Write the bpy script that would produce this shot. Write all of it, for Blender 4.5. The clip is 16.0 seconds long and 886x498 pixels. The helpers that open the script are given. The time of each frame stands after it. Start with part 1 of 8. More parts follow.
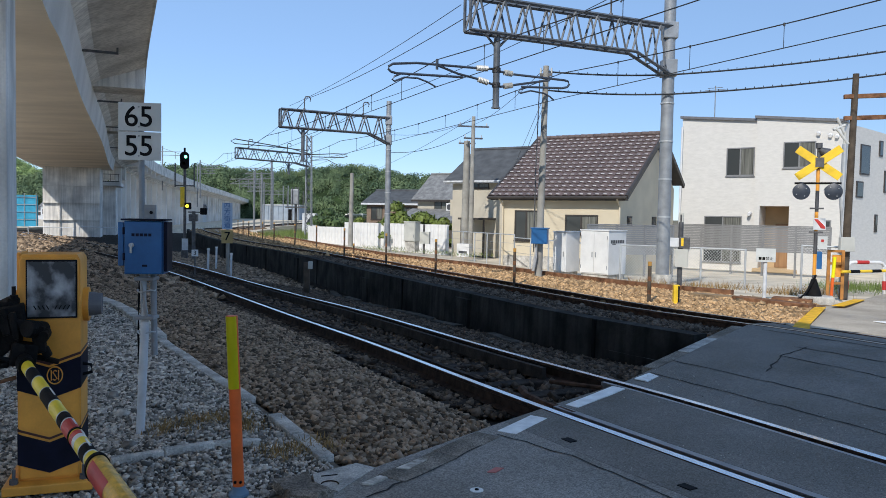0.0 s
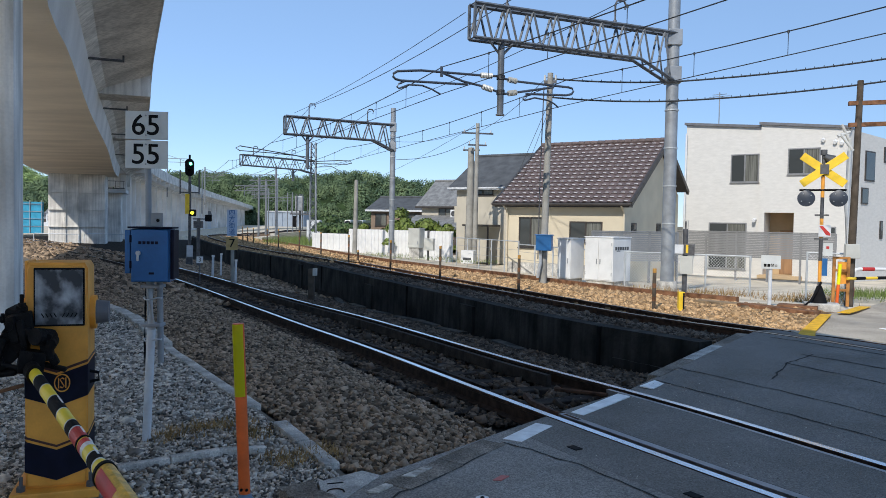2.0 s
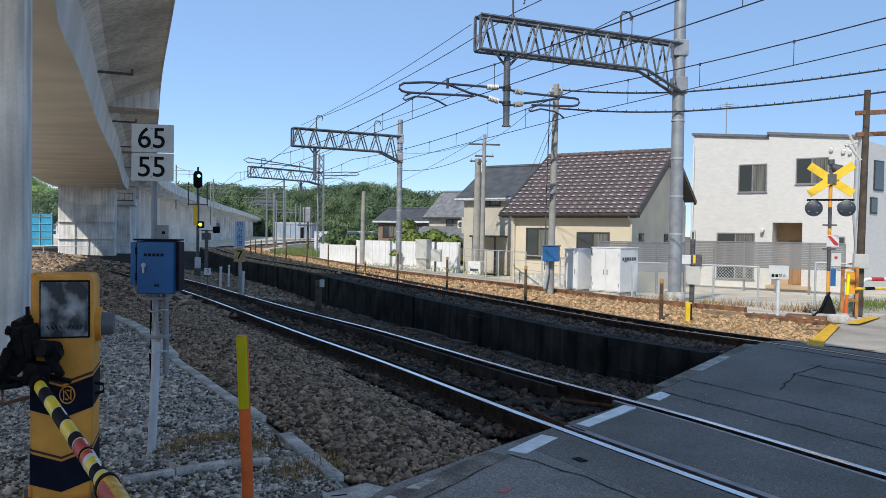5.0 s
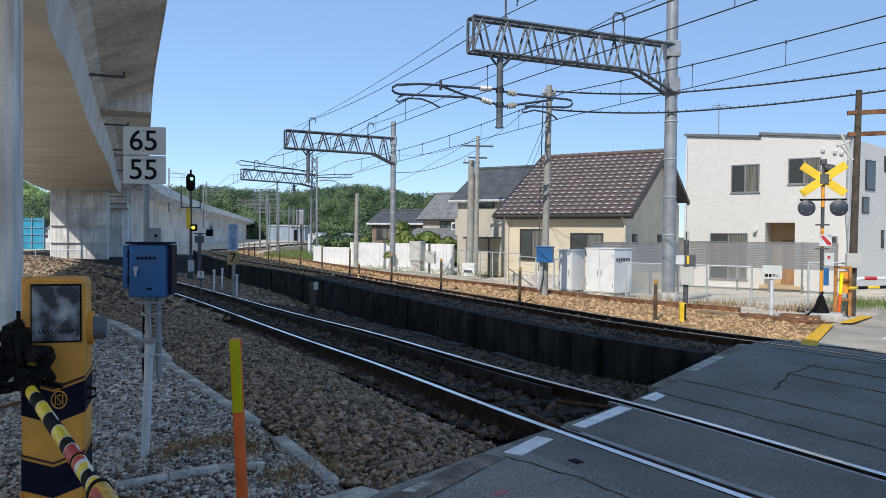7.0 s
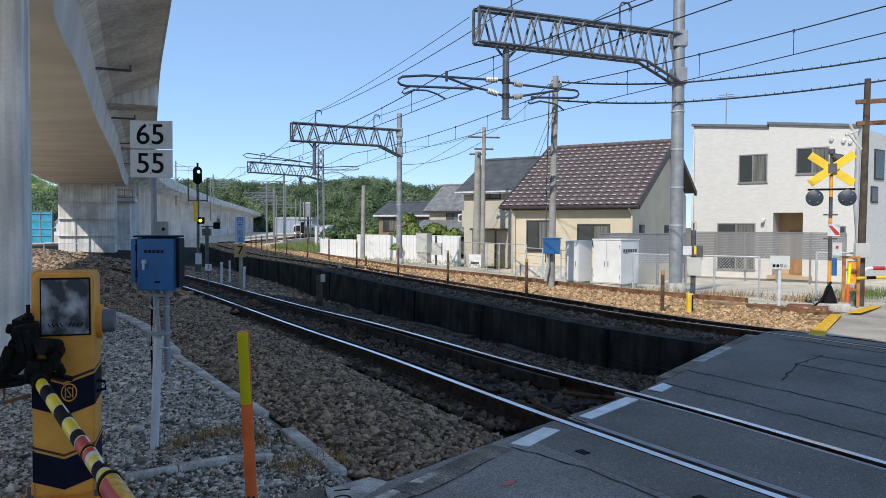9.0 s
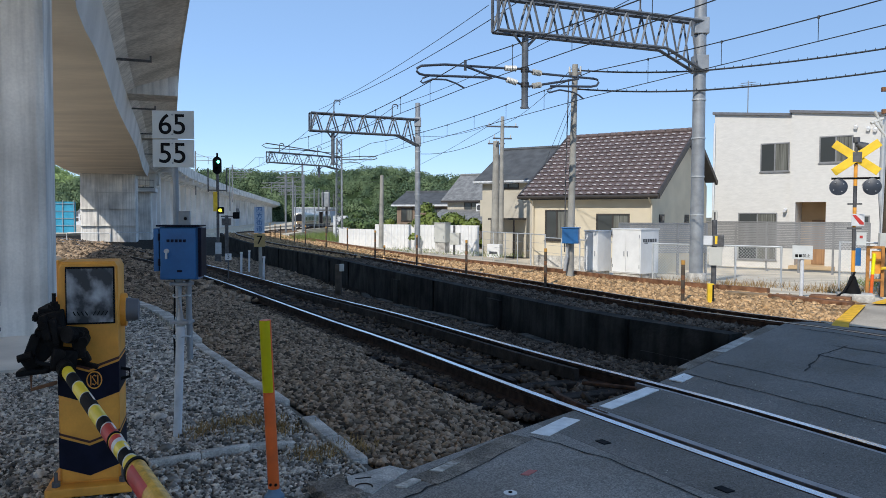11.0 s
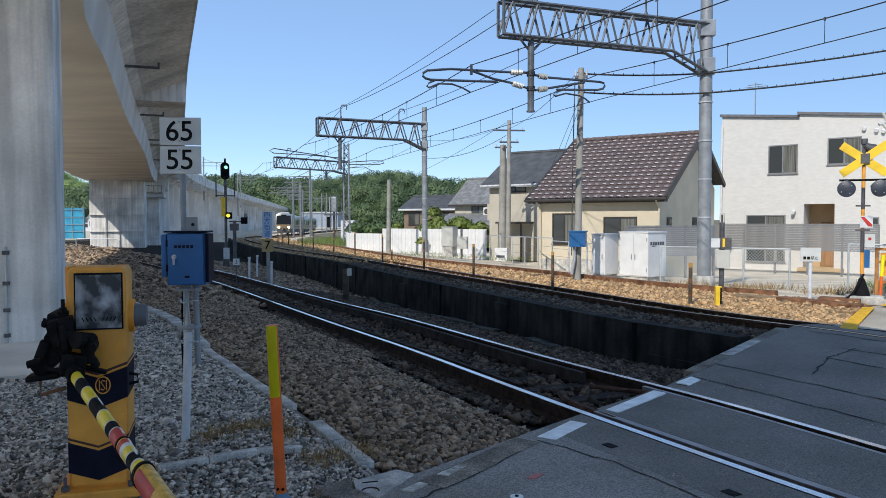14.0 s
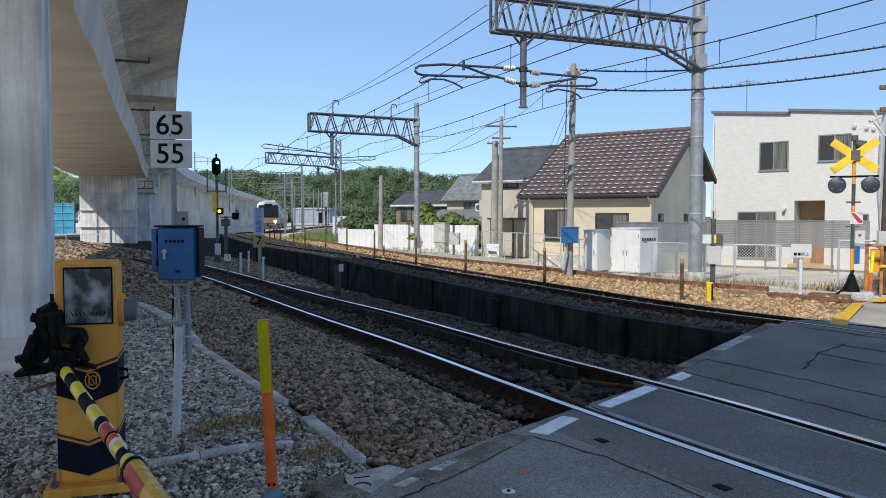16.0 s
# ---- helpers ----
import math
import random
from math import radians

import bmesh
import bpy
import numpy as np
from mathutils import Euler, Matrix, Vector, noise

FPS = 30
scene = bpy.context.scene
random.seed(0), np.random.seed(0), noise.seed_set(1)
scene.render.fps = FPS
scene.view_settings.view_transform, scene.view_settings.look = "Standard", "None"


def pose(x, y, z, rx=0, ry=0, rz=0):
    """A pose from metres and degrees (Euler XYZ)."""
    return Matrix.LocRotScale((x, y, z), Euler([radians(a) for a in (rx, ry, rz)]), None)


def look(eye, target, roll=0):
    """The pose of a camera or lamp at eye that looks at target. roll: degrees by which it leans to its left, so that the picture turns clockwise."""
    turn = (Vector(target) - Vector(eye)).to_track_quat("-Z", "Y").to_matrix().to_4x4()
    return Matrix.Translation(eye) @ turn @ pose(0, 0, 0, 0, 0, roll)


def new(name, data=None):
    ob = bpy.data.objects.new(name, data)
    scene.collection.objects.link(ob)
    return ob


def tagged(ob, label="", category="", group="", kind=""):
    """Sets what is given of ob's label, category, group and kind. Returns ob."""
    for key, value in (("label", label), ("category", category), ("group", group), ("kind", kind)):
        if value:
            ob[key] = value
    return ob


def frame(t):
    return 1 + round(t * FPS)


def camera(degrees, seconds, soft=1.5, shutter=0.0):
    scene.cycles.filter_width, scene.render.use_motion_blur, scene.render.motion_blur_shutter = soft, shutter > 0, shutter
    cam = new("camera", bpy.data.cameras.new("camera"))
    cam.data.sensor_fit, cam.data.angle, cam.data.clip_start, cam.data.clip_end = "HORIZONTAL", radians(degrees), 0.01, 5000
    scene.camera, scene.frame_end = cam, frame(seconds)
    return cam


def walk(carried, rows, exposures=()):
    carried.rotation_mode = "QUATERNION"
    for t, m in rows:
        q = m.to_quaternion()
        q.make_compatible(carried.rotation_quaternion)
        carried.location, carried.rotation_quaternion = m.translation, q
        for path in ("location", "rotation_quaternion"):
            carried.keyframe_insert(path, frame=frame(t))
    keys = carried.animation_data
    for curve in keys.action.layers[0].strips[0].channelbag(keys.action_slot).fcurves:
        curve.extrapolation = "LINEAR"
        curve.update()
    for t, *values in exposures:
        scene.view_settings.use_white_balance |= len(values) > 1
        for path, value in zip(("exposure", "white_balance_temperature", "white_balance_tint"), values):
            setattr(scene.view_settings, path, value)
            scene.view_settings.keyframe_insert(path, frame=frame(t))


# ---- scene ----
from mathutils.bvhtree import BVHTree

cam = camera(60.66, 16.0, soft=0.8)
WALK = [
    (0, pose(0.0000, -0.0000, 1.6000, 87.478, -1.030, 0.045)),
    (0.5, pose(-0.0130, 0.0091, 1.6029, 87.604, -1.095, 0.083)),
    (1, pose(-0.0143, 0.0027, 1.6029, 87.750, -1.111, 0.075)),
    (1.5, pose(-0.0093, -0.0079, 1.6082, 87.869, -1.075, 0.129)),
    (2, pose(-0.0094, -0.0118, 1.6093, 87.962, -1.004, 0.351)),
    (2.5, pose(-0.0054, -0.0054, 1.6059, 88.030, -0.910, 0.677)),
    (3, pose(-0.0051, -0.0165, 1.6074, 88.108, -0.865, 0.986)),
    (3.5, pose(-0.0017, -0.0183, 1.6105, 88.224, -0.912, 1.227)),
    (4, pose(0.0087, -0.0288, 1.6111, 88.386, -0.964, 1.300)),
    (6.5, pose(0.0192, 0.0007, 1.6160, 89.128, -0.574, 0.260)),
    (7, pose(0.0135, 0.0006, 1.6112, 88.918, -0.527, 0.459)),
    (7.5, pose(0.0107, -0.0094, 1.6127, 88.683, -0.447, 0.650)),
    (8, pose(0.0145, -0.0188, 1.6152, 88.530, -0.325, 0.779)),
    (8.5, pose(0.0153, -0.0144, 1.6141, 88.401, -0.285, 0.848)),
    (9, pose(0.0162, -0.0064, 1.6142, 88.284, -0.248, 0.960)),
    (11.5, pose(-0.0031, -0.0008, 1.6087, 87.429, -0.245, 2.619)),
    (12, pose(0.0065, -0.0022, 1.6030, 87.424, -0.261, 2.810)),
    (12.5, pose(0.0146, -0.0131, 1.6110, 87.484, -0.253, 2.882)),
    (13, pose(0.0150, -0.0114, 1.6097, 87.621, -0.185, 2.873)),
    (13.5, pose(0.0121, -0.0122, 1.6121, 87.749, -0.012, 2.870)),
    (14, pose(0.0142, -0.0192, 1.6156, 87.802, 0.096, 2.878)),
    (14.5, pose(0.0052, -0.0067, 1.6143, 87.794, 0.128, 2.787)),
    (15, pose(0.0128, -0.0199, 1.6121, 87.711, 0.093, 2.652)),
    (15.5, pose(0.0131, -0.0125, 1.6132, 87.575, -0.009, 2.491)),
    (16, pose(0.0127, -0.0066, 1.6065, 87.509, -0.003, 2.280)),
]
walk(cam, WALK, exposures=[(0, 0.5), (16, 0.5)])

# ---- world and sun ----
SUN_EL, SUN_AZ = radians(40.5), radians(155)
world = bpy.data.worlds.new("world")
scene.world = world
world.use_nodes = True
nt = world.node_tree
sky = nt.nodes.new("ShaderNodeTexSky")
sky.sky_type = "NISHITA"
sky.sun_disc = False
sky.sun_elevation, sky.sun_rotation = SUN_EL, SUN_AZ
sky.altitude, sky.air_density, sky.dust_density, sky.ozone_density = 1100, 0.92, 0.0, 4.2
haze = nt.nodes.new("ShaderNodeMix")
haze.data_type = "RGBA"
haze.inputs["Factor"].default_value = 0.62
haze.inputs[7].default_value = (1.5, 2.45, 4.05, 1)
nt.links.new(sky.outputs[0], haze.inputs[6])
nt.links.new(haze.outputs[2], nt.nodes["Background"].inputs[0])
nt.nodes["Background"].inputs[1].default_value = 0.14
sun = new("sun", bpy.data.lights.new("sun", "SUN"))
sun.data.energy, sun.data.angle, sun.data.color = 2.8, radians(0.55), (1.0, 0.95, 0.87)
SUN_FROM = Vector((-math.cos(SUN_EL) * math.sin(SUN_AZ), math.cos(SUN_EL) * math.cos(SUN_AZ), math.sin(SUN_EL)))
sun.matrix_world = look(SUN_FROM * 60, (0, 0, 0))


# ---- materials ----
def mat(name, col, rough=0.7, metal=0.0, var=0.15, scale=6.0, fine=60.0, bump=0.1, col2=None, per_island=0.0,
        per_object=0.0, emit=0.0, stretch=(1, 1, 1), streak=0.0, speck=0.0):
    """A surface: base colour with stains at a coarse and a fine scale, and relief."""
    m = bpy.data.materials.new(name)
    m.use_nodes = True
    t = m.node_tree
    b = t.nodes["Principled BSDF"]
    b.inputs["Roughness"].default_value, b.inputs["Metallic"].default_value = rough, metal
    b.inputs["Specular IOR Level"].default_value = 0.15 if rough > 0.65 else 0.5
    tc = t.nodes.new("ShaderNodeTexCoord")
    mp = t.nodes.new("ShaderNodeMapping")
    mp.inputs["Scale"].default_value = stretch
    geo = t.nodes.new("ShaderNodeNewGeometry")
    t.links.new(geo.outputs["Position"] if per_island < 0 else tc.outputs["Object"], mp.inputs[0])
    big, small = t.nodes.new("ShaderNodeTexNoise"), t.nodes.new("ShaderNodeTexNoise")
    for n, s, d in ((big, scale, 5), (small, fine, 3)):
        n.inputs["Scale"].default_value, n.inputs["Detail"].default_value = s, d
        t.links.new(mp.outputs[0], n.inputs[0])
    c2 = col2 or tuple(c * (1 - 2.2 * var) for c in col)
    c1 = tuple(min(1, c * (1 + var)) for c in col)
    ramp = t.nodes.new("ShaderNodeValToRGB")
    ramp.color_ramp.elements[0].position, ramp.color_ramp.elements[1].position = 0.3, 0.7
    ramp.color_ramp.elements[0].color, ramp.color_ramp.elements[1].color = (*c2, 1), (*c1, 1)
    t.links.new(big.outputs[0], ramp.inputs[0])
    grain = t.nodes.new("ShaderNodeMath")
    grain.operation = "MULTIPLY_ADD"
    t.links.new(small.outputs[0], grain.inputs[0])
    grain.inputs[1].default_value, grain.inputs[2].default_value = 1.6 * var, 1 - 0.8 * var
    last = grain.outputs[0]
    for amount, out in ((abs(per_island), geo.outputs["Random Per Island"]),):
        if amount > 0.001 and per_island > 0:
            r = t.nodes.new("ShaderNodeMath")
            r.operation = "MULTIPLY_ADD"
            t.links.new(out, r.inputs[0])
            r.inputs[1].default_value, r.inputs[2].default_value = amount, 1 - amount / 2
            k = t.nodes.new("ShaderNodeMath")
            k.operation = "MULTIPLY"
            t.links.new(last, k.inputs[0]), t.links.new(r.outputs[0], k.inputs[1])
            last = k.outputs[0]
    if per_object:
        o = t.nodes.new("ShaderNodeObjectInfo")
        r = t.nodes.new("ShaderNodeMath")
        r.operation = "MULTIPLY_ADD"
        t.links.new(o.outputs["Random"], r.inputs[0])
        r.inputs[1].default_value, r.inputs[2].default_value = per_object, 1 - per_object / 2
        k = t.nodes.new("ShaderNodeMath")
        k.operation = "MULTIPLY"
        t.links.new(last, k.inputs[0]), t.links.new(r.outputs[0], k.inputs[1])
        last = k.outputs[0]
    if streak:
        smp = t.nodes.new("ShaderNodeMapping")
        smp.inputs["Scale"].default_value = (1.0, 1.0, 0.06)
        sn = t.nodes.new("ShaderNodeTexNoise")
        sn.inputs["Scale"].default_value, sn.inputs["Detail"].default_value = 7.0, 4
        t.links.new(tc.outputs["Object"], smp.inputs[0]), t.links.new(smp.outputs[0], sn.inputs[0])
        r = t.nodes.new("ShaderNodeMapRange")
        r.inputs[1].default_value, r.inputs[2].default_value = 0.35, 0.6
        r.inputs[3].default_value, r.inputs[4].default_value = 1 - streak, 1
        t.links.new(sn.outputs[0], r.inputs[0])
        k = t.nodes.new("ShaderNodeMath")
        k.operation = "MULTIPLY"
        t.links.new(last, k.inputs[0]), t.links.new(r.outputs[0], k.inputs[1])
        last = k.outputs[0]
    if speck:
        vo = t.nodes.new("ShaderNodeTexVoronoi")
        vo.inputs["Scale"].default_value = 115.0
        t.links.new(tc.outputs["Object"], vo.inputs["Vector"])
        r = t.nodes.new("ShaderNodeMapRange")
        r.inputs[1].default_value, r.inputs[2].default_value = 0.2, 0.85
        r.inputs[3].default_value, r.inputs[4].default_value = 1 - speck, 1 + speck
        t.links.new(vo.outputs["Color"], r.inputs[0])
        k = t.nodes.new("ShaderNodeMath")
        k.operation = "MULTIPLY"
        t.links.new(last, k.inputs[0]), t.links.new(r.outputs[0], k.inputs[1])
        last = k.outputs[0]
    mul = t.nodes.new("ShaderNodeVectorMath")
    mul.operation = "SCALE"
    t.links.new(ramp.outputs[0], mul.inputs[0]), t.links.new(last, mul.inputs["Scale"])
    t.links.new(mul.outputs[0], b.inputs["Base Color"])
    if bump:
        bp = t.nodes.new("ShaderNodeBump")
        bp.inputs["Strength"].default_value, bp.inputs["Distance"].default_value = bump, 0.02
        t.links.new(small.outputs[0], bp.inputs["Height"]), t.links.new(bp.outputs[0], b.inputs["Normal"])
    if emit:
        b.inputs["Emission Color"].default_value = (*col, 1)
        b.inputs["Emission Strength"].default_value = emit
    return m


def glass_mat(name, col, rough=0.05):
    m = bpy.data.materials.new(name)
    m.use_nodes = True
    b = m.node_tree.nodes["Principled BSDF"]
    b.inputs["Base Color"].default_value = (*col, 1)
    b.inputs["Roughness"].default_value, b.inputs["IOR"].default_value = rough, 1.5
    return m


def leaf_mat(name, a, b2):
    m = mat(name, a, rough=0.6, var=0.2, scale=0.05, fine=0.6, bump=0, col2=b2, per_island=0.7)
    return m


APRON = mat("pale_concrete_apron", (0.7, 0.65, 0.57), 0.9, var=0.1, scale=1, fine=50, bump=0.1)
CONC = mat("concrete", (0.8, 0.77, 0.72), 0.85, var=0.17, scale=0.7, fine=30, bump=0.12, streak=0.26)
# Soffit concrete: warm light bounced off the ground is tinted into the base.
CONC_WARM = mat("concrete_formwork_bounce", (0.82, 0.73, 0.6), 0.85, var=0.09, scale=0.4, fine=7, bump=0.05, stretch=(0.5, 1.3, 1))
CONC_WHITE = mat("concrete_new", (0.7, 0.69, 0.67), 0.8, var=0.12, scale=0.3, fine=12, bump=0.05)
# Near-black base puts the wall's shade into its colour; the streaks are stains.
CONC_DARK = mat("concrete_stained_shade", (0.042, 0.04, 0.036), 0.95, var=0.3, scale=1.7, fine=18, bump=0.6, streak=0.5, col2=(0.007, 0.007, 0.007))
EDGING = mat("edging_concrete", (0.23, 0.2, 0.165), 0.9, var=0.25, scale=4, fine=70, bump=0.3, speck=0.4)
KERB = mat("kerb_concrete", (0.5, 0.48, 0.44), 0.9, var=0.25, scale=5, fine=80, bump=0.3, speck=0.2)
# Both asphalts lifted above real tones; missing fill light is in the colour.
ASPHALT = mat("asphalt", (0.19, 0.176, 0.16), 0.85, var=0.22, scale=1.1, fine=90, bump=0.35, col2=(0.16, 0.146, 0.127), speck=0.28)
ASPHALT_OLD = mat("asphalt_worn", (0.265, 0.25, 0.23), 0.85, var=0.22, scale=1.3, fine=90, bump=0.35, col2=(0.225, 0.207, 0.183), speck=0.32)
ROADCONC = mat("road_concrete", (0.41, 0.36, 0.29), 0.85, var=0.15, scale=1.2, fine=90, bump=0.2, speck=0.2)
PAINT_W = mat("white_road_paint", (0.85, 0.86, 0.85), 0.7, var=0.12, scale=8, fine=70, bump=0.2, col2=(0.7, 0.7, 0.69))
PAINT_Y = mat("yellow_road_paint", (0.75, 0.42, 0.03), 0.7, var=0.12, scale=8, fine=70, bump=0.2)
EARTH = mat("gravel_yard", (0.2, 0.175, 0.145), 0.95, var=0.25, scale=1.2, fine=45, bump=0.6)
# Almost black: the shade in gaps between ballast stones is in this colour.
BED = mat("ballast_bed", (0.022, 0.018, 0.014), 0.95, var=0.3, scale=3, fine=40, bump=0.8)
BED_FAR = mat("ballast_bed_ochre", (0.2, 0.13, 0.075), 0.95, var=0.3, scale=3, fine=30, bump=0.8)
DIRT = mat("sandy_ground", (0.6, 0.52, 0.4), 0.95, var=0.15, scale=0.8, fine=20, bump=0.4)
STONE = mat("ballast_stone", (0.285, 0.212, 0.148), 0.9, var=0.15, scale=20, fine=120, bump=0.2, per_island=1.6)
# Dark for oil beside the rail, and as painted shade in the track trench.
STONE_DARK = mat("oily_shaded_stone", (0.115, 0.088, 0.066), 0.9, var=0.2, scale=20, fine=120, bump=0.2, per_island=1.5)
STONE_GREY = mat("gravel_stone", (0.45, 0.41, 0.355), 0.9, var=0.2, scale=20, fine=120, bump=0.2, per_island=1.7)
STONE_OCHRE = mat("ochre_ballast_stone", (0.46, 0.3, 0.16), 0.9, var=0.15, scale=20, fine=120, bump=0.2, per_island=1.0)
RAIL = mat("rusty_rail_side", (0.045, 0.028, 0.021), 0.85, metal=0.0, var=0.3, scale=10, fine=60, bump=0.2)
RAIL_RUST = mat("orange_rusty_rail_side", (0.085, 0.047, 0.031), 0.85, metal=0.1, var=0.3, scale=10, fine=60, bump=0.2)
RAILTOP = mat("polished_rail_head", (0.75, 0.76, 0.78), 0.22, metal=1.0, var=0.05, scale=4, fine=40, bump=0)
RAILTOP_DULL = mat("dull_rail_head", (0.3, 0.25, 0.2), 0.35, metal=0.8, var=0.1, scale=4, fine=40, bump=0)
SLEEPER = mat("dark_timber_sleeper", (0.04, 0.032, 0.027), 0.9, var=0.3, scale=6, fine=50, bump=0.4, per_object=0.3)
GALV = mat("galvanised_steel", (0.29, 0.31, 0.33), 0.55, metal=0.3, var=0.12, scale=4, fine=40, bump=0.05)
GALV_LIGHT = mat("pale_galvanised_tube", (0.5, 0.52, 0.53), 0.5, metal=0.4, var=0.1, scale=4, fine=40, bump=0.05)
STEEL_DARK = mat("dark_weathered_steel", (0.12, 0.12, 0.125), 0.55, metal=0.5, var=0.2, scale=8, fine=60, bump=0.1)
TRUSS_STEEL = mat("weathered_truss_steel", (0.115, 0.13, 0.15), 0.6, metal=0.2, var=0.18, scale=5, fine=50, bump=0.06)
POLECONC = mat("pole_concrete", (0.33, 0.32, 0.29), 0.85, var=0.12, scale=3, fine=50, bump=0.1)
BLACK = mat("black_rubber", (0.008, 0.008, 0.009), 0.8, var=0.2, scale=10, fine=80, bump=0.1)
WIRE = mat("wire", (0.05, 0.055, 0.06), 0.5, metal=0.5, var=0.1, bump=0)
RUST = mat("rust_brown", (0.22, 0.11, 0.06), 0.85, var=0.3, scale=6, fine=50, bump=0.3)
YELLOW = mat("machine_yellow", (0.82, 0.36, 0.05), 0.45, var=0.1, scale=5, fine=70, bump=0.04)
YELLOW_BR = mat("bright_yellow", (0.85, 0.56, 0.03), 0.45, var=0.08, scale=6, fine=60, bump=0.03)
LIME = mat("fluorescent_yellow", (0.85, 0.8, 0.0), 0.4, var=0.04, scale=8, fine=60, bump=0.02)
ORANGE = mat("orange_plastic", (0.78, 0.13, 0.015), 0.5, var=0.1, scale=6, fine=60, bump=0.03)
BLUE = mat("blue_enamel", (0.014, 0.115, 0.31), 0.45, var=0.12, scale=5, fine=60, bump=0.04)
NAVY = mat("navy_paint", (0.008, 0.009, 0.022), 0.7, var=0.2, scale=8, fine=60, bump=0.04)
RED = mat("red_paint", (0.5, 0.03, 0.025), 0.5, var=0.1, scale=8, fine=60, bump=0.03)
WHITE = mat("white_enamel", (0.7, 0.7, 0.69), 0.5, var=0.05, scale=3, fine=30, bump=0.03)
WHITE_DIRTY = mat("weathered_white", (0.62, 0.64, 0.66), 0.6, var=0.1, scale=6, fine=50, bump=0.05)
GREYBOX = mat("grey_cabinet_paint", (0.5, 0.5, 0.46), 0.6, var=0.06, scale=3, fine=30, bump=0.03)
GLASS = glass_mat("dark_window_glass", (0.05, 0.055, 0.055))
CREAM = mat("cream_render", (0.62, 0.545, 0.41), 0.9, var=0.05, scale=1.2, fine=60, bump=0.12)
CREAM_G = mat("beige_siding", (0.5, 0.46, 0.38), 0.9, var=0.05, scale=1.2, fine=40, bump=0.1)
SIDING = mat("white_siding", (0.62, 0.6, 0.56), 0.8, var=0.035, scale=4, fine=14, bump=0.3, stretch=(1, 1, 3))
TILE = mat("brown_roof_tile", (0.13, 0.095, 0.088), 0.6, var=0.2, scale=8, fine=60, bump=0.1, per_object=0.3)
TILE_GREY = mat("grey_roof_tile", (0.2, 0.2, 0.195), 0.6, var=0.2, scale=3, fine=12, bump=0.3)
SLATE = mat("dark_slate_roof", (0.09, 0.095, 0.1), 0.7, var=0.15, scale=2, fine=20, bump=0.2)
BROWN = mat("dark_brown_metal", (0.045, 0.038, 0.034), 0.5, var=0.15, scale=5, fine=50, bump=0.05)
ALU = mat("grey_aluminium", (0.24, 0.24, 0.24), 0.5, metal=0.3, var=0.08, scale=4, fine=40, bump=0.03)
LEAF = leaf_mat("broad_leaves", (0.085, 0.13, 0.035), (0.035, 0.07, 0.02))
LEAF_L = leaf_mat("light_leaves", (0.16, 0.2, 0.035), (0.08, 0.12, 0.02))
GRASS = leaf_mat("grass_blades", (0.14, 0.19, 0.04), (0.08, 0.12, 0.025))
STRAW = mat("dry_grass", (0.34, 0.22, 0.09), 0.9, var=0.2, scale=6, fine=40, bump=0, per_island=0.6)
BARK = mat("bark", (0.09, 0.07, 0.05), 0.9, var=0.3, scale=6, fine=40, bump=0.4)
WATER = mat("river_water", (0.03, 0.09, 0.13), 0.12, var=0.1, scale=0.3, fine=3, bump=0.2)
PALE_FAR = mat("pale_blue_far_block", (0.3, 0.35, 0.41), 0.7, var=0.08, scale=0.4, fine=3, bump=0.05)
NET = mat("blue_scaffold_net", (0.05, 0.3, 0.46), 0.8, var=0.15, scale=1.0, fine=12, bump=0.1)
SOIL = mat("distant_ground", (0.2, 0.18, 0.12), 0.95, var=0.25, scale=0.05, fine=1.0, bump=0.3)
PAINT_OLD = mat("flaking_paint", (0.5, 0.47, 0.42), 0.85, var=0.5, scale=18, fine=60, bump=0.3, col2=(0.24, 0.21, 0.175))
PINK = mat("pink_mark", (0.55, 0.2, 0.18), 0.8, var=0.1, bump=0.1)


# ---- building tools ----
def part(name, bm, material, parent=None, label="", smooth=False):
    """One mesh object out of a bmesh, under a thing or a part."""
    me = bpy.data.meshes.new(name)
    bmesh.ops.recalc_face_normals(bm, faces=bm.faces)
    bm.to_mesh(me)
    bm.free()
    for mm in material if isinstance(material, (list, tuple)) else [material]:
        me.materials.append(mm)
    if smooth:
        me.polygons.foreach_set("use_smooth", [True] * len(me.polygons))
        me.set_sharp_from_angle(angle=radians(35))
    ob = new(name, me)
    ob.parent = parent
    if label:
        ob["label"] = label
    return ob


def share(name, me, parent, m=None):
    ob = new(name, me)
    ob.parent = parent
    if m is not None:
        ob.matrix_basis = m
    return ob


def thing(name, at, label, category, group="", kind="", rz=0.0):
    ob = new(name)
    ob.empty_display_size = 0.1
    ob.matrix_basis = pose(*at, 0, 0, rz)
    return tagged(ob, label, category, group, kind)


def box(bm, lo, hi, m=None, bevel=0.0, mi=0):
    g = bmesh.ops.create_cube(bm, size=1.0)
    vs = g["verts"]
    s = Matrix.LocRotScale([(a + b) / 2 for a, b in zip(lo, hi)], None, [max(1e-4, b - a) for a, b in zip(lo, hi)])
    bmesh.ops.transform(bm, matrix=(m @ s) if m is not None else s, verts=vs)
    fs = list({f for v in vs for f in v.link_faces})
    for f in fs:
        f.material_index = mi
    if bevel:
        es = list({e for v in vs for e in v.link_edges})
        r = bmesh.ops.bevel(bm, geom=es, offset=bevel, segments=2, profile=0.6, affect="EDGES")
        for f in r["faces"]:
            f.material_index = mi
    return vs


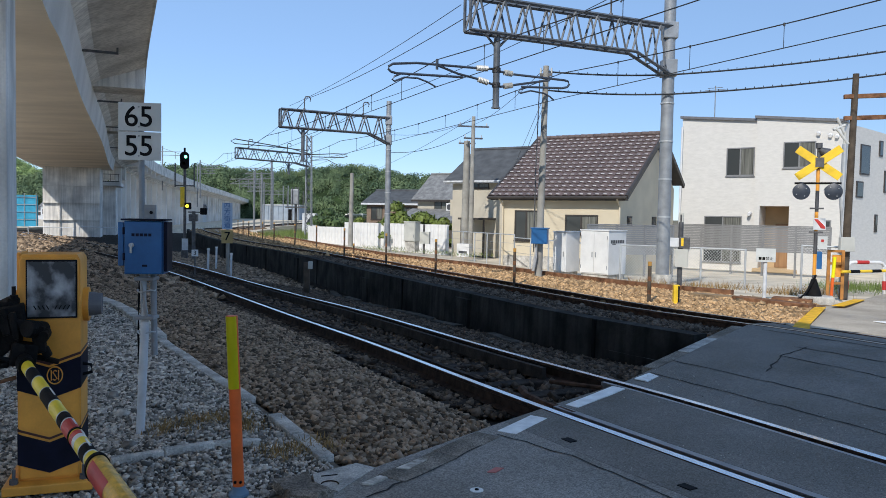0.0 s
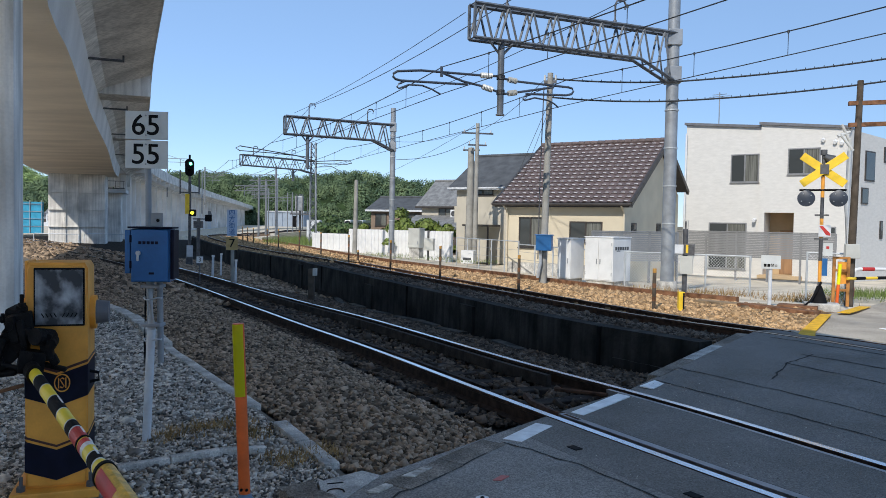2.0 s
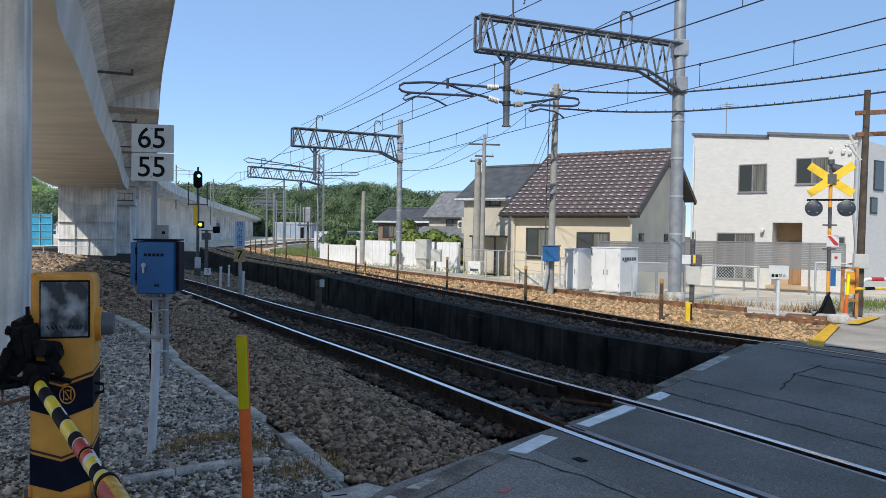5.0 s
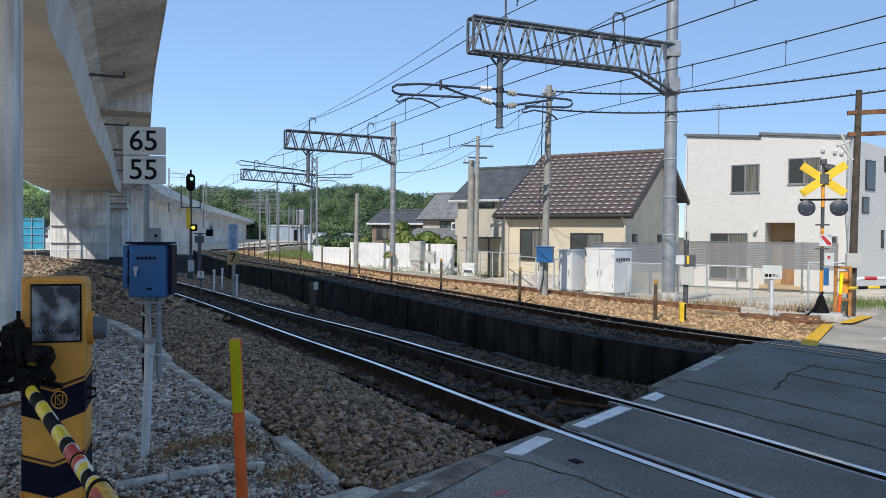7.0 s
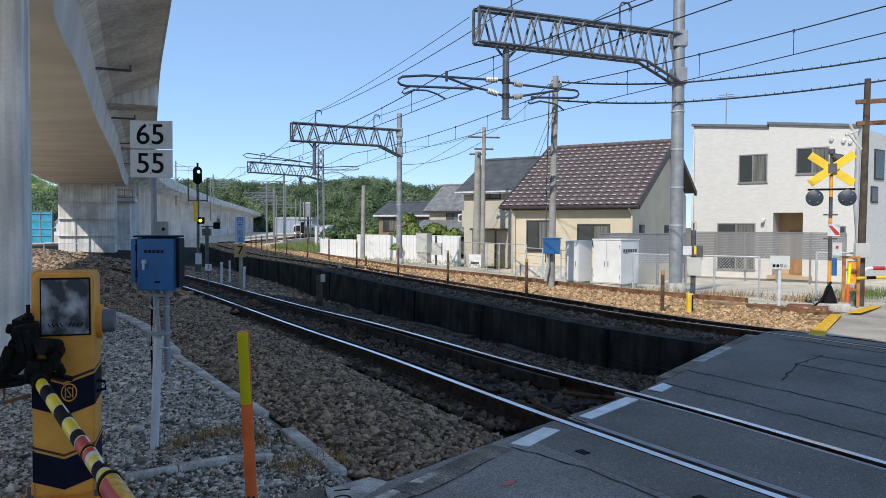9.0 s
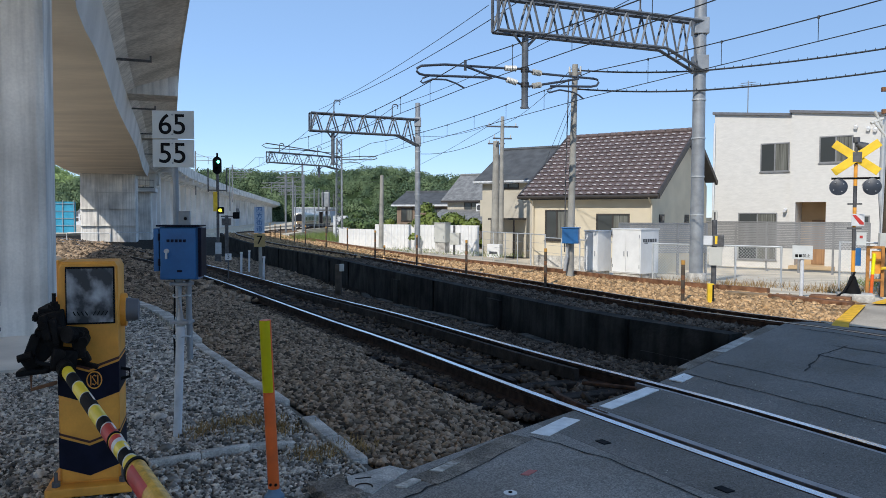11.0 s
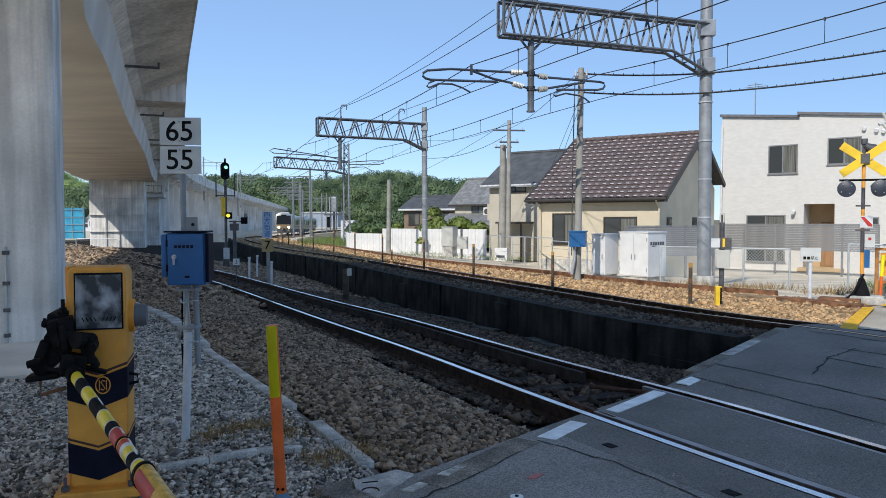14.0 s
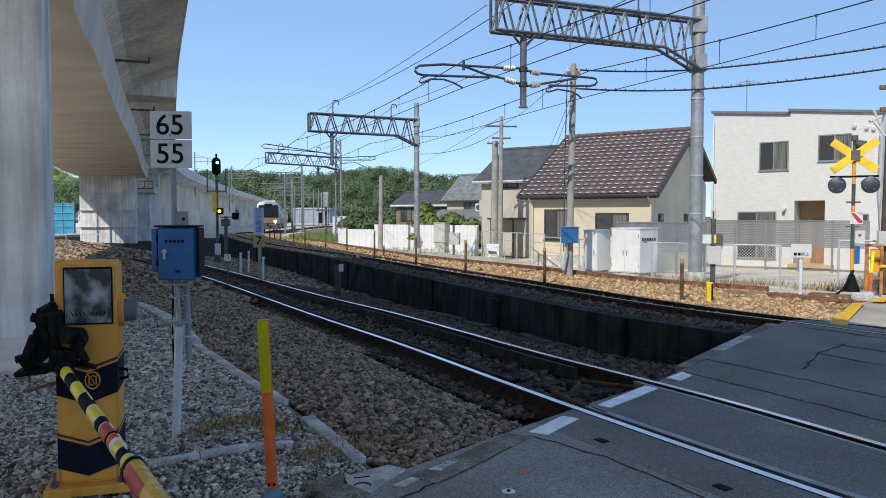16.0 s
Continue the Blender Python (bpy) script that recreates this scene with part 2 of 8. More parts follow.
def rod(bm, a, b, r, r2=None, n=10, mi=0):
    a, b = Vector(a), Vector(b)
    d = b - a
    q = d.to_track_quat("Z", "Y").to_matrix().to_4x4()
    g = bmesh.ops.create_cone(bm, cap_ends=True, segments=n, radius1=r, radius2=r if r2 is None else r2, depth=d.length,
                              matrix=Matrix.Translation((a + b) / 2) @ q)
    for v in g["verts"]:
        for f in v.link_faces:
            f.material_index = mi
    return g["verts"]


def pipe(bm, pts, r, n=8):
    pts = [Vector(p) for p in pts]
    rings = []
    for i, p in enumerate(pts):
        d = (pts[min(i + 1, len(pts) - 1)] - pts[max(i - 1, 0)]).normalized()
        u = d.cross(Vector((0, 0, 1)))
        u = u.normalized() if u.length > 1e-3 else Vector((1, 0, 0))
        w = u.cross(d)
        rings.append([bm.verts.new(p + r * (math.cos(k * math.tau / n) * u + math.sin(k * math.tau / n) * w)) for k in range(n)])
    for r0, r1 in zip(rings, rings[1:]):
        for k in range(n):
            bm.faces.new((r0[k], r0[(k + 1) % n], r1[(k + 1) % n], r1[k]))
    bm.faces.new(rings[0][::-1]), bm.faces.new(rings[-1])


def prism(bm, outline, axis, lo, hi, m=None, mi=0):
    """An outline in two coordinates, drawn out along the third axis from lo to hi."""
    def at(p, c):
        v = [p[0], p[1]]
        v.insert(axis, c)
        v = Vector(v)
        return m @ v if m is not None else v
    a = [bm.verts.new(at(p, lo)) for p in outline]
    b = [bm.verts.new(at(p, hi)) for p in outline]
    fs = [bm.faces.new(a), bm.faces.new(b[::-1])]
    n = len(outline)
    fs += [bm.faces.new((a[i], a[(i + 1) % n], b[(i + 1) % n], b[i])) for i in range(n)]
    for f in fs:
        f.material_index = mi


def loft(bm, rows, closed=False, mi=0):
    vs = [[bm.verts.new(p) for p in r] for r in rows]
    n = len(rows[0])
    for a, b in zip(vs, vs[1:]):
        for k in range(n if closed else n - 1):
            bm.faces.new((a[k], a[(k + 1) % n], b[(k + 1) % n], b[k])).material_index = mi
    if closed:
        bm.faces.new(vs[0][::-1]).material_index = mi
        bm.faces.new(vs[-1]).material_index = mi


class Line:
    """A smooth line through control points, read by its y."""
    def __init__(self, *pts):
        self.p = np.array(sorted(pts, key=lambda q: q[1]), float)

    def at(self, y):
        p = self.p
        ys = p[:, 1]
        if y <= ys[0] or y >= ys[-1]:
            i = 0 if y <= ys[0] else len(ys) - 2
            t = (y - ys[i]) / (ys[i + 1] - ys[i])
            q = p[i] + t * (p[i + 1] - p[i])
            return Vector((q[0], y, q[2]))
        i = min(int(np.searchsorted(ys, y, side="right") - 1), len(ys) - 2)
        h = ys[i + 1] - ys[i]
        t = (y - ys[i]) / h
        out = []
        for c in (0, 2):
            v = p[:, c]
            s0 = (v[i + 1] - v[i - 1]) / (ys[i + 1] - ys[i - 1]) if i > 0 else (v[1] - v[0]) / h
            s1 = (v[i + 2] - v[i]) / (ys[i + 2] - ys[i]) if i + 2 < len(ys) else (v[i + 1] - v[i]) / h
            out.append((2 * t**3 - 3 * t**2 + 1) * v[i] + (t**3 - 2 * t**2 + t) * h * s0 + (-2 * t**3 + 3 * t**2) * v[i + 1] + (t**3 - t**2) * h * s1)
        return Vector((out[0], y, out[1]))

    def dirn(self, y):
        d = self.at(y + 0.2) - self.at(y - 0.2)
        d.z = 0
        return d.normalized()

    def side(self, y, off, dz=0.0):
        d = self.dirn(y)
        return self.at(y) + Vector((d.y, -d.x, 0)) * off + Vector((0, 0, dz))


def stones(name, places, sizes, material, label, category="gravel", parent=None):
    """Many small broken stones as one mesh."""
    base = np.array([(x, y, z) for x in (-0.8, 0.8) for y in (-0.8, 0.8) for z in (-0.8, 0.8)])
    tri = np.array([(0, 1, 3), (0, 3, 2), (4, 6, 7), (4, 7, 5), (0, 4, 5), (0, 5, 1), (2, 3, 7), (2, 7, 6), (0, 2, 6), (0, 6, 4), (1, 5, 7), (1, 7, 3)])
    n, k = len(places), len(base)
    rng = np.random.default_rng(len(places))
    q = rng.normal(size=(n, 4))
    q /= np.linalg.norm(q, axis=1)[:, None]
    w, x, y, z = q.T
    rot = np.stack([1 - 2 * (y * y + z * z), 2 * (x * y - z * w), 2 * (x * z + y * w), 2 * (x * y + z * w), 1 - 2 * (x * x + z * z),
                    2 * (y * z - x * w), 2 * (x * z - y * w), 2 * (y * z + x * w), 1 - 2 * (x * x + y * y)], 1).reshape(n, 3, 3)
    v = base[None] * rng.uniform(0.55, 1.25, (n, k, 1)) * (sizes[:, None, None] * rng.uniform(0.55, 1.2, (n, 1, 3)))
    v = np.einsum("nij,nkj->nki", rot, v)
    v[:, :, 2] *= 0.8
    v += places[:, None]
    f = (tri[None] + (np.arange(n) * k)[:, None, None]).reshape(-1, 3)
    me = bpy.data.meshes.new(name)
    me.vertices.add(n * k)
    me.vertices.foreach_set("co", v.reshape(-1).astype(np.float32))
    me.loops.add(len(f) * 3)
    me.loops.foreach_set("vertex_index", f.reshape(-1).astype(np.int32))
    me.polygons.add(len(f))
    me.polygons.foreach_set("loop_start", np.arange(len(f), dtype=np.int32) * 3)
    me.update()
    me.materials.append(material)
    return tagged(new(name, me), label, category, kind="stuff")


def text_on(name, s, size, m, material, parent, extrude=0.001, align="CENTER", bold=False):
    cu = bpy.data.curves.new(name, "FONT")
    cu.offset = 0.006 * size if bold else 0.0
    cu.body, cu.size, cu.align_x, cu.align_y, cu.extrude = s, size, align, "CENTER", extrude
    tmp = bpy.data.objects.new(name, cu)
    me = bpy.data.meshes.new_from_object(tmp)
    bpy.data.objects.remove(tmp)
    me.materials.append(material)
    ob = new(name, me)
    ob.parent = parent
    ob.matrix_basis = m
    return ob


def digits_on(s, size, m, material, parent):
    """Each digit of a short number as a part of its own."""
    for i, c in enumerate(s):
        text_on("numeral", c, size, m @ Matrix.Translation(((i - (len(s) - 1) / 2) * 0.5 * size, 0, 0)), material, parent, 0.001, bold=True)


# ---- lines of the plan ----
RAIL_A = Line((3.65, 1.75, 0), (2.08, 4.33, 0), (1.74, 4.87, 0), (0.64, 6.71, 0), (-0.99, 10.05, -0.10), (-2.52, 12.78, -0.15),
              (-9.1, 24.45, -0.3), (-18.0, 38.05, -0.4), (-34.95, 61.65, -0.5), (-60, 92, -0.6))
RAIL_B = Line((5.35, 0.8, 0), (3.02, 5.12, 0), (2.14, 6.74, 0), (0.85, 9.09, -0.05), (-1.31, 13.24, -0.12), (-3.33, 16.85, -0.2),
              (-11.2, 30.4, -0.35), (-27.9, 54.61, -0.45), (-59, 93, -0.6))
RAIL_C = Line((9.2, 2.0, 0.2), (5.16, 8.73, 0.2), (4.54, 9.79, 0.2), (3.08, 12.17, 0.17), (1.45, 15.8, 0.14), (-1.45, 22.5, 0.09),
              (-5.35, 31.98, 0.0), (-10.61, 42.5, -0.07), (-15.9, 54.67, -0.12), (-21.6, 68, 0.0), (-24.3, 80, -0.1),
              (-25.2, 90, -0.28), (-31.6, 117, -0.65), (-39.1, 152, -1.2), (-44.6, 210, -1.7), (-46.8, 232, -1.8), (-43, 262, -1.9), (-36, 320, -2.0))
EDGE = Line((9.5, 12.0, 0.1), (5.07, 16.24, 0.1), (4.13, 17.4, 0.1), (3.1, 19.09, 0.1), (1.87, 21.4, 0.1), (0.3, 24.3, 0.08), (-1.76, 28.1, 0.06),
            (-3.4, 31.6, 0.05), (-6.73, 40.2, 0.0), (-12.0, 54.6, -0.1), (-17.5, 68, -0.1), (-19.8, 80, -0.2), (-21, 90, -0.3), (-27.5, 117, -0.7),
            (-35, 152, -1.2), (-43, 232, -1.8), (-46, 260, -1.9))
KERB_L = Line((1.5, 1.2, 0), (-0.6, 4.75, 0), (-1.44, 6.18, 0), (-2.25, 7.46, 0), (-3.47, 9.4, 0), (-5.4, 12.7, -0.02), (-7.02, 14.81, -0.05),
              (-12.6, 24, -0.25), (-21.5, 38, -0.4), (-39, 62, -0.5), (-66, 95, -0.6))


def wall_top(y):
    return RAIL_C.side(y, -1.35, -0.03)


def wall_base_z(y):
    return -0.47 - 0.036 * min(max(y - 10, 0), 18)


# ---- the ground, one sheet from the yard to the horizon ----
def build_ground():
    ys = sorted(set([-1500, -400, -120, -60, -30, -15, -8, -4] + [round(-2 + 0.6 * i, 2) for i in range(60)] + [36 + 2 * i for i in range(33)] +
                    [104 + 6 * i for i in range(27)] + [290, 340, 420, 600, 900, 1500, 2500, 4000]))
    bm = bmesh.new()
    rows = []
    for y in ys:
        yc = min(max(y, -6), 258)
        k, c, e = KERB_L.at(min(yc, 94)), RAIL_C.at(yc), EDGE.at(yc)
        far = min(1.0, max(0.0, (y - 60) / 60))
        kx = min(k.x, c.x - 7.5) if y < 60 else c.x - 7.5 - (1 - far) * max(0, c.x - 7.5 - k.x)
        zy = k.z - 0.03 if y < 95 else -1.2
        w = wall_top(yc)
        wz = wall_base_z(yc) - 0.5
        base = -1.0 - 1.2 * far
        dz = -0.45 * min(1, max(0, (y - 14) / 14)) if y < 40 else -0.45 - 0.9 * far
        cols = [(-2500, base - 1), (kx - 150, base), (kx - 40, min(zy, -0.4)), (kx - 14, zy - 0.1), (kx - 5, zy - 0.01), (kx - 1.5, zy), (kx, zy), (kx + 0.12, wz)]
        cols += [(w.x - 0.6, wz), (w.x + 0.1, w.z - 0.12), (c.x - 0.6, c.z - 0.13), (c.x, c.z - 0.13), (c.x + 1.3, c.z - 0.2), (c.x + 2.0, c.z - 0.22)]
        ex = max(e.x, c.x + 2.3)
        cols += [(ex, e.z - 0.04), (ex + 0.8, e.z - 0.06), (ex + 3, e.z - 0.1 + dz * 0.3), (ex + 7, e.z - 0.15 + dz * 0.8), (ex + 16, e.z - 0.2 + dz), (ex + 60, -0.9), (ex + 300, -1.5), (2500, -2)]
        rows.append([Vector((x, y, z)) for x, z in cols])
    vs = [[bm.verts.new(p) for p in r] for r in rows]
    for a, b in zip(vs, vs[1:]):
        far = a[0].co.y > 62
        for i in range(len(a) - 1):
            f = bm.faces.new((a[i], a[i + 1], b[i + 1], b[i]))
            # Bands left of the yard are kept pale to bounce sunlight under the deck.
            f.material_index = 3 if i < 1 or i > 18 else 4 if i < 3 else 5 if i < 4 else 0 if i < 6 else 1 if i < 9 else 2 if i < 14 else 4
            if far and (i > 14 or i < 8):
                f.material_index = 3 if i > 14 else 4
    return tagged(part("ground", bm, [EARTH, BED, BED_FAR, SOIL, DIRT, APRON]), "gravel yard and sandy ground along the railway", "ground", kind="structure")


build_ground()


def build_bed():
    bm = bmesh.new()
    rows = []
    y = 3.6
    while y < 92:
        k, a, b = KERB_L.at(y), RAIL_A.at(y), RAIL_B.at(y)
        w = wall_top(y)
        wb = wall_base_z(y)
        m = (a + b) / 2
        r = [k + Vector((0.05, 0, -0.07)), k.lerp(a, 0.45) + Vector((0, 0, -0.06)), RAIL_A.side(y, -0.75, -0.15), a + Vector((0, 0, -0.22)), m + Vector((0, 0, -0.24)),
             b + Vector((0, 0, -0.22)), RAIL_B.side(y, 0.55, -0.2)]
        if w.x < r[-1].x + 0.3:
            w.x = r[-1].x + 0.3
        r.append(Vector((w.x + 0.1, y, min(wb, r[-1].z - 0.05))))
        rows.append(r)
        y += 0.35 if y < 14 else 1.0
    loft(bm, rows)
    return tagged(part("track_bed", bm, BED, smooth=True), "ballast bed of the shaded single track, near-black as shade between its stones", "track bed", kind="structure")


build_bed()

# ---- the rails ----
PROFILE = [(-0.033, 0), (0.033, 0), (0.035, -0.03), (0.012, -0.045), (0.012, -0.12), (0.065, -0.14), (0.065, -0.15), (-0.065, -0.15), (-0.065, -0.14),
           (-0.012, -0.12), (-0.012, -0.045), (-0.035, -0.03)]


def rail(name, line, off, dz, y0, y1, top, parent, label):
    bm = bmesh.new()
    rows = []
    y = y0
    while y < y1:
        p, d = line.side(y, off, dz), line.dirn(y)
        n = Vector((d.y, -d.x, 0))
        rows.append([p + n * a + Vector((0, 0, b)) for a, b in PROFILE])
        y += 0.4 if y < 20 else 1.2
    loft(bm, rows, closed=True)
    bm.normal_update()
    for f in bm.faces:
        if abs(f.normal.z) > 0.9 and len(f.verts) == 4:
            zs = f.calc_center_median()
            f.material_index = 1 if min(abs(zs.z - (line.at(zs.y).z + dz)), 1) < 0.012 else 0
    return part(name, bm, [RAIL_RUST if top is RAILTOP_DULL else RAIL, top], parent, label)


near_track = thing("railway_track", (0, 0, 0), "single track of polished rails on dark sleepers and ballast", "railway track", kind="structure")
far_track = thing("railway_track", (0, 0, 0), "electrified curved track with rusty rails on raised ochre ballast", "railway track", kind="structure")
rail("rail", RAIL_A, 0, 0.004, 1.5, 92, RAILTOP, near_track, "polished steel running rail")
rail("rail", RAIL_B, 0, 0.004, 1.5, 92, RAILTOP, near_track, "polished steel running rail")
rail("rail", RAIL_C, 0, 0.004, 2.5, 258, RAILTOP_DULL, far_track, "rusty running rail with a worn head")
rail("rail", RAIL_C, 1.13, -0.09, 2.5, 258, RAILTOP_DULL, far_track, "rusty running rail with a worn head")


def guard(line, off, y0, y1, parent, w=0.03):
    bm = bmesh.new()
    rows, y = [], y0
    while y < y1:
        p, d = line.side(y, off, 0.0), line.dirn(y)
        n = Vector((d.y, -d.x, 0))
        rows.append([p - n * w, p + n * w, p + n * w - Vector((0, 0, 0.09)), p - n * w - Vector((0, 0, 0.09))])
        y += 0.4
    loft(bm, rows, closed=True)
    return part("guard_rail", bm, GALV_STRIP, parent, "worn steel guard strip beside the flangeway")


GALV_STRIP = mat("worn_steel_strip", (0.3, 0.29, 0.29), 0.45, metal=0.7, var=0.15, scale=5, fine=60, bump=0.05)
guard(RAIL_A, 0.14, 1.5, 6.5, near_track, 0.035)
guard(RAIL_B, -0.13, 1.5, 7.55, near_track, 0.022)

bm = bmesh.new()
box(bm, (-1.0, -0.1, -0.14), (1.0, 0.1, 0), bevel=0.015)
sleeper_me = part("sleeper", bm, SLEEPER, near_track)
s_first = True
y = 7.2
while y < 60:
    a, b = RAIL_A.at(y), RAIL_B.at(y)
    d = RAIL_A.dirn(y)
    n = Vector((d.y, -d.x, 0))
    c = a + n * 0.56
    m = Matrix.Translation(c + Vector((0, 0, -0.146))) @ Matrix.Rotation(math.atan2(n.y, n.x), 4, "Z")
    if s_first:
        sleeper_me.matrix_basis, s_first = m, False
    else:
        share("sleeper", sleeper_me.data, near_track, m)
    y += 0.62 * d.y
y = 12.4
while y < 48:
    c = RAIL_C.side(y, 0.56, -0.2)
    d = RAIL_C.dirn(y)
    share("sleeper", sleeper_me.data, far_track, Matrix.Translation(c) @ Matrix.Rotation(math.atan2(-d.x, d.y), 4, "Z"))
    y += 0.62 * d.y


# ---- the level crossing road ----
EDGE_P, EDGE_D = Vector((0.34, 5.65, 0)), Vector((0.64, 0.77, 0)).normalized()


def road_cut(line, off, dz=0.0, shift=0.0):
    """Where a line beside a rail meets the road's edge, and on to the other side of the road."""
    lo, hi = 2.0, 14.0
    for _ in range(40):
        mid = (lo + hi) / 2
        q = line.side(mid, off) - EDGE_P
        if q.x * EDGE_D.y - q.y * EDGE_D.x > shift:
            lo = mid
        else:
            hi = mid
    return [line.side(lo + (1.0 - lo) * i / 14, off, dz) for i in range(15)]


def slab(name, a, b, material, parent, depth=0.2, cuts=6, label=""):
    bm = bmesh.new()
    rows = [[p.lerp(q, i / cuts) for i in range(cuts + 1)] for p, q in zip(a, b)]
    loft(bm, rows)
    r = bmesh.ops.extrude_face_region(bm, geom=bm.faces[:])
    vs = [g for g in r["geom"] if isinstance(g, bmesh.types.BMVert)]
    bmesh.ops.translate(bm, vec=(0, 0, -depth), verts=vs)
    return part(name, bm, material, parent, label)


road = thing("road", (0, 0, 0), "asphalt road over the level crossing with patched, cracked surface", "road", kind="structure")
near = [Vector((-8.2 + 1.2 * i, -5.0 - 1.0 * i, 0)) for i in range(15)]
mid0 = road_cut(RAIL_A, -0.55, 0.0)
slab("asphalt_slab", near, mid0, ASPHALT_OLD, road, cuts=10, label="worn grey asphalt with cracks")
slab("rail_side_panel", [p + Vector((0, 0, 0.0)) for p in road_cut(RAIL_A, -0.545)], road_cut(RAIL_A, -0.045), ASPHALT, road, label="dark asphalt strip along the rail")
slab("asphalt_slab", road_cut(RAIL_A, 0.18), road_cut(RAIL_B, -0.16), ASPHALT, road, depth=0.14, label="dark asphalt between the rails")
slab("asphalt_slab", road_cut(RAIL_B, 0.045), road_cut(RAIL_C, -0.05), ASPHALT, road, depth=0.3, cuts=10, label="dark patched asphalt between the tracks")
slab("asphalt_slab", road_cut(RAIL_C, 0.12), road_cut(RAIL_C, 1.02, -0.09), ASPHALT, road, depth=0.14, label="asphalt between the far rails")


# ---- the viaduct ----
# First two points are out of view, shifted to cast the foreground shadow.
DECK = Line((12.2, -30, 5.3), (-0.35, 0, 5.3), (-7.1, 13.4, 5.3), (-8.6, 17.1, 5.3), (-12.8, 27, 5.3), (-18.5, 41, 5.3), (-30.6, 70, 5.3), (-39.5, 95, 5.3),
            (-46.5, 120, 5.2), (-57.5, 170, 4.9), (-73, 250, 4.6), (-87, 326, 4.0), (-96, 372, 3.8))


JOINT = mat("formwork_joint", (0.58, 0.56, 0.52), 0.9, var=0.15, scale=2, fine=40, bump=0.1)


def build_viaduct():
    v = thing("viaduct", (0, 0, 0), "new pale concrete railway viaduct on broad piers, bounced light tinted into its soffit", "viaduct", kind="structure")
    soff, web, para, thin = bmesh.new(), bmesh.new(), bmesh.new(), bmesh.new()
    rs, rw, rl, rp, rt = [], [], [], [], []
    y = -30.0
    while y < 372:
        p, d = DECK.at(y), DECK.dirn(y)
        n = Vector((d.y, -d.x, 0))
        z = Vector((0, 0, 1))
        if y < 73:
            rs.append([p - n * 6.0, p])
            rw.append([p, p + n * 0.15 + z * 1.05])
            rl.append([p - n * 6.0, p - n * 6.15 + z * 1.05])
        if y > 70:
            rt.append([p - n * 5.5 + z * 1.75, p - n * 5.5 + z * 1.05, p - n * 4.9 + z * 1.05, p - n * 4.8 + z * 1.5, p - n * 0.6 + z * 1.5, p - n * 0.5 + z * 1.05, p + n * 0.1 + z * 1.05,
                       p + n * 0.1 + z * 1.6])
        rp.append([p + n * 0.15 + z * 1.05, p + n * 0.45 + z * 1.32, p + n * 2.02 + z * 1.9, p + n * 2.1 + z * 1.9, p + n * 2.1 + z * 3.3, p + n * 1.9 + z * 3.3, p + n * 1.9 + z * 2.3,
                   p - n * 8.5 + z * 2.3, p - n * 8.5 + z * 3.3, p - n * 8.7 + z * 3.3, p - n * 8.7 + z * 1.9, p - n * 6.15 + z * 1.05])
        y += 1.5
    loft(soff, rs), loft(web, rw), loft(web, rl), loft(para, rp), loft(thin, rt)
    part("soffit", soff, CONC_WARM, v, "formwork-marked concrete soffit, tinted warm for bounced light")
    part("girder_web", web, CONC_WHITE, v, "pale concrete girder side")
    part("deck_slab", para, CONC, v, "concrete deck with cantilever edge and parapet")
    part("edge_beam", thin, CONC_WHITE, v, "concrete beams under the slab of the column-borne deck")

    def pier(y, w, l, zb, zt, m=CONC, inset=0.0):
        p, d = DECK.at(y), DECK.dirn(y)
        bm = bmesh.new()
        box(bm, (-w, -l / 2, zb), (-inset, l / 2, zt + 0.02), pose(p.x, p.y, 0, 0, 0, math.degrees(math.atan2(-d.x, d.y))), bevel=0.12)
        part("pier", bm, m, v, "pale concrete pier with formwork joints")
    pier(10.9, 5.3, 2.2, -0.3, 5.3, inset=0.29)

    def under(y0, y1, lo, hi, z0, z1, name, m, label):
        bm = bmesh.new()
        rows = []
        for yy in (y0, y1):
            p, d = DECK.at(yy), DECK.dirn(yy)
            n = Vector((d.y, -d.x, 0))
            rows.append([p + n * lo + Vector((0, 0, z0)), p + n * hi + Vector((0, 0, z0)), p + n * hi + Vector((0, 0, z1)), p + n * lo + Vector((0, 0, z1))])
        loft(bm, rows, closed=True)
        part(name, bm, m, v, label)
    under(29.3, 31.0, 0.12, 2.05, 1.06, 1.95, "cross_beam", CONC, "concrete downstand under the deck edge")
    under(46, 47.6, 0.12, 2.05, 1.06, 1.95, "cross_beam", CONC, "concrete downstand under the deck edge")
    for yy in (22.7, 33.2, 43.5, 58):
        under(yy, yy + 0.07, 0.1, 1.15, 1.0, 1.07, "conduit_bracket", STEEL_DARK, "dark steel conduit bracket")
        under(yy, yy + 0.06, 1.09, 1.15, 1.07, 1.2, "conduit_bracket", STEEL_DARK, "dark steel conduit bracket")
    for zj in (0.6, 2.1, 3.6):
        under(67.985, 72.0, -5.52, -0.9, zj - 5.3, zj - 5.28, "formwork_joint", JOINT, "faint formwork joint")
    for xo in (-2.0, -3.1, -4.2):
        under(67.985, 68.1, xo, xo + 0.02, -6, 0.0, "formwork_joint", JOINT, "faint formwork joint")
    pier(70, 5.5, 4.0, -1.0, 5.3, inset=0.9)
    # bearing shelf and walkway at the end of the girder
    pier(78, 5.2, 3.2, -1.2, 4.0)
    under(75, 81, -5.4, 0.5, -1.35, -1.0, "bearing_shelf", CONC_WHITE, "pale concrete bearing shelf")
    under(74.9, 75.0, -3.5, 0.4, -0.98, -0.86, "walkway_edge", STEEL_DARK, "dark steel walkway edge")
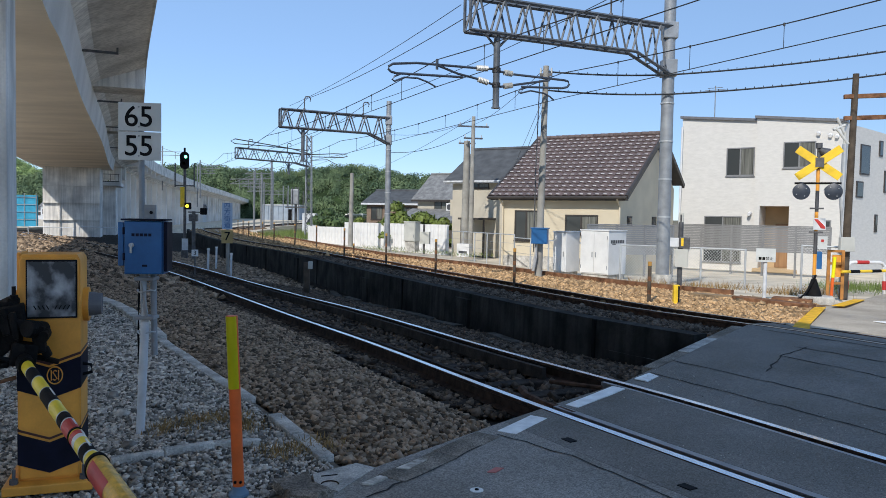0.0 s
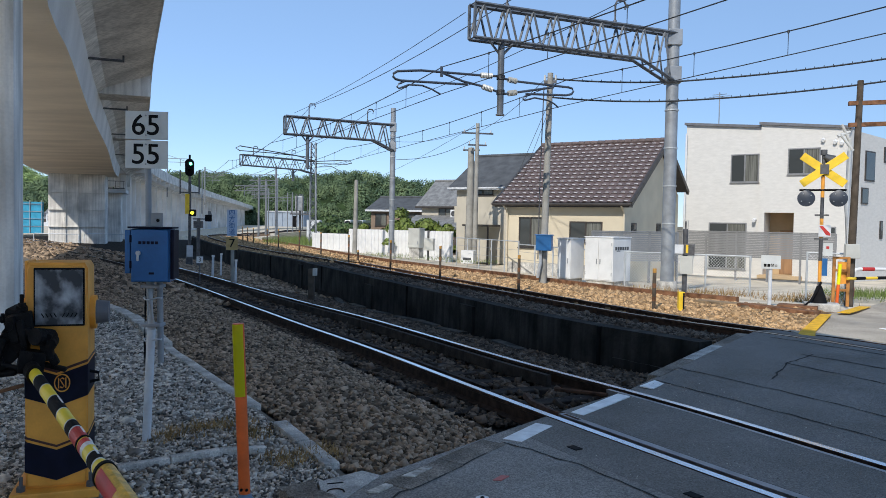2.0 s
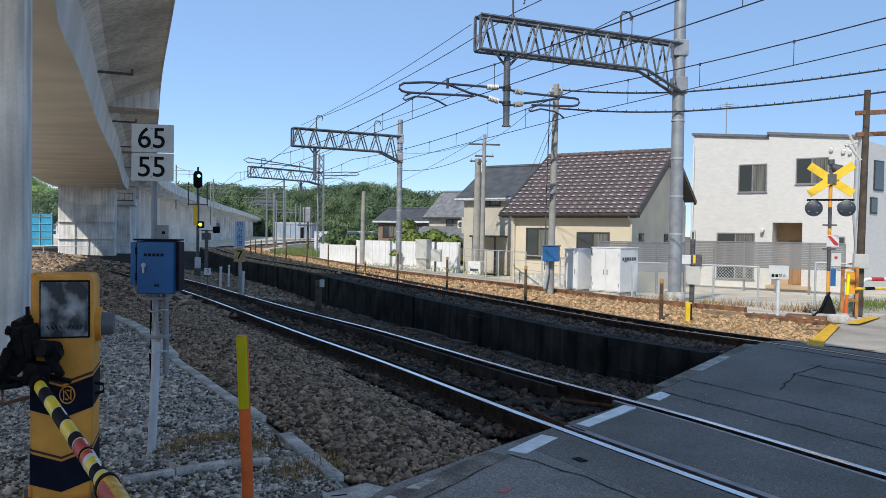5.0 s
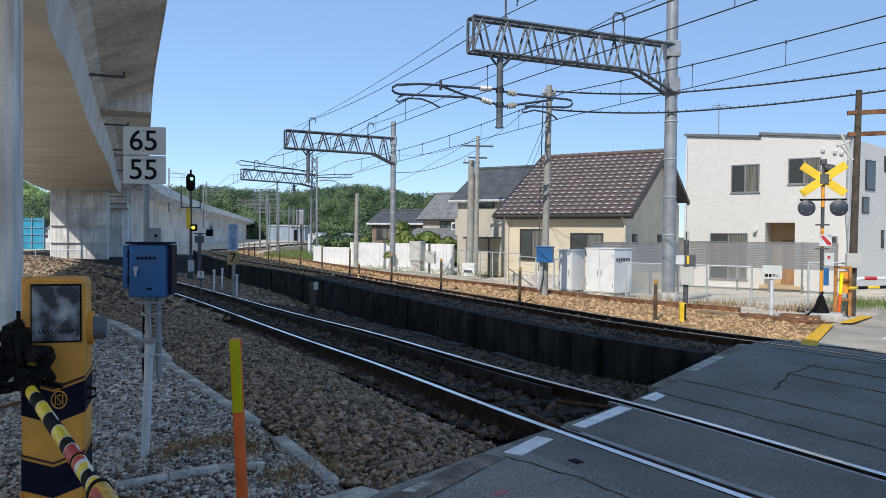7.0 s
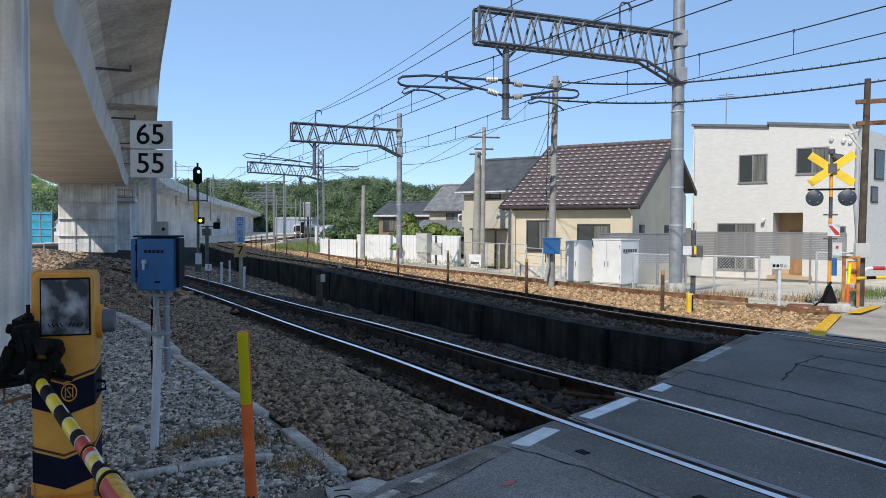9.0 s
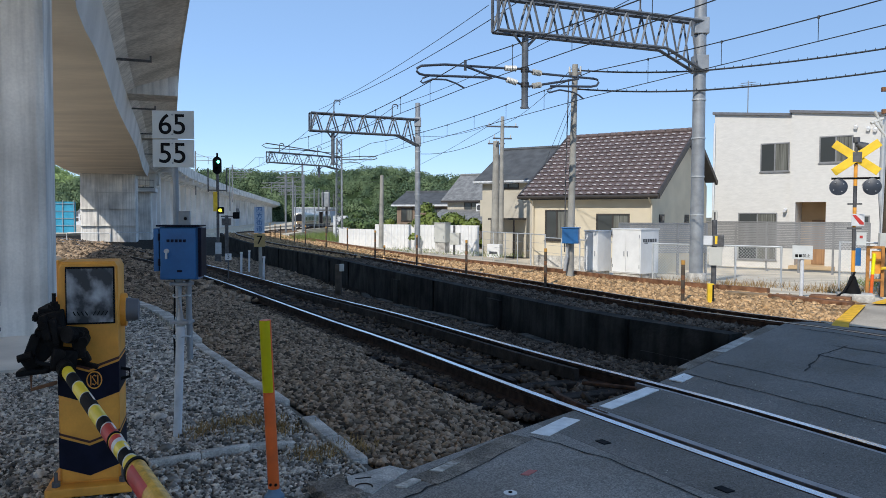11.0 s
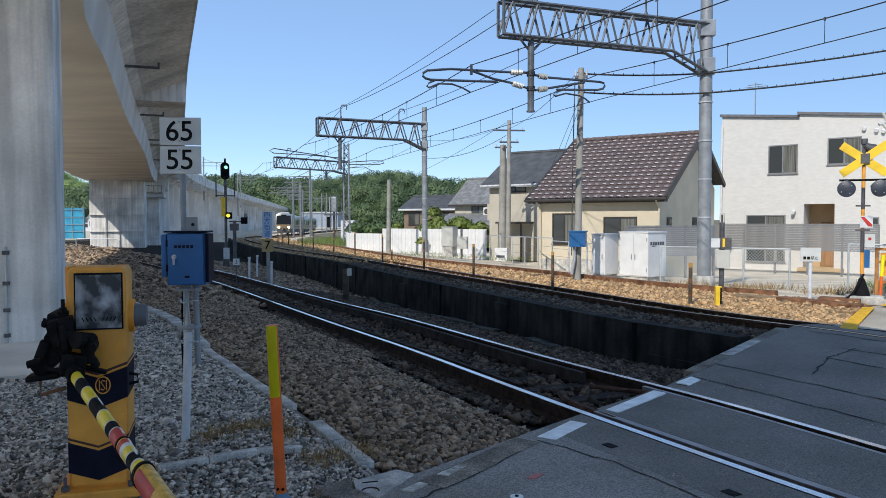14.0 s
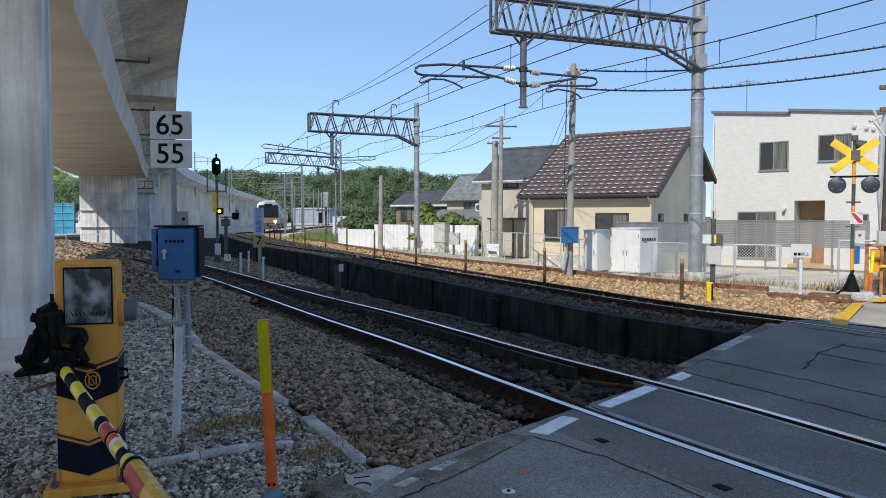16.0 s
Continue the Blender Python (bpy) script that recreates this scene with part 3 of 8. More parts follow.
    for k in range(6):
        under(74.9, 74.96, -3.4 + 0.74 * k, -3.36 + 0.74 * k, -0.86, -0.2, "walkway_post", STEEL_DARK, "dark steel walkway post")
    under(74.9, 74.96, -3.5, 0.4, -0.24, -0.18, "walkway_rail", STEEL_DARK, "dark steel walkway rail")
    under(86, 88, -5.4, 0.3, -0.3, 1.1, "cap_beam", CONC, "concrete cap beam")
    for y in range(86, 324, 6):
        for inset in (0.0, 4.5):
            pier(float(y), inset + 0.75, 0.8, -2.2, DECK.at(float(y)).z + 1.1, CONC_WHITE, inset)
        if y < 180:
            under(y - 0.25, y + 0.25, 0.1, 2.0, 1.25, 1.85, "bracket_arm", CONC_WHITE, "concrete bracket arm under the deck edge")
    return v


viaduct = build_viaduct()
bm = bmesh.new()
prism(bm, [(-5.3, 9.3), (-4.5, 7.6), (-12, 4.5), (-16, 12), (-6.6, 12.6)], 2, -0.2, 0.02)
tagged(part("concrete_apron", bm, APRON), "pale concrete apron round the foot of the pier", "paving", kind="structure")
t = thing("pier_conduit", (-6.15, 9.5, 0.0), "pair of thin grey conduits clamped to the pier", "conduit", rz=24)
for x in (0.0, -0.22):
    bm = bmesh.new()
    rod(bm, (x, 0, 0.0), (x, 0, 1.28), 0.014, n=8)
    part("conduit", bm, GALV_LIGHT, t)
    for z in (0.12, 0.45, 0.8, 1.2):
        bm = bmesh.new()
        box(bm, (x - 0.04, -0.02, z - 0.025), (x + 0.04, 0.06, z + 0.025), bevel=0.006)
        part("clamp", bm, STEEL_DARK, t, "dark conduit clamp")


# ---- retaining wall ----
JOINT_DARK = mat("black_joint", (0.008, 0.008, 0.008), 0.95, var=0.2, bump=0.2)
KERB_DARK = mat("dark_concrete_block", (0.1, 0.095, 0.085), 0.95, var=0.3, scale=5, fine=40, bump=0.3)


def build_wall():
    bm = bmesh.new()
    rows, y = [], 10.15
    while y < 70:
        t = wall_top(y)
        d = RAIL_C.dirn(y)
        n = Vector((d.y, -d.x, 0))
        zb = wall_base_z(y) - 0.3
        rows.append([Vector((t.x, t.y, zb)) - n * 0.06, t - n * 0.02, t + n * 0.22, Vector((t.x, t.y, zb)) + n * 0.22])
        y += 0.8
    loft(bm, rows, closed=True)
    w = tagged(part("retaining_wall", bm, CONC_DARK), "stained concrete retaining wall beside the lower track, its shade put into the colour", "retaining wall", kind="structure")
    rng = random.Random(4)
    y = 11.6
    while y < 44:
        t, d = wall_top(y), RAIL_C.dirn(y)
        n = Vector((d.y, -d.x, 0))
        zb = wall_base_z(y) - 0.2
        bm = bmesh.new()
        m = Matrix.Translation((t.x, t.y, 0)) @ Matrix.Rotation(math.atan2(-d.x, d.y), 4, "Z")
        wd = rng.choice((0.03, 0.04, 0.3))
        box(bm, (-0.1 if wd > 0.1 else -0.062, -wd, zb), (0.0, wd, t.z - (0.0 if wd < 0.1 else rng.uniform(0.05, 0.2))), m, bevel=0.008)
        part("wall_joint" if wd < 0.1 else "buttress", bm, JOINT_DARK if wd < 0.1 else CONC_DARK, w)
        y += rng.uniform(2.6, 6.0)
    for i in range(9):
        y = 12.5 + i * 1.5 + rng.uniform(0, 0.8)
        t = wall_top(y)
        bm = bmesh.new()
        a = rng.uniform(-0.5, 0.5)
        box(bm, (-0.5 * rng.uniform(0.5, 1.3), -0.09, -0.06), (0.5, 0.09, 0.09), pose(t.x - rng.uniform(0.25, 0.7), y, wall_base_z(y) + 0.06, 0, 0, 118 + 30 * a), bevel=0.012)
        part("fallen_block", bm, KERB_DARK, w, "broken dark concrete block at the wall foot")
    return w


build_wall()


# ---- wooded hills, river ----
def hill(name, pts, depth, label, seed, leaves=None):
    rng = np.random.default_rng(seed)
    bm = bmesh.new()
    xs = [p[0] for p in pts]
    rows = []
    for j in range(9):
        t = j / 8
        row = []
        x = xs[0]
        while x <= xs[-1]:
            h = np.interp(x, xs, [p[1] for p in pts])
            row.append(Vector((x * (1 + 0.15 * t), pts[0][2] + depth * t, -3 + (h + 3) * math.sin(min(1, t * 1.2) * math.pi / 2) * 0.93)))
            x += 8
        rows.append(row)
    loft(bm, rows)
    g = tagged(part(name, bm, LEAF_GAPS, smooth=True), "wooded slope beyond the railway, dark as painted shade between leaves", "hill", kind="structure")
    cl = []
    x = xs[0]
    while x < xs[-1]:
        for j in range(17):
            t = j / 16
            xx = x + rng.uniform(-4, 4)
            h = np.interp(xx, xs, [p[1] for p in pts])
            zz = -3 + (h + 3) * math.sin(min(1, t * 1.2) * math.pi / 2) * 0.93
            cl.append((xx * (1 + 0.15 * t), pts[0][2] + depth * t + rng.uniform(-2, 2), zz + rng.uniform(-1.5, 1.0), rng.uniform(2.6, 5.6)))
        x += 5.2
    return crowns(name + "_woods", np.array(cl), seed, label, material=leaves)


def crowns(name, cl, seed, label, per=380, leaf=0.19, material=None):
    """Many tree crowns of small leaf clumps, as one mesh."""
    rng = np.random.default_rng(seed)
    n = len(cl)
    u = rng.normal(size=(n, per, 3))
    u /= np.linalg.norm(u, axis=2)[..., None]
    u[..., 2] = np.abs(u[..., 2]) * 1.1 - 0.25
    c = cl[:, None, :3] + u * cl[:, None, 3:4] * rng.uniform(0.65, 1.08, (n, per, 1))
    s = leaf * cl[:, None, 3:4] / 3 * rng.uniform(0.6, 1.6, (n, per, 1))
    a = rng.normal(size=(n, per, 3))
    a -= (a * u).sum(2)[..., None] * u * 0.6
    a /= np.linalg.norm(a, axis=2)[..., None]
    b = np.cross(u, a)
    b /= np.linalg.norm(b, axis=2)[..., None] + 1e-9
    quad = np.stack([c + a * s, c + b * s * 0.8, c - a * s, c - b * s * 0.8], 2).reshape(-1, 3)
    me = bpy.data.meshes.new(name)
    me.vertices.add(len(quad))
    me.vertices.foreach_set("co", quad.reshape(-1).astype(np.float32))
    nf = len(quad) // 4
    me.loops.add(nf * 4)
    me.loops.foreach_set("vertex_index", np.arange(nf * 4, dtype=np.int32))
    me.polygons.add(nf)
    me.polygons.foreach_set("loop_start", np.arange(nf, dtype=np.int32) * 4)
    me.update()
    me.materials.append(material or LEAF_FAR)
    return tagged(new(name, me), label, "trees", kind="stuff")


# Dark sheet behind the crowns; it paints the shade between leaf clumps.
LEAF_GAPS = mat("shaded_canopy_gap", (0.03, 0.05, 0.018), 0.9, var=0.3, scale=0.2, fine=2, bump=0.2)
# Lighter, bluer green than the near leaves: distance haze painted in.
LEAF_FAR = mat("far_hazed_leaves", (0.145, 0.19, 0.092), 0.8, var=0.25, scale=0.1, fine=0.3, bump=0, col2=(0.05, 0.088, 0.054), per_island=0.4)
# Brighter copy of the hill leaves, with sunshine painted into the green.
LEAF_SUNLIT = mat("sunlit_bank_leaves", (0.3, 0.38, 0.14), 0.8, var=0.25, scale=0.08, fine=0.3, bump=0, col2=(0.13, 0.2, 0.09), per_island=0.4)
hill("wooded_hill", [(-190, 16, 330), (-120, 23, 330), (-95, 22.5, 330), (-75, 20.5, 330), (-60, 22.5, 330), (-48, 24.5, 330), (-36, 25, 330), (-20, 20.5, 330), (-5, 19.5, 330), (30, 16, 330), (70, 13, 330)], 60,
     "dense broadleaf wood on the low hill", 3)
hill("wooded_hill", [(-300, 36, 360), (-230, 35, 360), (-205, 29, 360), (-190, 20, 360)], 50, "dense wood on the far river bank, sunlight put into its leaf colour", 5, LEAF_SUNLIT)


# ---- kerbs, markings and edges ----
def kerb_row(label, pts_fn, count, material=KERB, w=0.13, h=0.1, skip=()):
    k = thing("kerb", (0, 0, 0), label, "kerb", kind="structure")
    rng = random.Random(7)
    for i in range(count):
        if i in skip:
            continue
        a, b = pts_fn(i), pts_fn(i + 0.985)
        d = b - a
        bm = bmesh.new()
        box(bm, (0, -w / 2, -0.14), (d.length, w / 2, h * 0.4 + rng.uniform(-0.012, 0.012)), bevel=0.012)
        ob = part("kerb_stone", bm, material, k)
        ob.matrix_basis = Matrix.Translation(a) @ Matrix.Rotation(math.atan2(d.y, d.x) + rng.uniform(-0.03, 0.03), 4, "Z")
    return k


kerb_row("broken concrete kerb between gravel yard and ballast", lambda i: KERB_L.at(4.9 + 0.5 * i) + Vector((-0.05, 0, 0)), 9, w=0.11, h=0.05, skip=(2,))
kerb_row("heavier pale kerb blocks further along the ballast", lambda i: KERB_L.at(9.4 + 0.9 * i) + Vector((-0.05, 0, 0.0)), 7, w=0.18, h=0.12)
kerb_row("low concrete kerb crossing the gravel yard", lambda i: Vector((-2.1, 4.77, 0)).lerp(Vector((-1.55, 5.14, 0)), i / 2) if i < 2 else Vector((-1.55, 5.14, 0)).lerp(Vector((-1.1, 5.26, 0)), (i - 2) / 1.5), 3, w=0.07, h=0.06)
kerb_row("concrete edging beside the crossing road", lambda i: Vector((-0.62, 4.02, -0.012)).lerp(Vector((0.36, 5.5, -0.012)), i / 3), 3, EDGING, w=0.21, h=0.05)
road_edge = thing("kerb", (0, 0, 0), "pale concrete edge of the raised crossing road", "kerb", kind="structure")
for k in range(3):
    bm = bmesh.new()
    ends = [Vector((2.2, 7.95, 0.02)).lerp(Vector((4.0, 10.18, 0.17)), f) for f in (k / 3, (k + 0.985) / 3)]
    nn = Vector((2.23, -1.8, 0)).normalized()
    loft(bm, [[q - nn * 0.08 + Vector((0, 0, -0.2)), q - nn * 0.08, q - nn * 0.07 + Vector((0, 0, 0.012)), q + nn * 0.07 + Vector((0, 0, 0.012)), q + nn * 0.08 + Vector((0, 0, -0.2))] for q in ends], closed=True)
    part("kerb_stone", bm, EDGING if k % 2 == 0 else KERB, road_edge)
bm = bmesh.new()
prism(bm, [(-0.77, 4.56), (-0.72, 4.36), (-0.58, 4.28), (-0.4, 4.7), (-0.53, 4.78)], 2, -0.15, 0.01)
drain = tagged(part("drain_slab", bm, KERB), "cracked concrete slab at the end of the kerb", "slab", kind="structure")
bm = bmesh.new()
box(bm, (-0.05, -0.006, 0.0), (0.05, 0.006, 0.004), pose(-0.665, 4.535, 0.01, 0, 0, 20), bevel=0.0015)
part("slot", bm, BLACK, drain, "dark lifting slot")
bm = bmesh.new()
pipe(bm, [(-0.64 + 0.05 * math.cos(a * math.pi / 14), 4.385 + 0.05 * math.sin(a * math.pi / 14), 0.014) for a in range(15)], 0.004, 6)
part("ring", bm, RAIL, drain, "dark iron lifting ring")
bm = bmesh.new()
prism(bm, [(-0.98, 4.38), (-0.86, 4.22), (-0.7, 4.1), (-0.6, 4.22), (-0.74, 4.38), (-0.8, 4.52)], 2, -0.1, 0.035)
bmesh.ops.subdivide_edges(bm, edges=bm.edges[:], cuts=3, use_grid_fill=True)
lump_rng = random.Random(9)
for v in bm.verts:
    v.co += Vector((lump_rng.uniform(-1, 1), lump_rng.uniform(-1, 1), lump_rng.uniform(-1, 1))) * 0.014
tagged(part("mortar_lump", bm, EDGING), "rough dark lump of spilled mortar beside the road", "mortar", kind="structure")


def marking(pts, z, material, label):
    bm = bmesh.new()
    prism(bm, pts, 2, z - 0.002, z + 0.009)
    part("road_marking", bm, material, road, label)


marking([(0.43, 5.57), (0.73, 6.03), (0.85, 5.95), (0.56, 5.50)], 0.0, PAINT_W, "worn white line")
marking([(1.07, 6.40), (1.64, 7.15), (1.73, 7.05), (1.16, 6.31)], 0.0, PAINT_W, "worn white line")
marking([(1.93, 7.48), (2.26, 7.90), (2.38, 7.83), (2.03, 7.37)], 0.008, PAINT_W, "worn white line")
marking([(-0.27, 4.68), (-0.13, 4.88), (-0.08, 4.85), (-0.19, 4.67)], 0.008, PAINT_OLD, "flaking pale paint on the edging")
marking([(-0.46, 4.4), (-0.36, 4.54), (-0.31, 4.51), (-0.39, 4.39)], 0.008, PAINT_OLD, "flaking pale paint on the edging")
marking([(0.3, 4.66), (0.36, 4.75), (0.41, 4.74), (0.35, 4.65)], 0.0, PINK, "faded pink survey mark")
marking([(3.42, 8.5), (3.5, 8.56), (3.52, 8.53), (3.44, 8.47)], 0.09, PAINT_W, "white survey mark")
bm = bmesh.new()
rod(bm, (0.222, 4.352, 0), (0.222, 4.352, 0.006), 0.04, n=20)
rod(bm, (0.222, 4.352, 0.006), (0.222, 4.352, 0.012), 0.012, n=10, mi=1)
part("survey_disc", bm, [PAINT_W, BLACK], road, "white survey disc with a dark nail")
for line, off, ys in ((RAIL_A, -0.42, (5.6, 4.7, 3.8)), (RAIL_B, 0.3, (6.9, 6.1, 5.3, 4.5))):
    for yy in ys:
        q = line.side(yy, off)
        d = line.dirn(yy)
        bm = bmesh.new()
        box(bm, (-0.035, -0.05, -0.02), (0.035, 0.05, 0.006), Matrix.Translation(q) @ Matrix.Rotation(math.atan2(-d.x, d.y), 4, "Z"), bevel=0.004)
        part("panel_bolt", bm, BLACK, road, "dark sunken bolt pocket")
# road beyond the tracks
bm = bmesh.new()
fa = [RAIL_C.side(y, 1.2, -0.085) for y in (10.55, 9.6, 8.4, 6.5, 4.0, 1.0)]
fb = [Vector((5.0, 10.75, 0.12)), Vector((6.5, 10.0, 0.12)), Vector((8, 9.2, 0.12)), Vector((10, 8, 0.1)), Vector((12, 6, 0.1)), Vector((14, 4, 0.1))]
fc = [Vector((6.45, 13.1, 0.1)), Vector((8.1, 13, 0.1)), Vector((10, 12.4, 0.1)), Vector((12, 11.4, 0.08)), Vector((14, 10, 0.05)), Vector((16, 8, 0.05))]
fd = [Vector((8.1, 14.6, 0.12)), Vector((9.7, 15.0, 0.05)), Vector((12, 15.4, 0.02)), Vector((14, 15, 0)), Vector((17, 14, 0)), Vector((20, 12, 0))]
fe = [Vector((9.6, 16.2, 0.12)), Vector((11.5, 17.6, 0)), Vector((14, 19, -0.1)), Vector((17, 20, -0.1)), Vector((20, 19, -0.1)), Vector((24, 17, -0.1))]
ff = [Vector((20, 27, -0.1)), Vector((22, 27, -0.3)), Vector((24, 27, -0.3)), Vector((26, 27, -0.3)), Vector((28, 27, -0.3)), Vector((31, 27, -0.3))]
loft(bm, list(zip(fa, fb, fc, fd, fe, ff)))
r = bmesh.ops.extrude_face_region(bm, geom=bm.faces[:])
bmesh.ops.translate(bm, vec=(0, 0, -0.4), verts=[g for g in r["geom"] if isinstance(g, bmesh.types.BMVert)])
part("concrete_slab", bm, ROADCONC, road, "sunlit pale concrete road surface")
marking([(4.62, 10.0), (5.05, 10.78), (6.42, 13.0), (6.62, 13.0), (5.28, 10.8), (4.86, 9.95)], 0.135, PAINT_Y, "yellow edge line")
marking([(6.9, 13.35), (7.9, 14.5), (8.1, 14.45), (7.1, 13.3)], 0.13, PAINT_Y, "yellow edge line")
marking([(6.6, 11.2), (7.6, 11.5), (7.62, 11.42), (6.65, 11.08)], 0.125, PAINT_W, "worn white arrow")
marking([(6.5, 11.35), (6.85, 11.25), (6.65, 10.95)], 0.125, PAINT_W, "worn white arrow head")


# cracks and joints of the asphalt, thin dark seams
road_faces = bmesh.new()
for ob in road.children:
    bm = bmesh.new()
    bm.from_mesh(ob.data)
    bm.transform(ob.matrix_basis)
    me = bpy.data.meshes.new("trial")
    bm.to_mesh(me)
    bm.free()
    road_faces.from_mesh(me)
    bpy.data.meshes.remove(me)
ROAD_TREE = BVHTree.FromBMesh(road_faces)


def on_road(p):
    hit = ROAD_TREE.ray_cast(Vector((p.x, p.y, 1.0)), Vector((0, 0, -1)), 1.6)[0]
    return Vector((p.x, p.y, hit.z if hit else p.z))


def seam(pts, w, label, material=None):
    bm = bmesh.new()
    rng = random.Random(len(pts))
    fine = []
    for a, b in zip(pts, pts[1:]):
        for i in range(8):
            p = Vector(a).lerp(Vector(b), i / 8)
            fine.append(p + Vector((rng.uniform(-0.015, 0.015), rng.uniform(-0.015, 0.015), 0)))
    rows = []
    for i, p in enumerate(fine):
        d = (fine[min(i + 1, len(fine) - 1)] - fine[max(i - 1, 0)]).normalized()
        n = Vector((d.y, -d.x, 0)) * w * rng.uniform(0.4, 1.3)
        rows.append([on_road(p - n) + Vector((0, 0, 0.004)), on_road(p + n) + Vector((0, 0, 0.004))])
    loft(bm, rows)
    part("crack", bm, material or TAR, road, label)


TAR = mat("tar_seam", (0.035, 0.033, 0.03), 0.8, var=0.2, bump=0.3)
seam([(0.42, 5.5, 0), (0.9, 5.0, 0), (1.4, 4.2, 0), (2.1, 3.2, 0)], 0.008, "tarred joint")
seam([(-0.4, 4.2, 0), (0.0, 4.75, 0), (0.42, 5.45, 0)], 0.008, "weathered crack")
seam([RAIL_B.side(y, 0.5, 0.012) for y in (8.0, 7.0, 6.0, 5.0, 4.0)], 0.009, "tarred joint")
seam([RAIL_B.side(y, 1.1, 0.03) for y in (8.7, 7.6, 6.5, 5.5, 4.5)], 0.009, "tarred joint")
seam([(3.3, 7.6, 0.06), (3.75, 8.3, 0.1), (4.3, 8.75, 0.14)], 0.01, "weathered crack")
seam([(3.75, 8.3, 0.1), (4.2, 7.4, 0.1), (4.5, 6.6, 0.1)], 0.01, "weathered crack")
seam([RAIL_C.side(y, -0.9, 0.0) for y in (9.2, 8.2, 7.2, 6.0)], 0.012, "tarred joint")
seam([RAIL_C.side(y, -0.25, 0.0) for y in (10.0, 9.0, 8.0, 7.0)], 0.012, "dark flangeway joint")


# ---- broken stones ----
def scatter(y0, y1, n, la, lb, size, seed, lift=0.0, za=0.0, zb=0.0, pa=0.0, pb=1.0, mound=0.0):
    rng = np.random.default_rng(seed)
    g = np.linspace(y0, y1, 160)
    a, b = np.array([la(v)[:] for v in g]), np.array([lb(v)[:] for v in g])
    w = np.maximum(b[:, 0] - a[:, 0], 0.01)
    c = np.cumsum(w)
    yy = np.interp(rng.uniform(0, c[-1], n), c, g)
    u = rng.uniform(pa, pb, n)
    ax, bx = np.interp(yy, g, a[:, 0]), np.interp(yy, g, b[:, 0])
    az, bz = np.interp(yy, g, a[:, 2]) + za, np.interp(yy, g, b[:, 2]) + zb
    s = size * rng.lognormal(0, 0.3, n)
    z = az + (bz - az) * u + mound * np.sin(u * np.pi) + s * 0.25 + lift * rng.uniform(0, 1, n)
    return np.stack([ax + (bx - ax) * u, yy, z], 1), s


def packed(y0, y1, gap, la, lb, size, seed, lift=0.0, za=0.0, zb=0.0, mound=0.0, stop=1.0):
    """Stones lying side by side in uneven rows between two lines."""
    rng = np.random.default_rng(seed)
    out, y = [], y0
    while y < y1:
        a, b = la(y), lb(y)
        n = max(1, int((b.x - a.x) * stop / gap))
        u = (np.arange(n) + 0.5 * rng.random() + rng.uniform(-0.38, 0.38, n)) / n * stop
        u = u[(u > 0) & (u < stop)]
        n = len(u)
        z = a.z + za + (b.z + zb - a.z - za) * u + mound * np.sin(u * np.pi) + rng.uniform(0, lift, n)
        out.append(np.c_[a.x + (b.x - a.x) * u, y + rng.uniform(-0.4, 0.4, n) * gap, z])
        y += gap * 0.9
    p = np.concatenate(out)
    return p, size * rng.lognormal(0, 0.24, len(p))


def off_road(p, s, gap=0.0):
    q = (p[:, 0] - EDGE_P.x) * EDGE_D.y - (p[:, 1] - EDGE_P.y) * EDGE_D.x
    k = q < -0.06 - gap
    return p[k], s[k]


SLOPE_L, SLOPE_R = lambda y: KERB_L.at(y) + Vector((0.08, 0, 0)), lambda y: RAIL_A.side(y, -0.3)
p, s = off_road(*packed(3.9, 10, 0.037, SLOPE_L, SLOPE_R, 0.0245, 1, 0.018, -0.055, -0.16, 0.05, 0.84))
p2, s2 = off_road(*packed(3.9, 10, 0.044, SLOPE_L, SLOPE_R, 0.024, 3, 0.015, -0.08, -0.19, 0.05, 0.9))
stones("ballast", np.r_[p, p2], np.r_[s, s2], STONE, "brown broken ballast stones beside the track", "ballast")
p, s = packed(10, 17, 0.042, SLOPE_L, SLOPE_R, 0.0265, 31, 0.03, -0.06, -0.16, 0.05, 0.95)
stones("ballast", p, s, STONE, "brown broken ballast stones along the track", "ballast")
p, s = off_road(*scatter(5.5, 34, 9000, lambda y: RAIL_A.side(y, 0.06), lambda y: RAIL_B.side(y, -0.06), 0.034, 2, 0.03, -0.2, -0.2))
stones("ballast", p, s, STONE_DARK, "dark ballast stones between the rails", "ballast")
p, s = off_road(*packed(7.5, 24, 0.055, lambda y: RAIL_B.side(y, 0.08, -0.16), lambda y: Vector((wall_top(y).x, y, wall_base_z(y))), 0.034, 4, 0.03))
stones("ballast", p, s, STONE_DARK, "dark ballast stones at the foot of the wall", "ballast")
p, s = packed(24, 46, 0.12, lambda y: RAIL_B.side(y, 0.08, -0.16), lambda y: Vector((wall_top(y).x, y, wall_base_z(y))), 0.06, 41, 0.03)
stones("ballast", p, s, STONE, "brown ballast between lower track and wall", "ballast")
p, s = scatter(17, 36, 8000, lambda y: KERB_L.at(y), lambda y: RAIL_A.side(y, -0.08), 0.05, 5, 0.03, -0.07, -0.16)
stones("ballast", p, s, STONE, "brown ballast stones further along the track", "ballast")
p, s = scatter(36, 68, 9000, lambda y: KERB_L.at(y), lambda y: RAIL_B.side(y, 1.5), 0.1, 55, 0.03, -0.12, -0.2)
stones("ballast", p, s, STONE, "brown ballast stones before the far pier", "ballast")
YARD_L, YARD_R = lambda y: KERB_L.at(y) - Vector((3.2, 0, 0)), lambda y: KERB_L.at(y) - Vector((0.06, 0, 0))
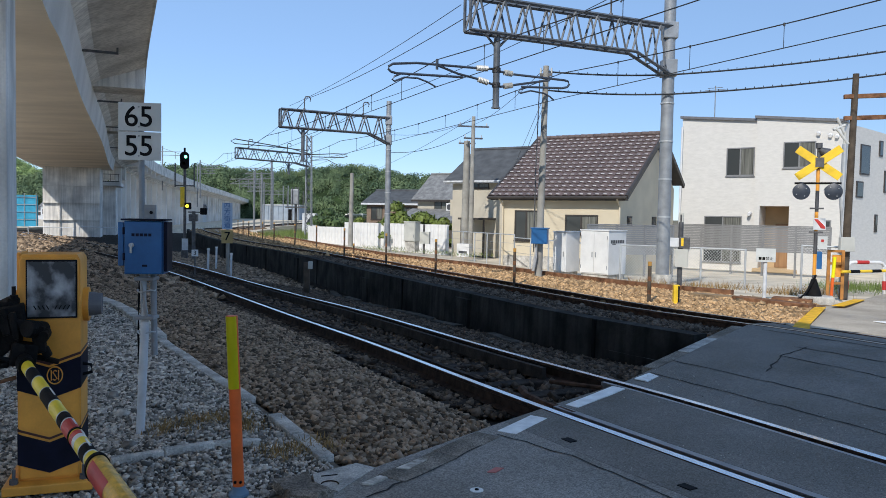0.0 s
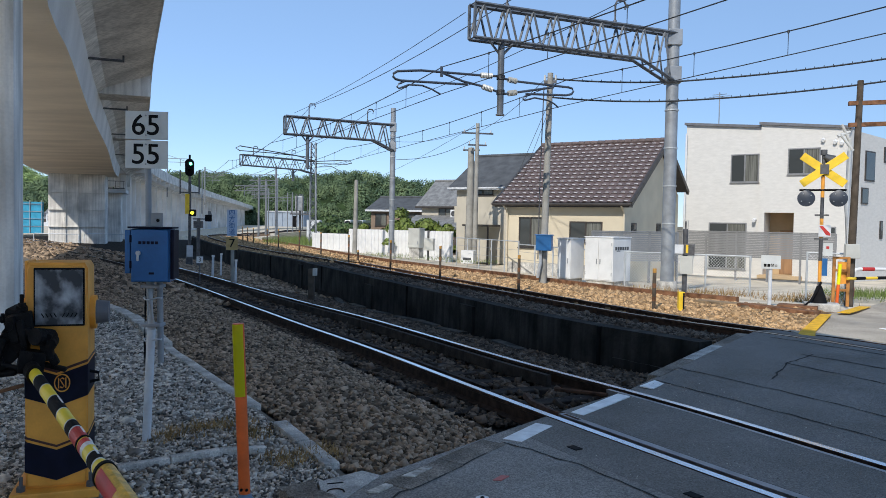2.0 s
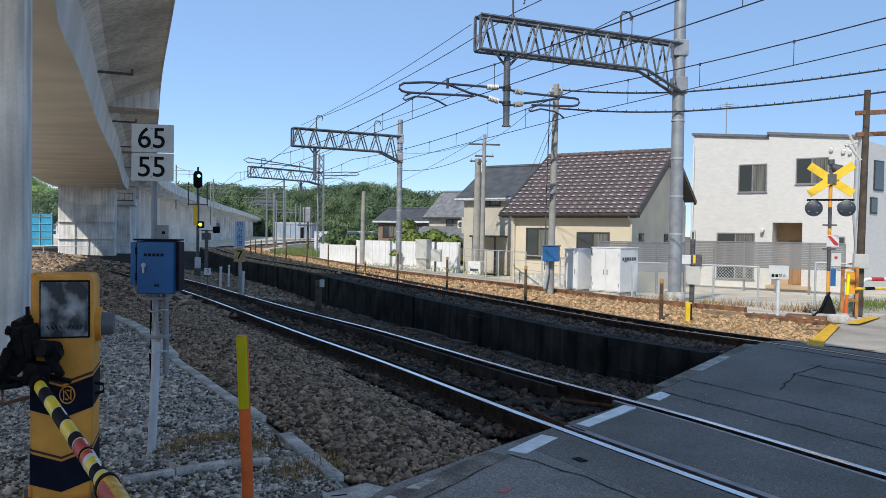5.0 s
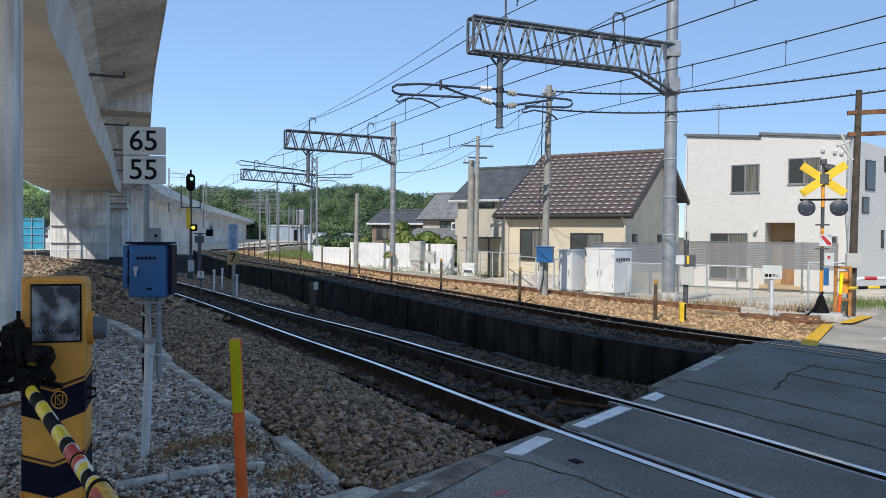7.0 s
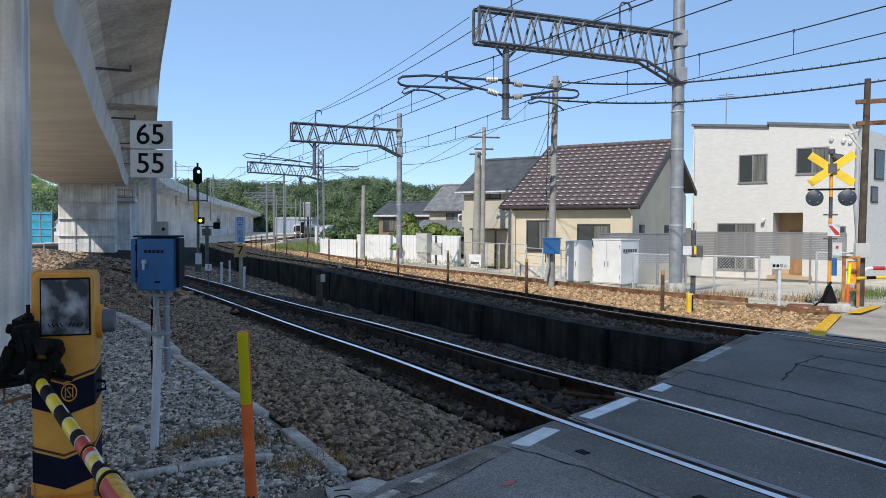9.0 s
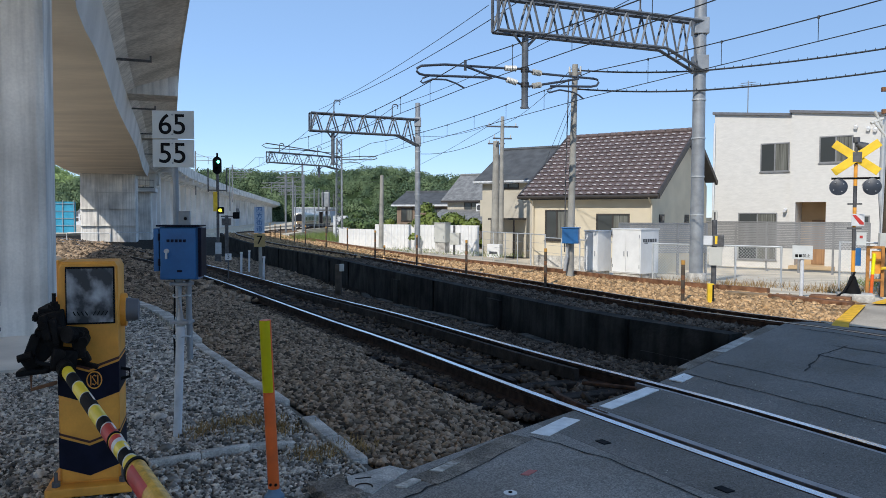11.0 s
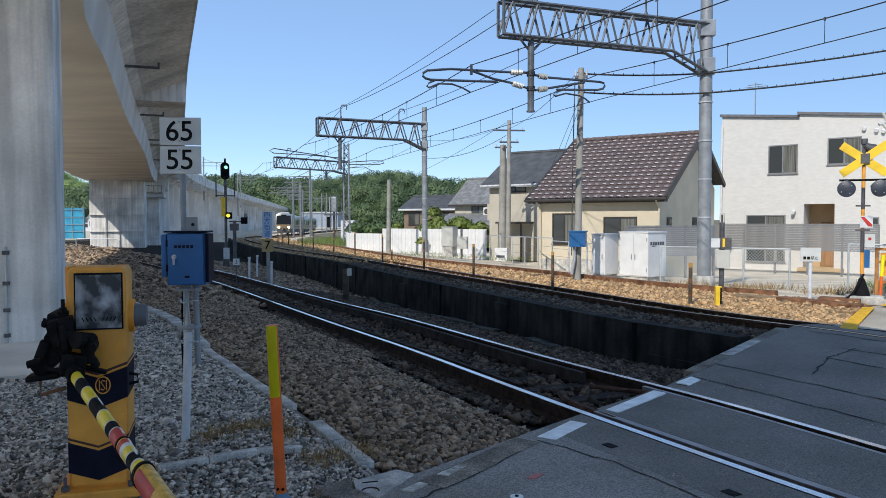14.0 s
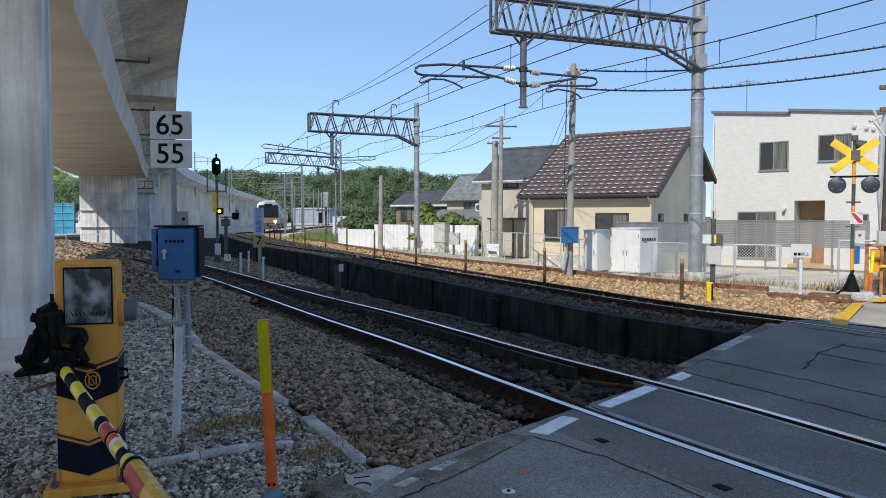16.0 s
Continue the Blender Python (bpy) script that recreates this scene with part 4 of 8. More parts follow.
p, s = off_road(*packed(3.4, 7.2, 0.021, YARD_L, YARD_R, 0.0145, 6, 0.008, -0.03, -0.022), 0.05)
keep = np.random.default_rng(61).random(len(p)) < 0.55 + 0.45 * np.sin(p[:, 0] * 2.3 + 1.2 * np.sin(p[:, 1] * 1.7)) ** 2
stones("gravel", p[keep], s[keep], STONE_GREY, "grey crushed gravel of the yard", "gravel")
p, s = packed(7.2, 14, 0.036, lambda y: KERB_L.at(y) - Vector((4.2, 0, 0)), YARD_R, 0.022, 62, 0.01, -0.03, -0.022)
stones("gravel", p, s, STONE_GREY, "grey crushed gravel further back in the yard", "gravel")
p, s = scatter(3.6, 10, 60, YARD_L, YARD_R, 0.032, 8, 0.0, -0.02, -0.02)
p, s = off_road(p, s, 0.08)
stones("gravel", p, s, STONE_GREY, "larger loose stones lying on the gravel", "gravel")
OCHRE_L, OCHRE_R = lambda y: RAIL_C.side(y, 1.3, -0.22), lambda y: EDGE.at(y)
for y0, y1, gap, size, seed in ((9.6, 22, 0.062, 0.042, 9), (22, 48, 0.09, 0.052, 91)):
    p, s = packed(y0, y1, gap, OCHRE_L, OCHRE_R, size, seed, 0.03, 0.0, -0.05, 0.04)
    k = ~((p[:, 0] > 4.4) & (p[:, 1] < 10.5 + (p[:, 0] - 4.7) * 1.55))
    stones("ballast", p[k], s[k], STONE_OCHRE, "sunlit ochre ballast stones beside the far track", "ballast")
p, s = packed(9.8, 30, 0.06, lambda y: wall_top(y) + Vector((0.2, 0, -0.08)), lambda y: RAIL_C.side(y, -0.1, -0.12), 0.037, 10, 0.015)
stones("ballast", *off_road(p, s), STONE_DARK, "dark ballast stones behind the wall top", "ballast")
p, s = scatter(30, 75, 7000, lambda y: RAIL_C.side(y, -1.2, -0.12), lambda y: EDGE.at(y), 0.045, 11, 0.01, -0.05, -0.04)
stones("ballast", p, s, STONE_OCHRE, "ochre ballast under the curved track", "ballast")


# dry grass and weeds
def blades(name, centres, n, height, material, label, seed, spread=0.12, lean=0.6):
    rng = np.random.default_rng(seed)
    c = centres[rng.integers(0, len(centres), n)] + np.c_[rng.normal(0, spread, (n, 2)), np.zeros(n)]
    a = rng.uniform(0, math.tau, n)
    h = height * rng.uniform(0.4, 1.2, n)
    w = 0.004 + h * 0.02
    top = c + np.c_[np.cos(a) * h * lean * rng.uniform(0, 1, n), np.sin(a) * h * lean * rng.uniform(0, 1, n), h]
    sd = np.c_[-np.sin(a) * w, np.cos(a) * w, np.zeros(n)]
    v = np.stack([c - sd, c + sd, top], 1).reshape(-1, 3)
    me = bpy.data.meshes.new(name)
    me.from_pydata(v.tolist(), [], np.arange(3 * n).reshape(-1, 3).tolist())
    me.materials.append(material)
    return tagged(new(name, me), label, "grass", kind="stuff")


rng0 = np.random.default_rng(12)
blades("dry_grass", np.array([(-1.85, 5.75, 0), (-1.65, 5.85, 0), (-1.05, 5.0, 0), (-0.85, 5.15, 0), (-1.45, 5.6, 0), (-2.0, 5.5, 0)]), 900, 0.05, STRAW, "dry brown grass tufts on the gravel", 1, 0.09, 1.5)
cs = np.c_[rng0.uniform(4.2, 9.0, 60), np.zeros(60), np.full(60, -0.05)]
cs[:, 1] = 19.6 - 0.35 * (cs[:, 0] - 4.2) + rng0.uniform(-1.6, 0.2, 60)
blades("dry_grass", cs, 1300, 0.19, STRAW, "dry straw weeds at the foot of the mesh fence", 2, 0.2, 1.0)
cs = np.c_[rng0.uniform(9.6, 17, 90), rng0.uniform(17.2, 19.4, 90), np.full(90, -0.05)]
blades("grass", cs, 5200, 0.2, GRASS, "green grass verge beside the far road", 3, 0.25)
cs = np.c_[rng0.uniform(-13.5, -8.2, 110), np.zeros(110), np.full(110, -0.1)]
cs[:, 1] = 55 + rng0.uniform(-5, 9, 110) - (cs[:, 0] + 10) * 1.2
blades("grass", cs, 5200, 0.4, GRASS, "patch of green grass beyond the curve", 4, 0.6)
cs = np.c_[rng0.uniform(-4, 1.5, 60), np.zeros(60), np.full(60, 0.0)]
cs[:, 1] = 33 - cs[:, 0] * 0.9 + rng0.uniform(-2, 1, 60)
blades("grass", cs, 1500, 0.12, GRASS, "thin grass along the white fence", 5, 0.5)


# ---- crossing gate machine ----
GREASY = mat("greasy_cast_iron", (0.009, 0.008, 0.008), 0.7, metal=0.0, var=0.4, scale=14, fine=60, bump=0.3)


def gate_machine():
    g = thing("crossing_gate", (-2.276, 4.42, 0.0), "yellow level crossing gate machine with navy chevron bands", "crossing gate", rz=19)
    g.scale = (0.85, 1.0, 1.06)
    bm = bmesh.new()
    box(bm, (-0.27, -0.25, 0.0), (0.27, 0.25, 0.05), bevel=0.008)
    part("base_plate", bm, YELLOW, g, "worn yellow base plate")
    for x in (-0.21, 0.21):
        for y in (-0.19, 0.19):
            bm = bmesh.new()
            rod(bm, (x, y, 0.05), (x, y, 0.075), 0.028, n=6)
            rod(bm, (x, y, 0.075), (x, y, 0.125), 0.012, n=8)
            part("bolt", bm, STEEL_DARK, g, "rusty anchor bolt")
    bm = bmesh.new()
    prism(bm, [(-0.19, 0.05), (0.19, 0.05), (0.19, 0.82), (0.188, 1.235), (0.168, 1.265), (-0.168, 1.265), (-0.188, 1.235), (-0.19, 0.82)], 1, -0.17, 0.17)
    bmesh.ops.bevel(bm, geom=[e for e in bm.edges if abs(e.verts[0].co.y - e.verts[1].co.y) < 0.01], offset=0.018, segments=3, affect="EDGES")
    body = part("body", bm, YELLOW, g, "", smooth=True)
    bm = bmesh.new()
    box(bm, (-0.205, -0.1, 0.78), (-0.186, 0.16, 1.272), bevel=0.006)
    part("side_cover", bm, YELLOW, g, "yellow hinged side cover")
    bm = bmesh.new()
    box(bm, (-0.135, -0.185, 0.925), (0.172, -0.168, 1.238), bevel=0.006)
    win = part("display_window", bm, BLACK, g, "dark framed display window")
    bm = bmesh.new()
    box(bm, (-0.125, -0.189, 0.935), (0.162, -0.1845, 1.228))
    part("glass_pane", bm, HAZED, win, "weathered hazy acrylic pane")
    for i in range(9):
        if i == 4:
            continue
        bm = bmesh.new()
        box(bm, (-0.003, -0.0015, -0.013), (0.003, 0.0015, 0.013), pose(-0.08 + 0.025 * i, -0.19, 0.985, 0, -35 if i < 4 else 35, 0))
        part("slot", bm, BLACK, win)
    def band(z0, z1, dip0, dip1, m, name, lab=""):
        bm = bmesh.new()
        y = -0.1745
        prism(bm, [(-0.191, z0), (0, z0 - dip0), (0.191, z0), (0.191, z1), (0, z1 - dip1), (-0.191, z1)], 1, y, -0.168)
        box(bm, (0.185, -0.168, z0), (0.1915, 0.17, z1))
        box(bm, (-0.1915, -0.168, z0), (-0.185, 0.17, z1))
        part(name, bm, m, g, lab)
    band(0.545, 0.715, 0.055, 0.055, NAVY, "chevron_band", "navy chevron band")
    band(0.728, 0.742, 0.055, 0.055, STRIPE_BR, "chevron_line", "dark maroon chevron line")
    band(0.145, 0.31, 0.055, 0.055, NAVY, "chevron_band", "navy chevron band")
    band(0.325, 0.337, 0.055, 0.055, STRIPE_BR, "chevron_line", "dark maroon chevron line")
    bm = bmesh.new()
    ex, ez = 0.035, 0.618
    pipe(bm, [(ex + 0.046 * math.cos(a * math.tau / 28), -0.178, ez + 0.046 * math.sin(a * math.tau / 28)) for a in range(29)], 0.004, 6)
    for x in (-0.022, 0.022):
        rod(bm, (ex + x, -0.178, ez - 0.028), (ex + x, -0.178, ez + 0.028), 0.0035, n=6)
    pipe(bm, [(ex + 0.013, -0.178, ez + 0.02), (ex, -0.178, ez + 0.027), (ex - 0.013, -0.178, ez + 0.018), (ex, -0.178, ez), (ex + 0.013, -0.178, ez - 0.018), (ex, -0.178, ez - 0.027), (ex - 0.013, -0.178, ez - 0.02)], 0.0035, 6)
    part("emblem", bm, YELLOW, g, "round yellow maker emblem")
    bm = bmesh.new()
    rod(bm, (0.19, 0.0, 0.98), (0.225, 0.0, 0.98), 0.095, n=28)
    part("shaft_collar", bm, YELLOW, g, "yellow shaft collar")
    bm = bmesh.new()
    rod(bm, (0.225, 0.0, 0.98), (0.305, 0.0, 0.98), 0.068, 0.06, n=28)
    part("shaft_cap", bm, GREY_CAP, g, "grey plastic shaft cap")
    bm = bmesh.new()
    rod(bm, (-0.19, -0.02, 0.98), (-0.24, -0.02, 0.98), 0.085, n=28)
    part("shaft_collar", bm, YELLOW, g, "yellow shaft collar")
    bm = bmesh.new()
    pipe(bm, [(0.19, -0.08, 0.66), (0.245, -0.08, 0.65), (0.25, -0.08, 0.61), (0.19, -0.08, 0.6)], 0.009)
    part("handle", bm, BLACK, g, "black side handle")
    bm = bmesh.new()
    pipe(bm, [(-0.19, -0.1, 0.67), (-0.31, -0.16, 0.69), (-0.33, -0.26, 0.69), (-0.33, -0.26, 0.6), (-0.19, -0.2, 0.62)], 0.011)
    part("guard_frame", bm, RUST, g, "rusty red tube frame")
    # arm carrier: stacked cast pieces, clamps and bolts
    def lump(lo, hi, rot, nm, m=GREASY, bev=0.012):
        bm = bmesh.new()
        c = [(a + b) / 2 for a, b in zip(lo, hi)]
        box(bm, [a - d for a, d in zip(lo, c)], [b - d for b, d in zip(hi, c)], pose(*c, *rot), bevel=bev)
        return part(nm, bm, m, g)
    lump((-0.3, -0.22, 0.93), (-0.2, 0.06, 1.02), (0, 8, 0), "crank_arm")
    lump((-0.27, -0.31, 0.9), (-0.13, -0.17, 1.005), (0, -8, 6), "clamp_block")
    lump((-0.3, -0.33, 0.8), (-0.14, -0.2, 0.92), (10, 14, 0), "clamp_block")
    lump((-0.25, -0.35, 0.86), (-0.2, -0.29, 1.0), (0, -14, 0), "rib")
    lump((-0.19, -0.35, 0.84), (-0.15, -0.29, 0.98), (0, -14, 0), "rib")
    lump((-0.22, -0.34, 0.875), (0.0, -0.26, 0.93), (0, 16, 0), "clamp_lever")
    lump((-0.37, -0.33, 0.73), (-0.2, -0.22, 0.83), (0, -38, 0), "clamp_block")
    lump((-0.4, -0.35, 0.69), (-0.2, -0.21, 0.72), (0, -4, 0), "bracket_plate")
    lump((-0.33, -0.36, 0.78), (-0.27, -0.3, 0.9), (0, 24, 0), "rib")
    lump((-0.2, -0.36, 0.7), (-0.05, -0.24, 0.82), (0, 10, 15), "arm_socket")
    lump((-0.07, -0.32, 0.76), (0.0, -0.25, 0.87), (0, -12, 0), "clamp_block")
    lump((-0.06, -0.3, 0.71), (0.08, -0.25, 0.735), (0, 14, 0), "release_lever")
    lump((-0.02, -0.31, 0.73), (0.03, -0.26, 0.79), (0, -30, 0), "release_catch")
    lump((-0.24, -0.2, 1.0), (-0.17, -0.12, 1.04), (0, 0, 0), "clamp_block")
    for a, b, r in (((-0.2, -0.2, 1.03), (-0.2, -0.2, 1.1), 0.013), ((-0.2, -0.2, 1.035), (-0.2, -0.2, 1.055), 0.024), ((-0.31, -0.28, 0.98), (-0.24, -0.28, 0.975), 0.016),
                    ((-0.3, -0.28, 0.985), (-0.285, -0.28, 0.985), 0.026), ((-0.09, -0.38, 0.9), (-0.02, -0.22, 0.87), 0.045), ((0.0, -0.36, 0.85), (0.0, -0.25, 0.86), 0.03),
                    ((-0.38, -0.36, 0.78), (-0.3, -0.36, 0.8), 0.02), ((-0.24, -0.36, 0.95), (-0.24, -0.3, 0.95), 0.022), ((-0.12, -0.37, 0.8), (-0.12, -0.3, 0.8), 0.02)):
        bm = bmesh.new()
        rod(bm, a, b, r, n=12)
        part("bolt", bm, GREASY, g, "dark greasy bolt")
    bm = bmesh.new()
    pipe(bm, [(-0.24, -0.3, 0.9), (-0.3, -0.33, 0.83), (-0.27, -0.36, 0.76), (-0.19, -0.36, 0.74)], 0.012, 8)
    part("cable", bm, BLACK, g, "black cable loop", smooth=True)
    # the arm itself, level, striped
    inv = g.matrix_basis.inverted()
    p0, p1 = inv @ Vector((-2.202, 3.99, 0.762)), inv @ Vector((-1.07, 2.48, 0.65))
    d = (p1 - p0).normalized()
    arm = part("gate_arm", _rod_bm(p0 - d * 0.05, p0 + d * 1.66, 0.034, 24), ARM_YELLOW, g, "yellow and black striped barrier tube")
    part("socket_collar", _rod_bm(p0 - d * 0.08, p0 + d * 0.03, 0.05, 16), GREASY, arm, "dark cast socket collar")
    for a, b in ((0.185, 0.369), (0.603, 0.818), (1.02, 1.11), (1.46, 1.54)):
        part("stripe", _rod_bm(p0 + d * a, p0 + d * b, 0.0348, 24), BLACK, arm, "black reflective band")
        for e in (a - 0.012, b):
            part("stripe_edge", _rod_bm(p0 + d * e, p0 + d * (e + 0.012), 0.0346, 24), WHITE_DIRTY, arm, "pale tape edge")
    part("stripe", _rod_bm(p0 + d * 1.125, p0 + d * 1.262, 0.0348, 24), RED, arm, "red reflective band")
    part("stripe", _rod_bm(p0 + d * 1.285, p0 + d * 1.335, 0.0348, 24), RED, arm, "red reflective band")
    part("stripe_edge", _rod_bm(p0 + d * 1.335, p0 + d * 1.375, 0.0347, 24), WHITE, arm, "white tape edge")
    side = Vector((d.y, -d.x, 0)).normalized()
    for a, b, u in ((1.135, 1.21, 0.5), (1.29, 1.345, 0.6), (1.42, 1.5, 0.2), (0.62, 0.74, 0.45)):
        c = (Vector((0, 0, 1)) - side * u).normalized() * 0.034
        part("tape_fleck", _rod_bm(p0 + d * a + c, p0 + d * b + c, 0.005, 6), WHITE, arm, "peeling white tape")
    part("joint_band", _rod_bm(p0 + d * 1.262, p0 + d * 1.274, 0.039, 24), BLACK, arm, "black clamp band")
    part("joint_band", _rod_bm(p0 + d * 1.63, p0 + d * 1.652, 0.052, 24), BLACK, arm, "black clamp band")
    part("sleeve", _rod_bm(p0 + d * 1.64, p0 + d * 3.02, 0.047, 24), SLEEVE_Y, arm, "thicker mottled yellow outer sleeve")
    bm = bmesh.new()
    up = side.cross(d).normalized()
    rows = []
    for u in (1.67, 1.9):
        rows.append([p0 + d * u + (side * math.cos(a) + up * math.sin(a)) * 0.0482 for a in [math.radians(-50 + 12 * i) for i in range(10)]])
    loft(bm, rows)
    part("stripe", bm, RED, arm, "red reflective patch", smooth=True)
    return g


def _rod_bm(a, b, r, n):
    bm = bmesh.new()
    rod(bm, a, b, r, n=n)
    return bm


HAZED = mat("hazy_acrylic", (0.05, 0.055, 0.065), 0.3, var=0.0, scale=9, fine=60, bump=0, col2=(0.02, 0.025, 0.034))
HAZED.node_tree.nodes["Color Ramp"].color_ramp.elements[0].position = 0.45
HAZED.node_tree.nodes["Color Ramp"].color_ramp.elements[1].position = 0.75
HAZED.node_tree.nodes["Color Ramp"].color_ramp.elements[1].color = (0.45, 0.47, 0.5, 1)
STRIPE_BR = mat("maroon_line", (0.06, 0.015, 0.012), 0.5, var=0.1, bump=0)
ARM_YELLOW = mat("barrier_yellow", (0.9, 0.68, 0.035), 0.4, var=0.06, scale=6, fine=60, bump=0.02)
SLEEVE_Y = mat("mottled_ochre_sleeve", (0.72, 0.42, 0.06), 0.45, var=0.2, scale=30, fine=90, bump=0.1)
GREY_CAP = mat("grey_plastic", (0.12, 0.13, 0.15), 0.5, var=0.08, bump=0.03)
gate_machine()


# ---- speed sign with control box ----
def speed_sign():
    t = thing("speed_sign", (-2.18, 5.44, 0), "white speed limit plates on a leaning grey post", "railway sign")
    bm = bmesh.new()
    pipe(bm, [(0, 0, -0.1), (0.045, -0.02, 0.8), (0.035, -0.02, 1.15)], 0.03, 16)
    part("lower_post", bm, WHITE_DIRTY, t, "white painted steel pipe", smooth=True)
    bm = bmesh.new()
    pipe(bm, [(0.035, -0.01, 0.75), (0.02, -0.01, 1.3), (0.012, -0.01, 2.33)], 0.021, 14)
    part("upper_post", bm, GALV, t, "grey steel post", smooth=True)
    bm = bmesh.new()
    pipe(bm, [(0.095, 0.03, 0.55), (0.085, 0.03, 1.2)], 0.022, 12)
    part("conduit", bm, GALV, t, "grey cable conduit", smooth=True)
    bm = bmesh.new()
    pipe(bm, [(-0.005, 0.02, 1.17), (-0.015, 0.02, 0.95), (-0.02, 0.02, 0.7), (-0.01, 0.02, 0.5)], 0.008, 8)
    part("cable", bm, BLACK, t, "black cable", smooth=True)
    for z in (0.83, 1.11):
        bm = bmesh.new()
        box(bm, (-0.02, -0.06, z - 0.012), (0.12, 0.06, z + 0.012), bevel=0.006)
        part("pipe_clamp", bm, GALV, t)
    for z, s in ((2.26, "65"), (2.054, "55")):
        bm = bmesh.new()
        box(bm, (-0.147, -0.05, z - 0.1), (0.147, -0.038, z + 0.1), pose(0.012, 0, 0, 0, 0, 6), bevel=0.004)
        pl = part("sign_plate", bm, SIGN_GREY, t, "off-white plate with black numerals")
        digits_on(s, 0.205, pose(0.012, -0.052, z - 0.005, 90, 0, 6), BLACK, pl)
    bm = bmesh.new()
    box(bm, (0.03, -0.02, 1.53), (0.12, 0.0, 1.64), bevel=0.004)
    bp = part("back_plate", bm, GALV, t, "small grey fixing plate")
    bm = bmesh.new()
    rod(bm, (0.09, -0.021, 1.585), (0.09, -0.026, 1.585), 0.012, n=10)
    part("hole", bm, BLACK, bp, "dark bolt hole")
    for z in (2.33, 2.19, 2.125, 1.985):
        bm = bmesh.new()
        rod(bm, (0.012, -0.05, z), (0.012, -0.056, z), 0.006, n=8)
        part("bolt", bm, GALV, t, "small plate bolt")
    for z in (1.02, 0.72):
        bm = bmesh.new()
        pipe(bm, [(0.045 + 0.062 * math.cos(a * math.tau / 16), 0.005 + 0.045 * math.sin(a * math.tau / 16), z + 0.008 * math.sin(a)) for a in range(17)], 0.006, 6)
        part("wire_tie", bm, GALV_LIGHT, t, "twisted wire tie round pipe and conduit")
    return t


SIGN_GREY = mat("sign_offwhite", (0.56, 0.58, 0.57), 0.6, var=0.05, scale=6, fine=60, bump=0.02)
speed_sign()


def control_box():
    t = thing("control_box", (-2.11, 5.33, 1.15), "blue steel railway control box with a closed door", "control box", rz=9)
    bm = bmesh.new()
    box(bm, (-0.125, -0.02, 0), (0.14, 0.16, 0.375), bevel=0.006)
    part("body", bm, BLUE, t)
    bm = bmesh.new()
    box(bm, (-0.118, -0.045, 0.005), (0.13, -0.0205, 0.37), bevel=0.006)
    door = part("door", bm, BLUE, t, "blue door panel")
    bm = bmesh.new()
    rod(bm, (-0.07, -0.045, 0.205), (-0.07, -0.06, 0.205), 0.017, n=14)
    box(bm, (-0.078, -0.068, 0.15), (-0.062, -0.058, 0.21), bevel=0.004)
    part("handle", bm, GALV_LIGHT, door, "chrome handle")
    for i in range(5):
        bm = bmesh.new()
        box(bm, (-0.07 + i * 0.028, -0.0475, 0.268), (-0.05 + i * 0.028, -0.0445, 0.288))
        part("letter_bar", bm, NAVY, door)
    bm = bmesh.new()
    box(bm, (0.0, -0.0475, 0.055), (0.035, -0.0445, 0.07))
    part("letter_bar", bm, NAVY, door)
    bm = bmesh.new()
    box(bm, (-0.165, -0.03, 0.06), (-0.127, 0.12, 0.365), bevel=0.006)
    part("side_box", bm, BLUE, t, "blue side terminal box")
    for z in (0.1, 0.28):
        bm = bmesh.new()
        rod(bm, (-0.122, -0.04, z), (-0.122, -0.04, z + 0.05), 0.009, n=10)
        part("hinge", bm, NAVY, t)
    bm = bmesh.new()
    box(bm, (-0.14, -0.06, 0.378), (0.16, 0.18, 0.39), bevel=0.004)
    part("rain_hood", bm, NAVY, t, "dark blue rain hood")
    bm = bmesh.new()
    box(bm, (0.142, -0.03, 0.02), (0.165, 0.16, 0.37), bevel=0.004)
    part("side_panel", bm, NAVY, t)
    return t


control_box()


def delineator():
    t = thing("delineator_post", (-1.13, 4.22, 0.0), "orange flexible marker post with fluorescent yellow reflector", "marker post")
    m = pose(0, 0, 0, 0, -2.6, 0)
    bm = bmesh.new()
    prof = [(0.058, 0.0), (0.056, 0.015), (0.04, 0.03), (0.034, 0.055)]
    rows = [[Vector((r * math.cos(a * math.tau / 20), r * math.sin(a * math.tau / 20), z)) for a in range(20)] for r, z in prof]
    loft(bm, rows, closed=True)
    part("foot", bm, FOOT, t, "grey-blue bolted foot", smooth=True)
    bm = bmesh.new()
    rod(bm, m @ Vector((0, 0, 0.05)), m @ Vector((0, 0, 1.02)), 0.032, n=20)
    part("tube", bm, ORANGE, t, "", smooth=True)
    bm = bmesh.new()
    rows = []
    for z in (0.61, 1.018):
        rows.append([m @ Vector((0.034 * math.cos(a), 0.034 * math.sin(a), z)) for a in [math.radians(150 + 15 * i) for i in range(13)]])
    loft(bm, rows)
    r = bmesh.ops.solidify(bm, geom=bm.faces[:], thickness=0.002)
    part("reflector", bm, LIME, t, "fluorescent yellow reflective sheet", smooth=True)
    for x in (-0.012, 0.018):
        bm = bmesh.new()
        rod(bm, (x, -0.03, 0.085), (x, -0.04, 0.085), 0.008, n=10)
        part("bolt", bm, BLACK, t)


FOOT = mat("grey_blue_rubber", (0.12, 0.2, 0.28), 0.6, var=0.1, bump=0.05)
delineator()

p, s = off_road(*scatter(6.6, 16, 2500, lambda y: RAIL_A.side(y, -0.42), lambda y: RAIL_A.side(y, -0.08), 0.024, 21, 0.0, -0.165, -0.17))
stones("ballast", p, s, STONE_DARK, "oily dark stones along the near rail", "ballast")

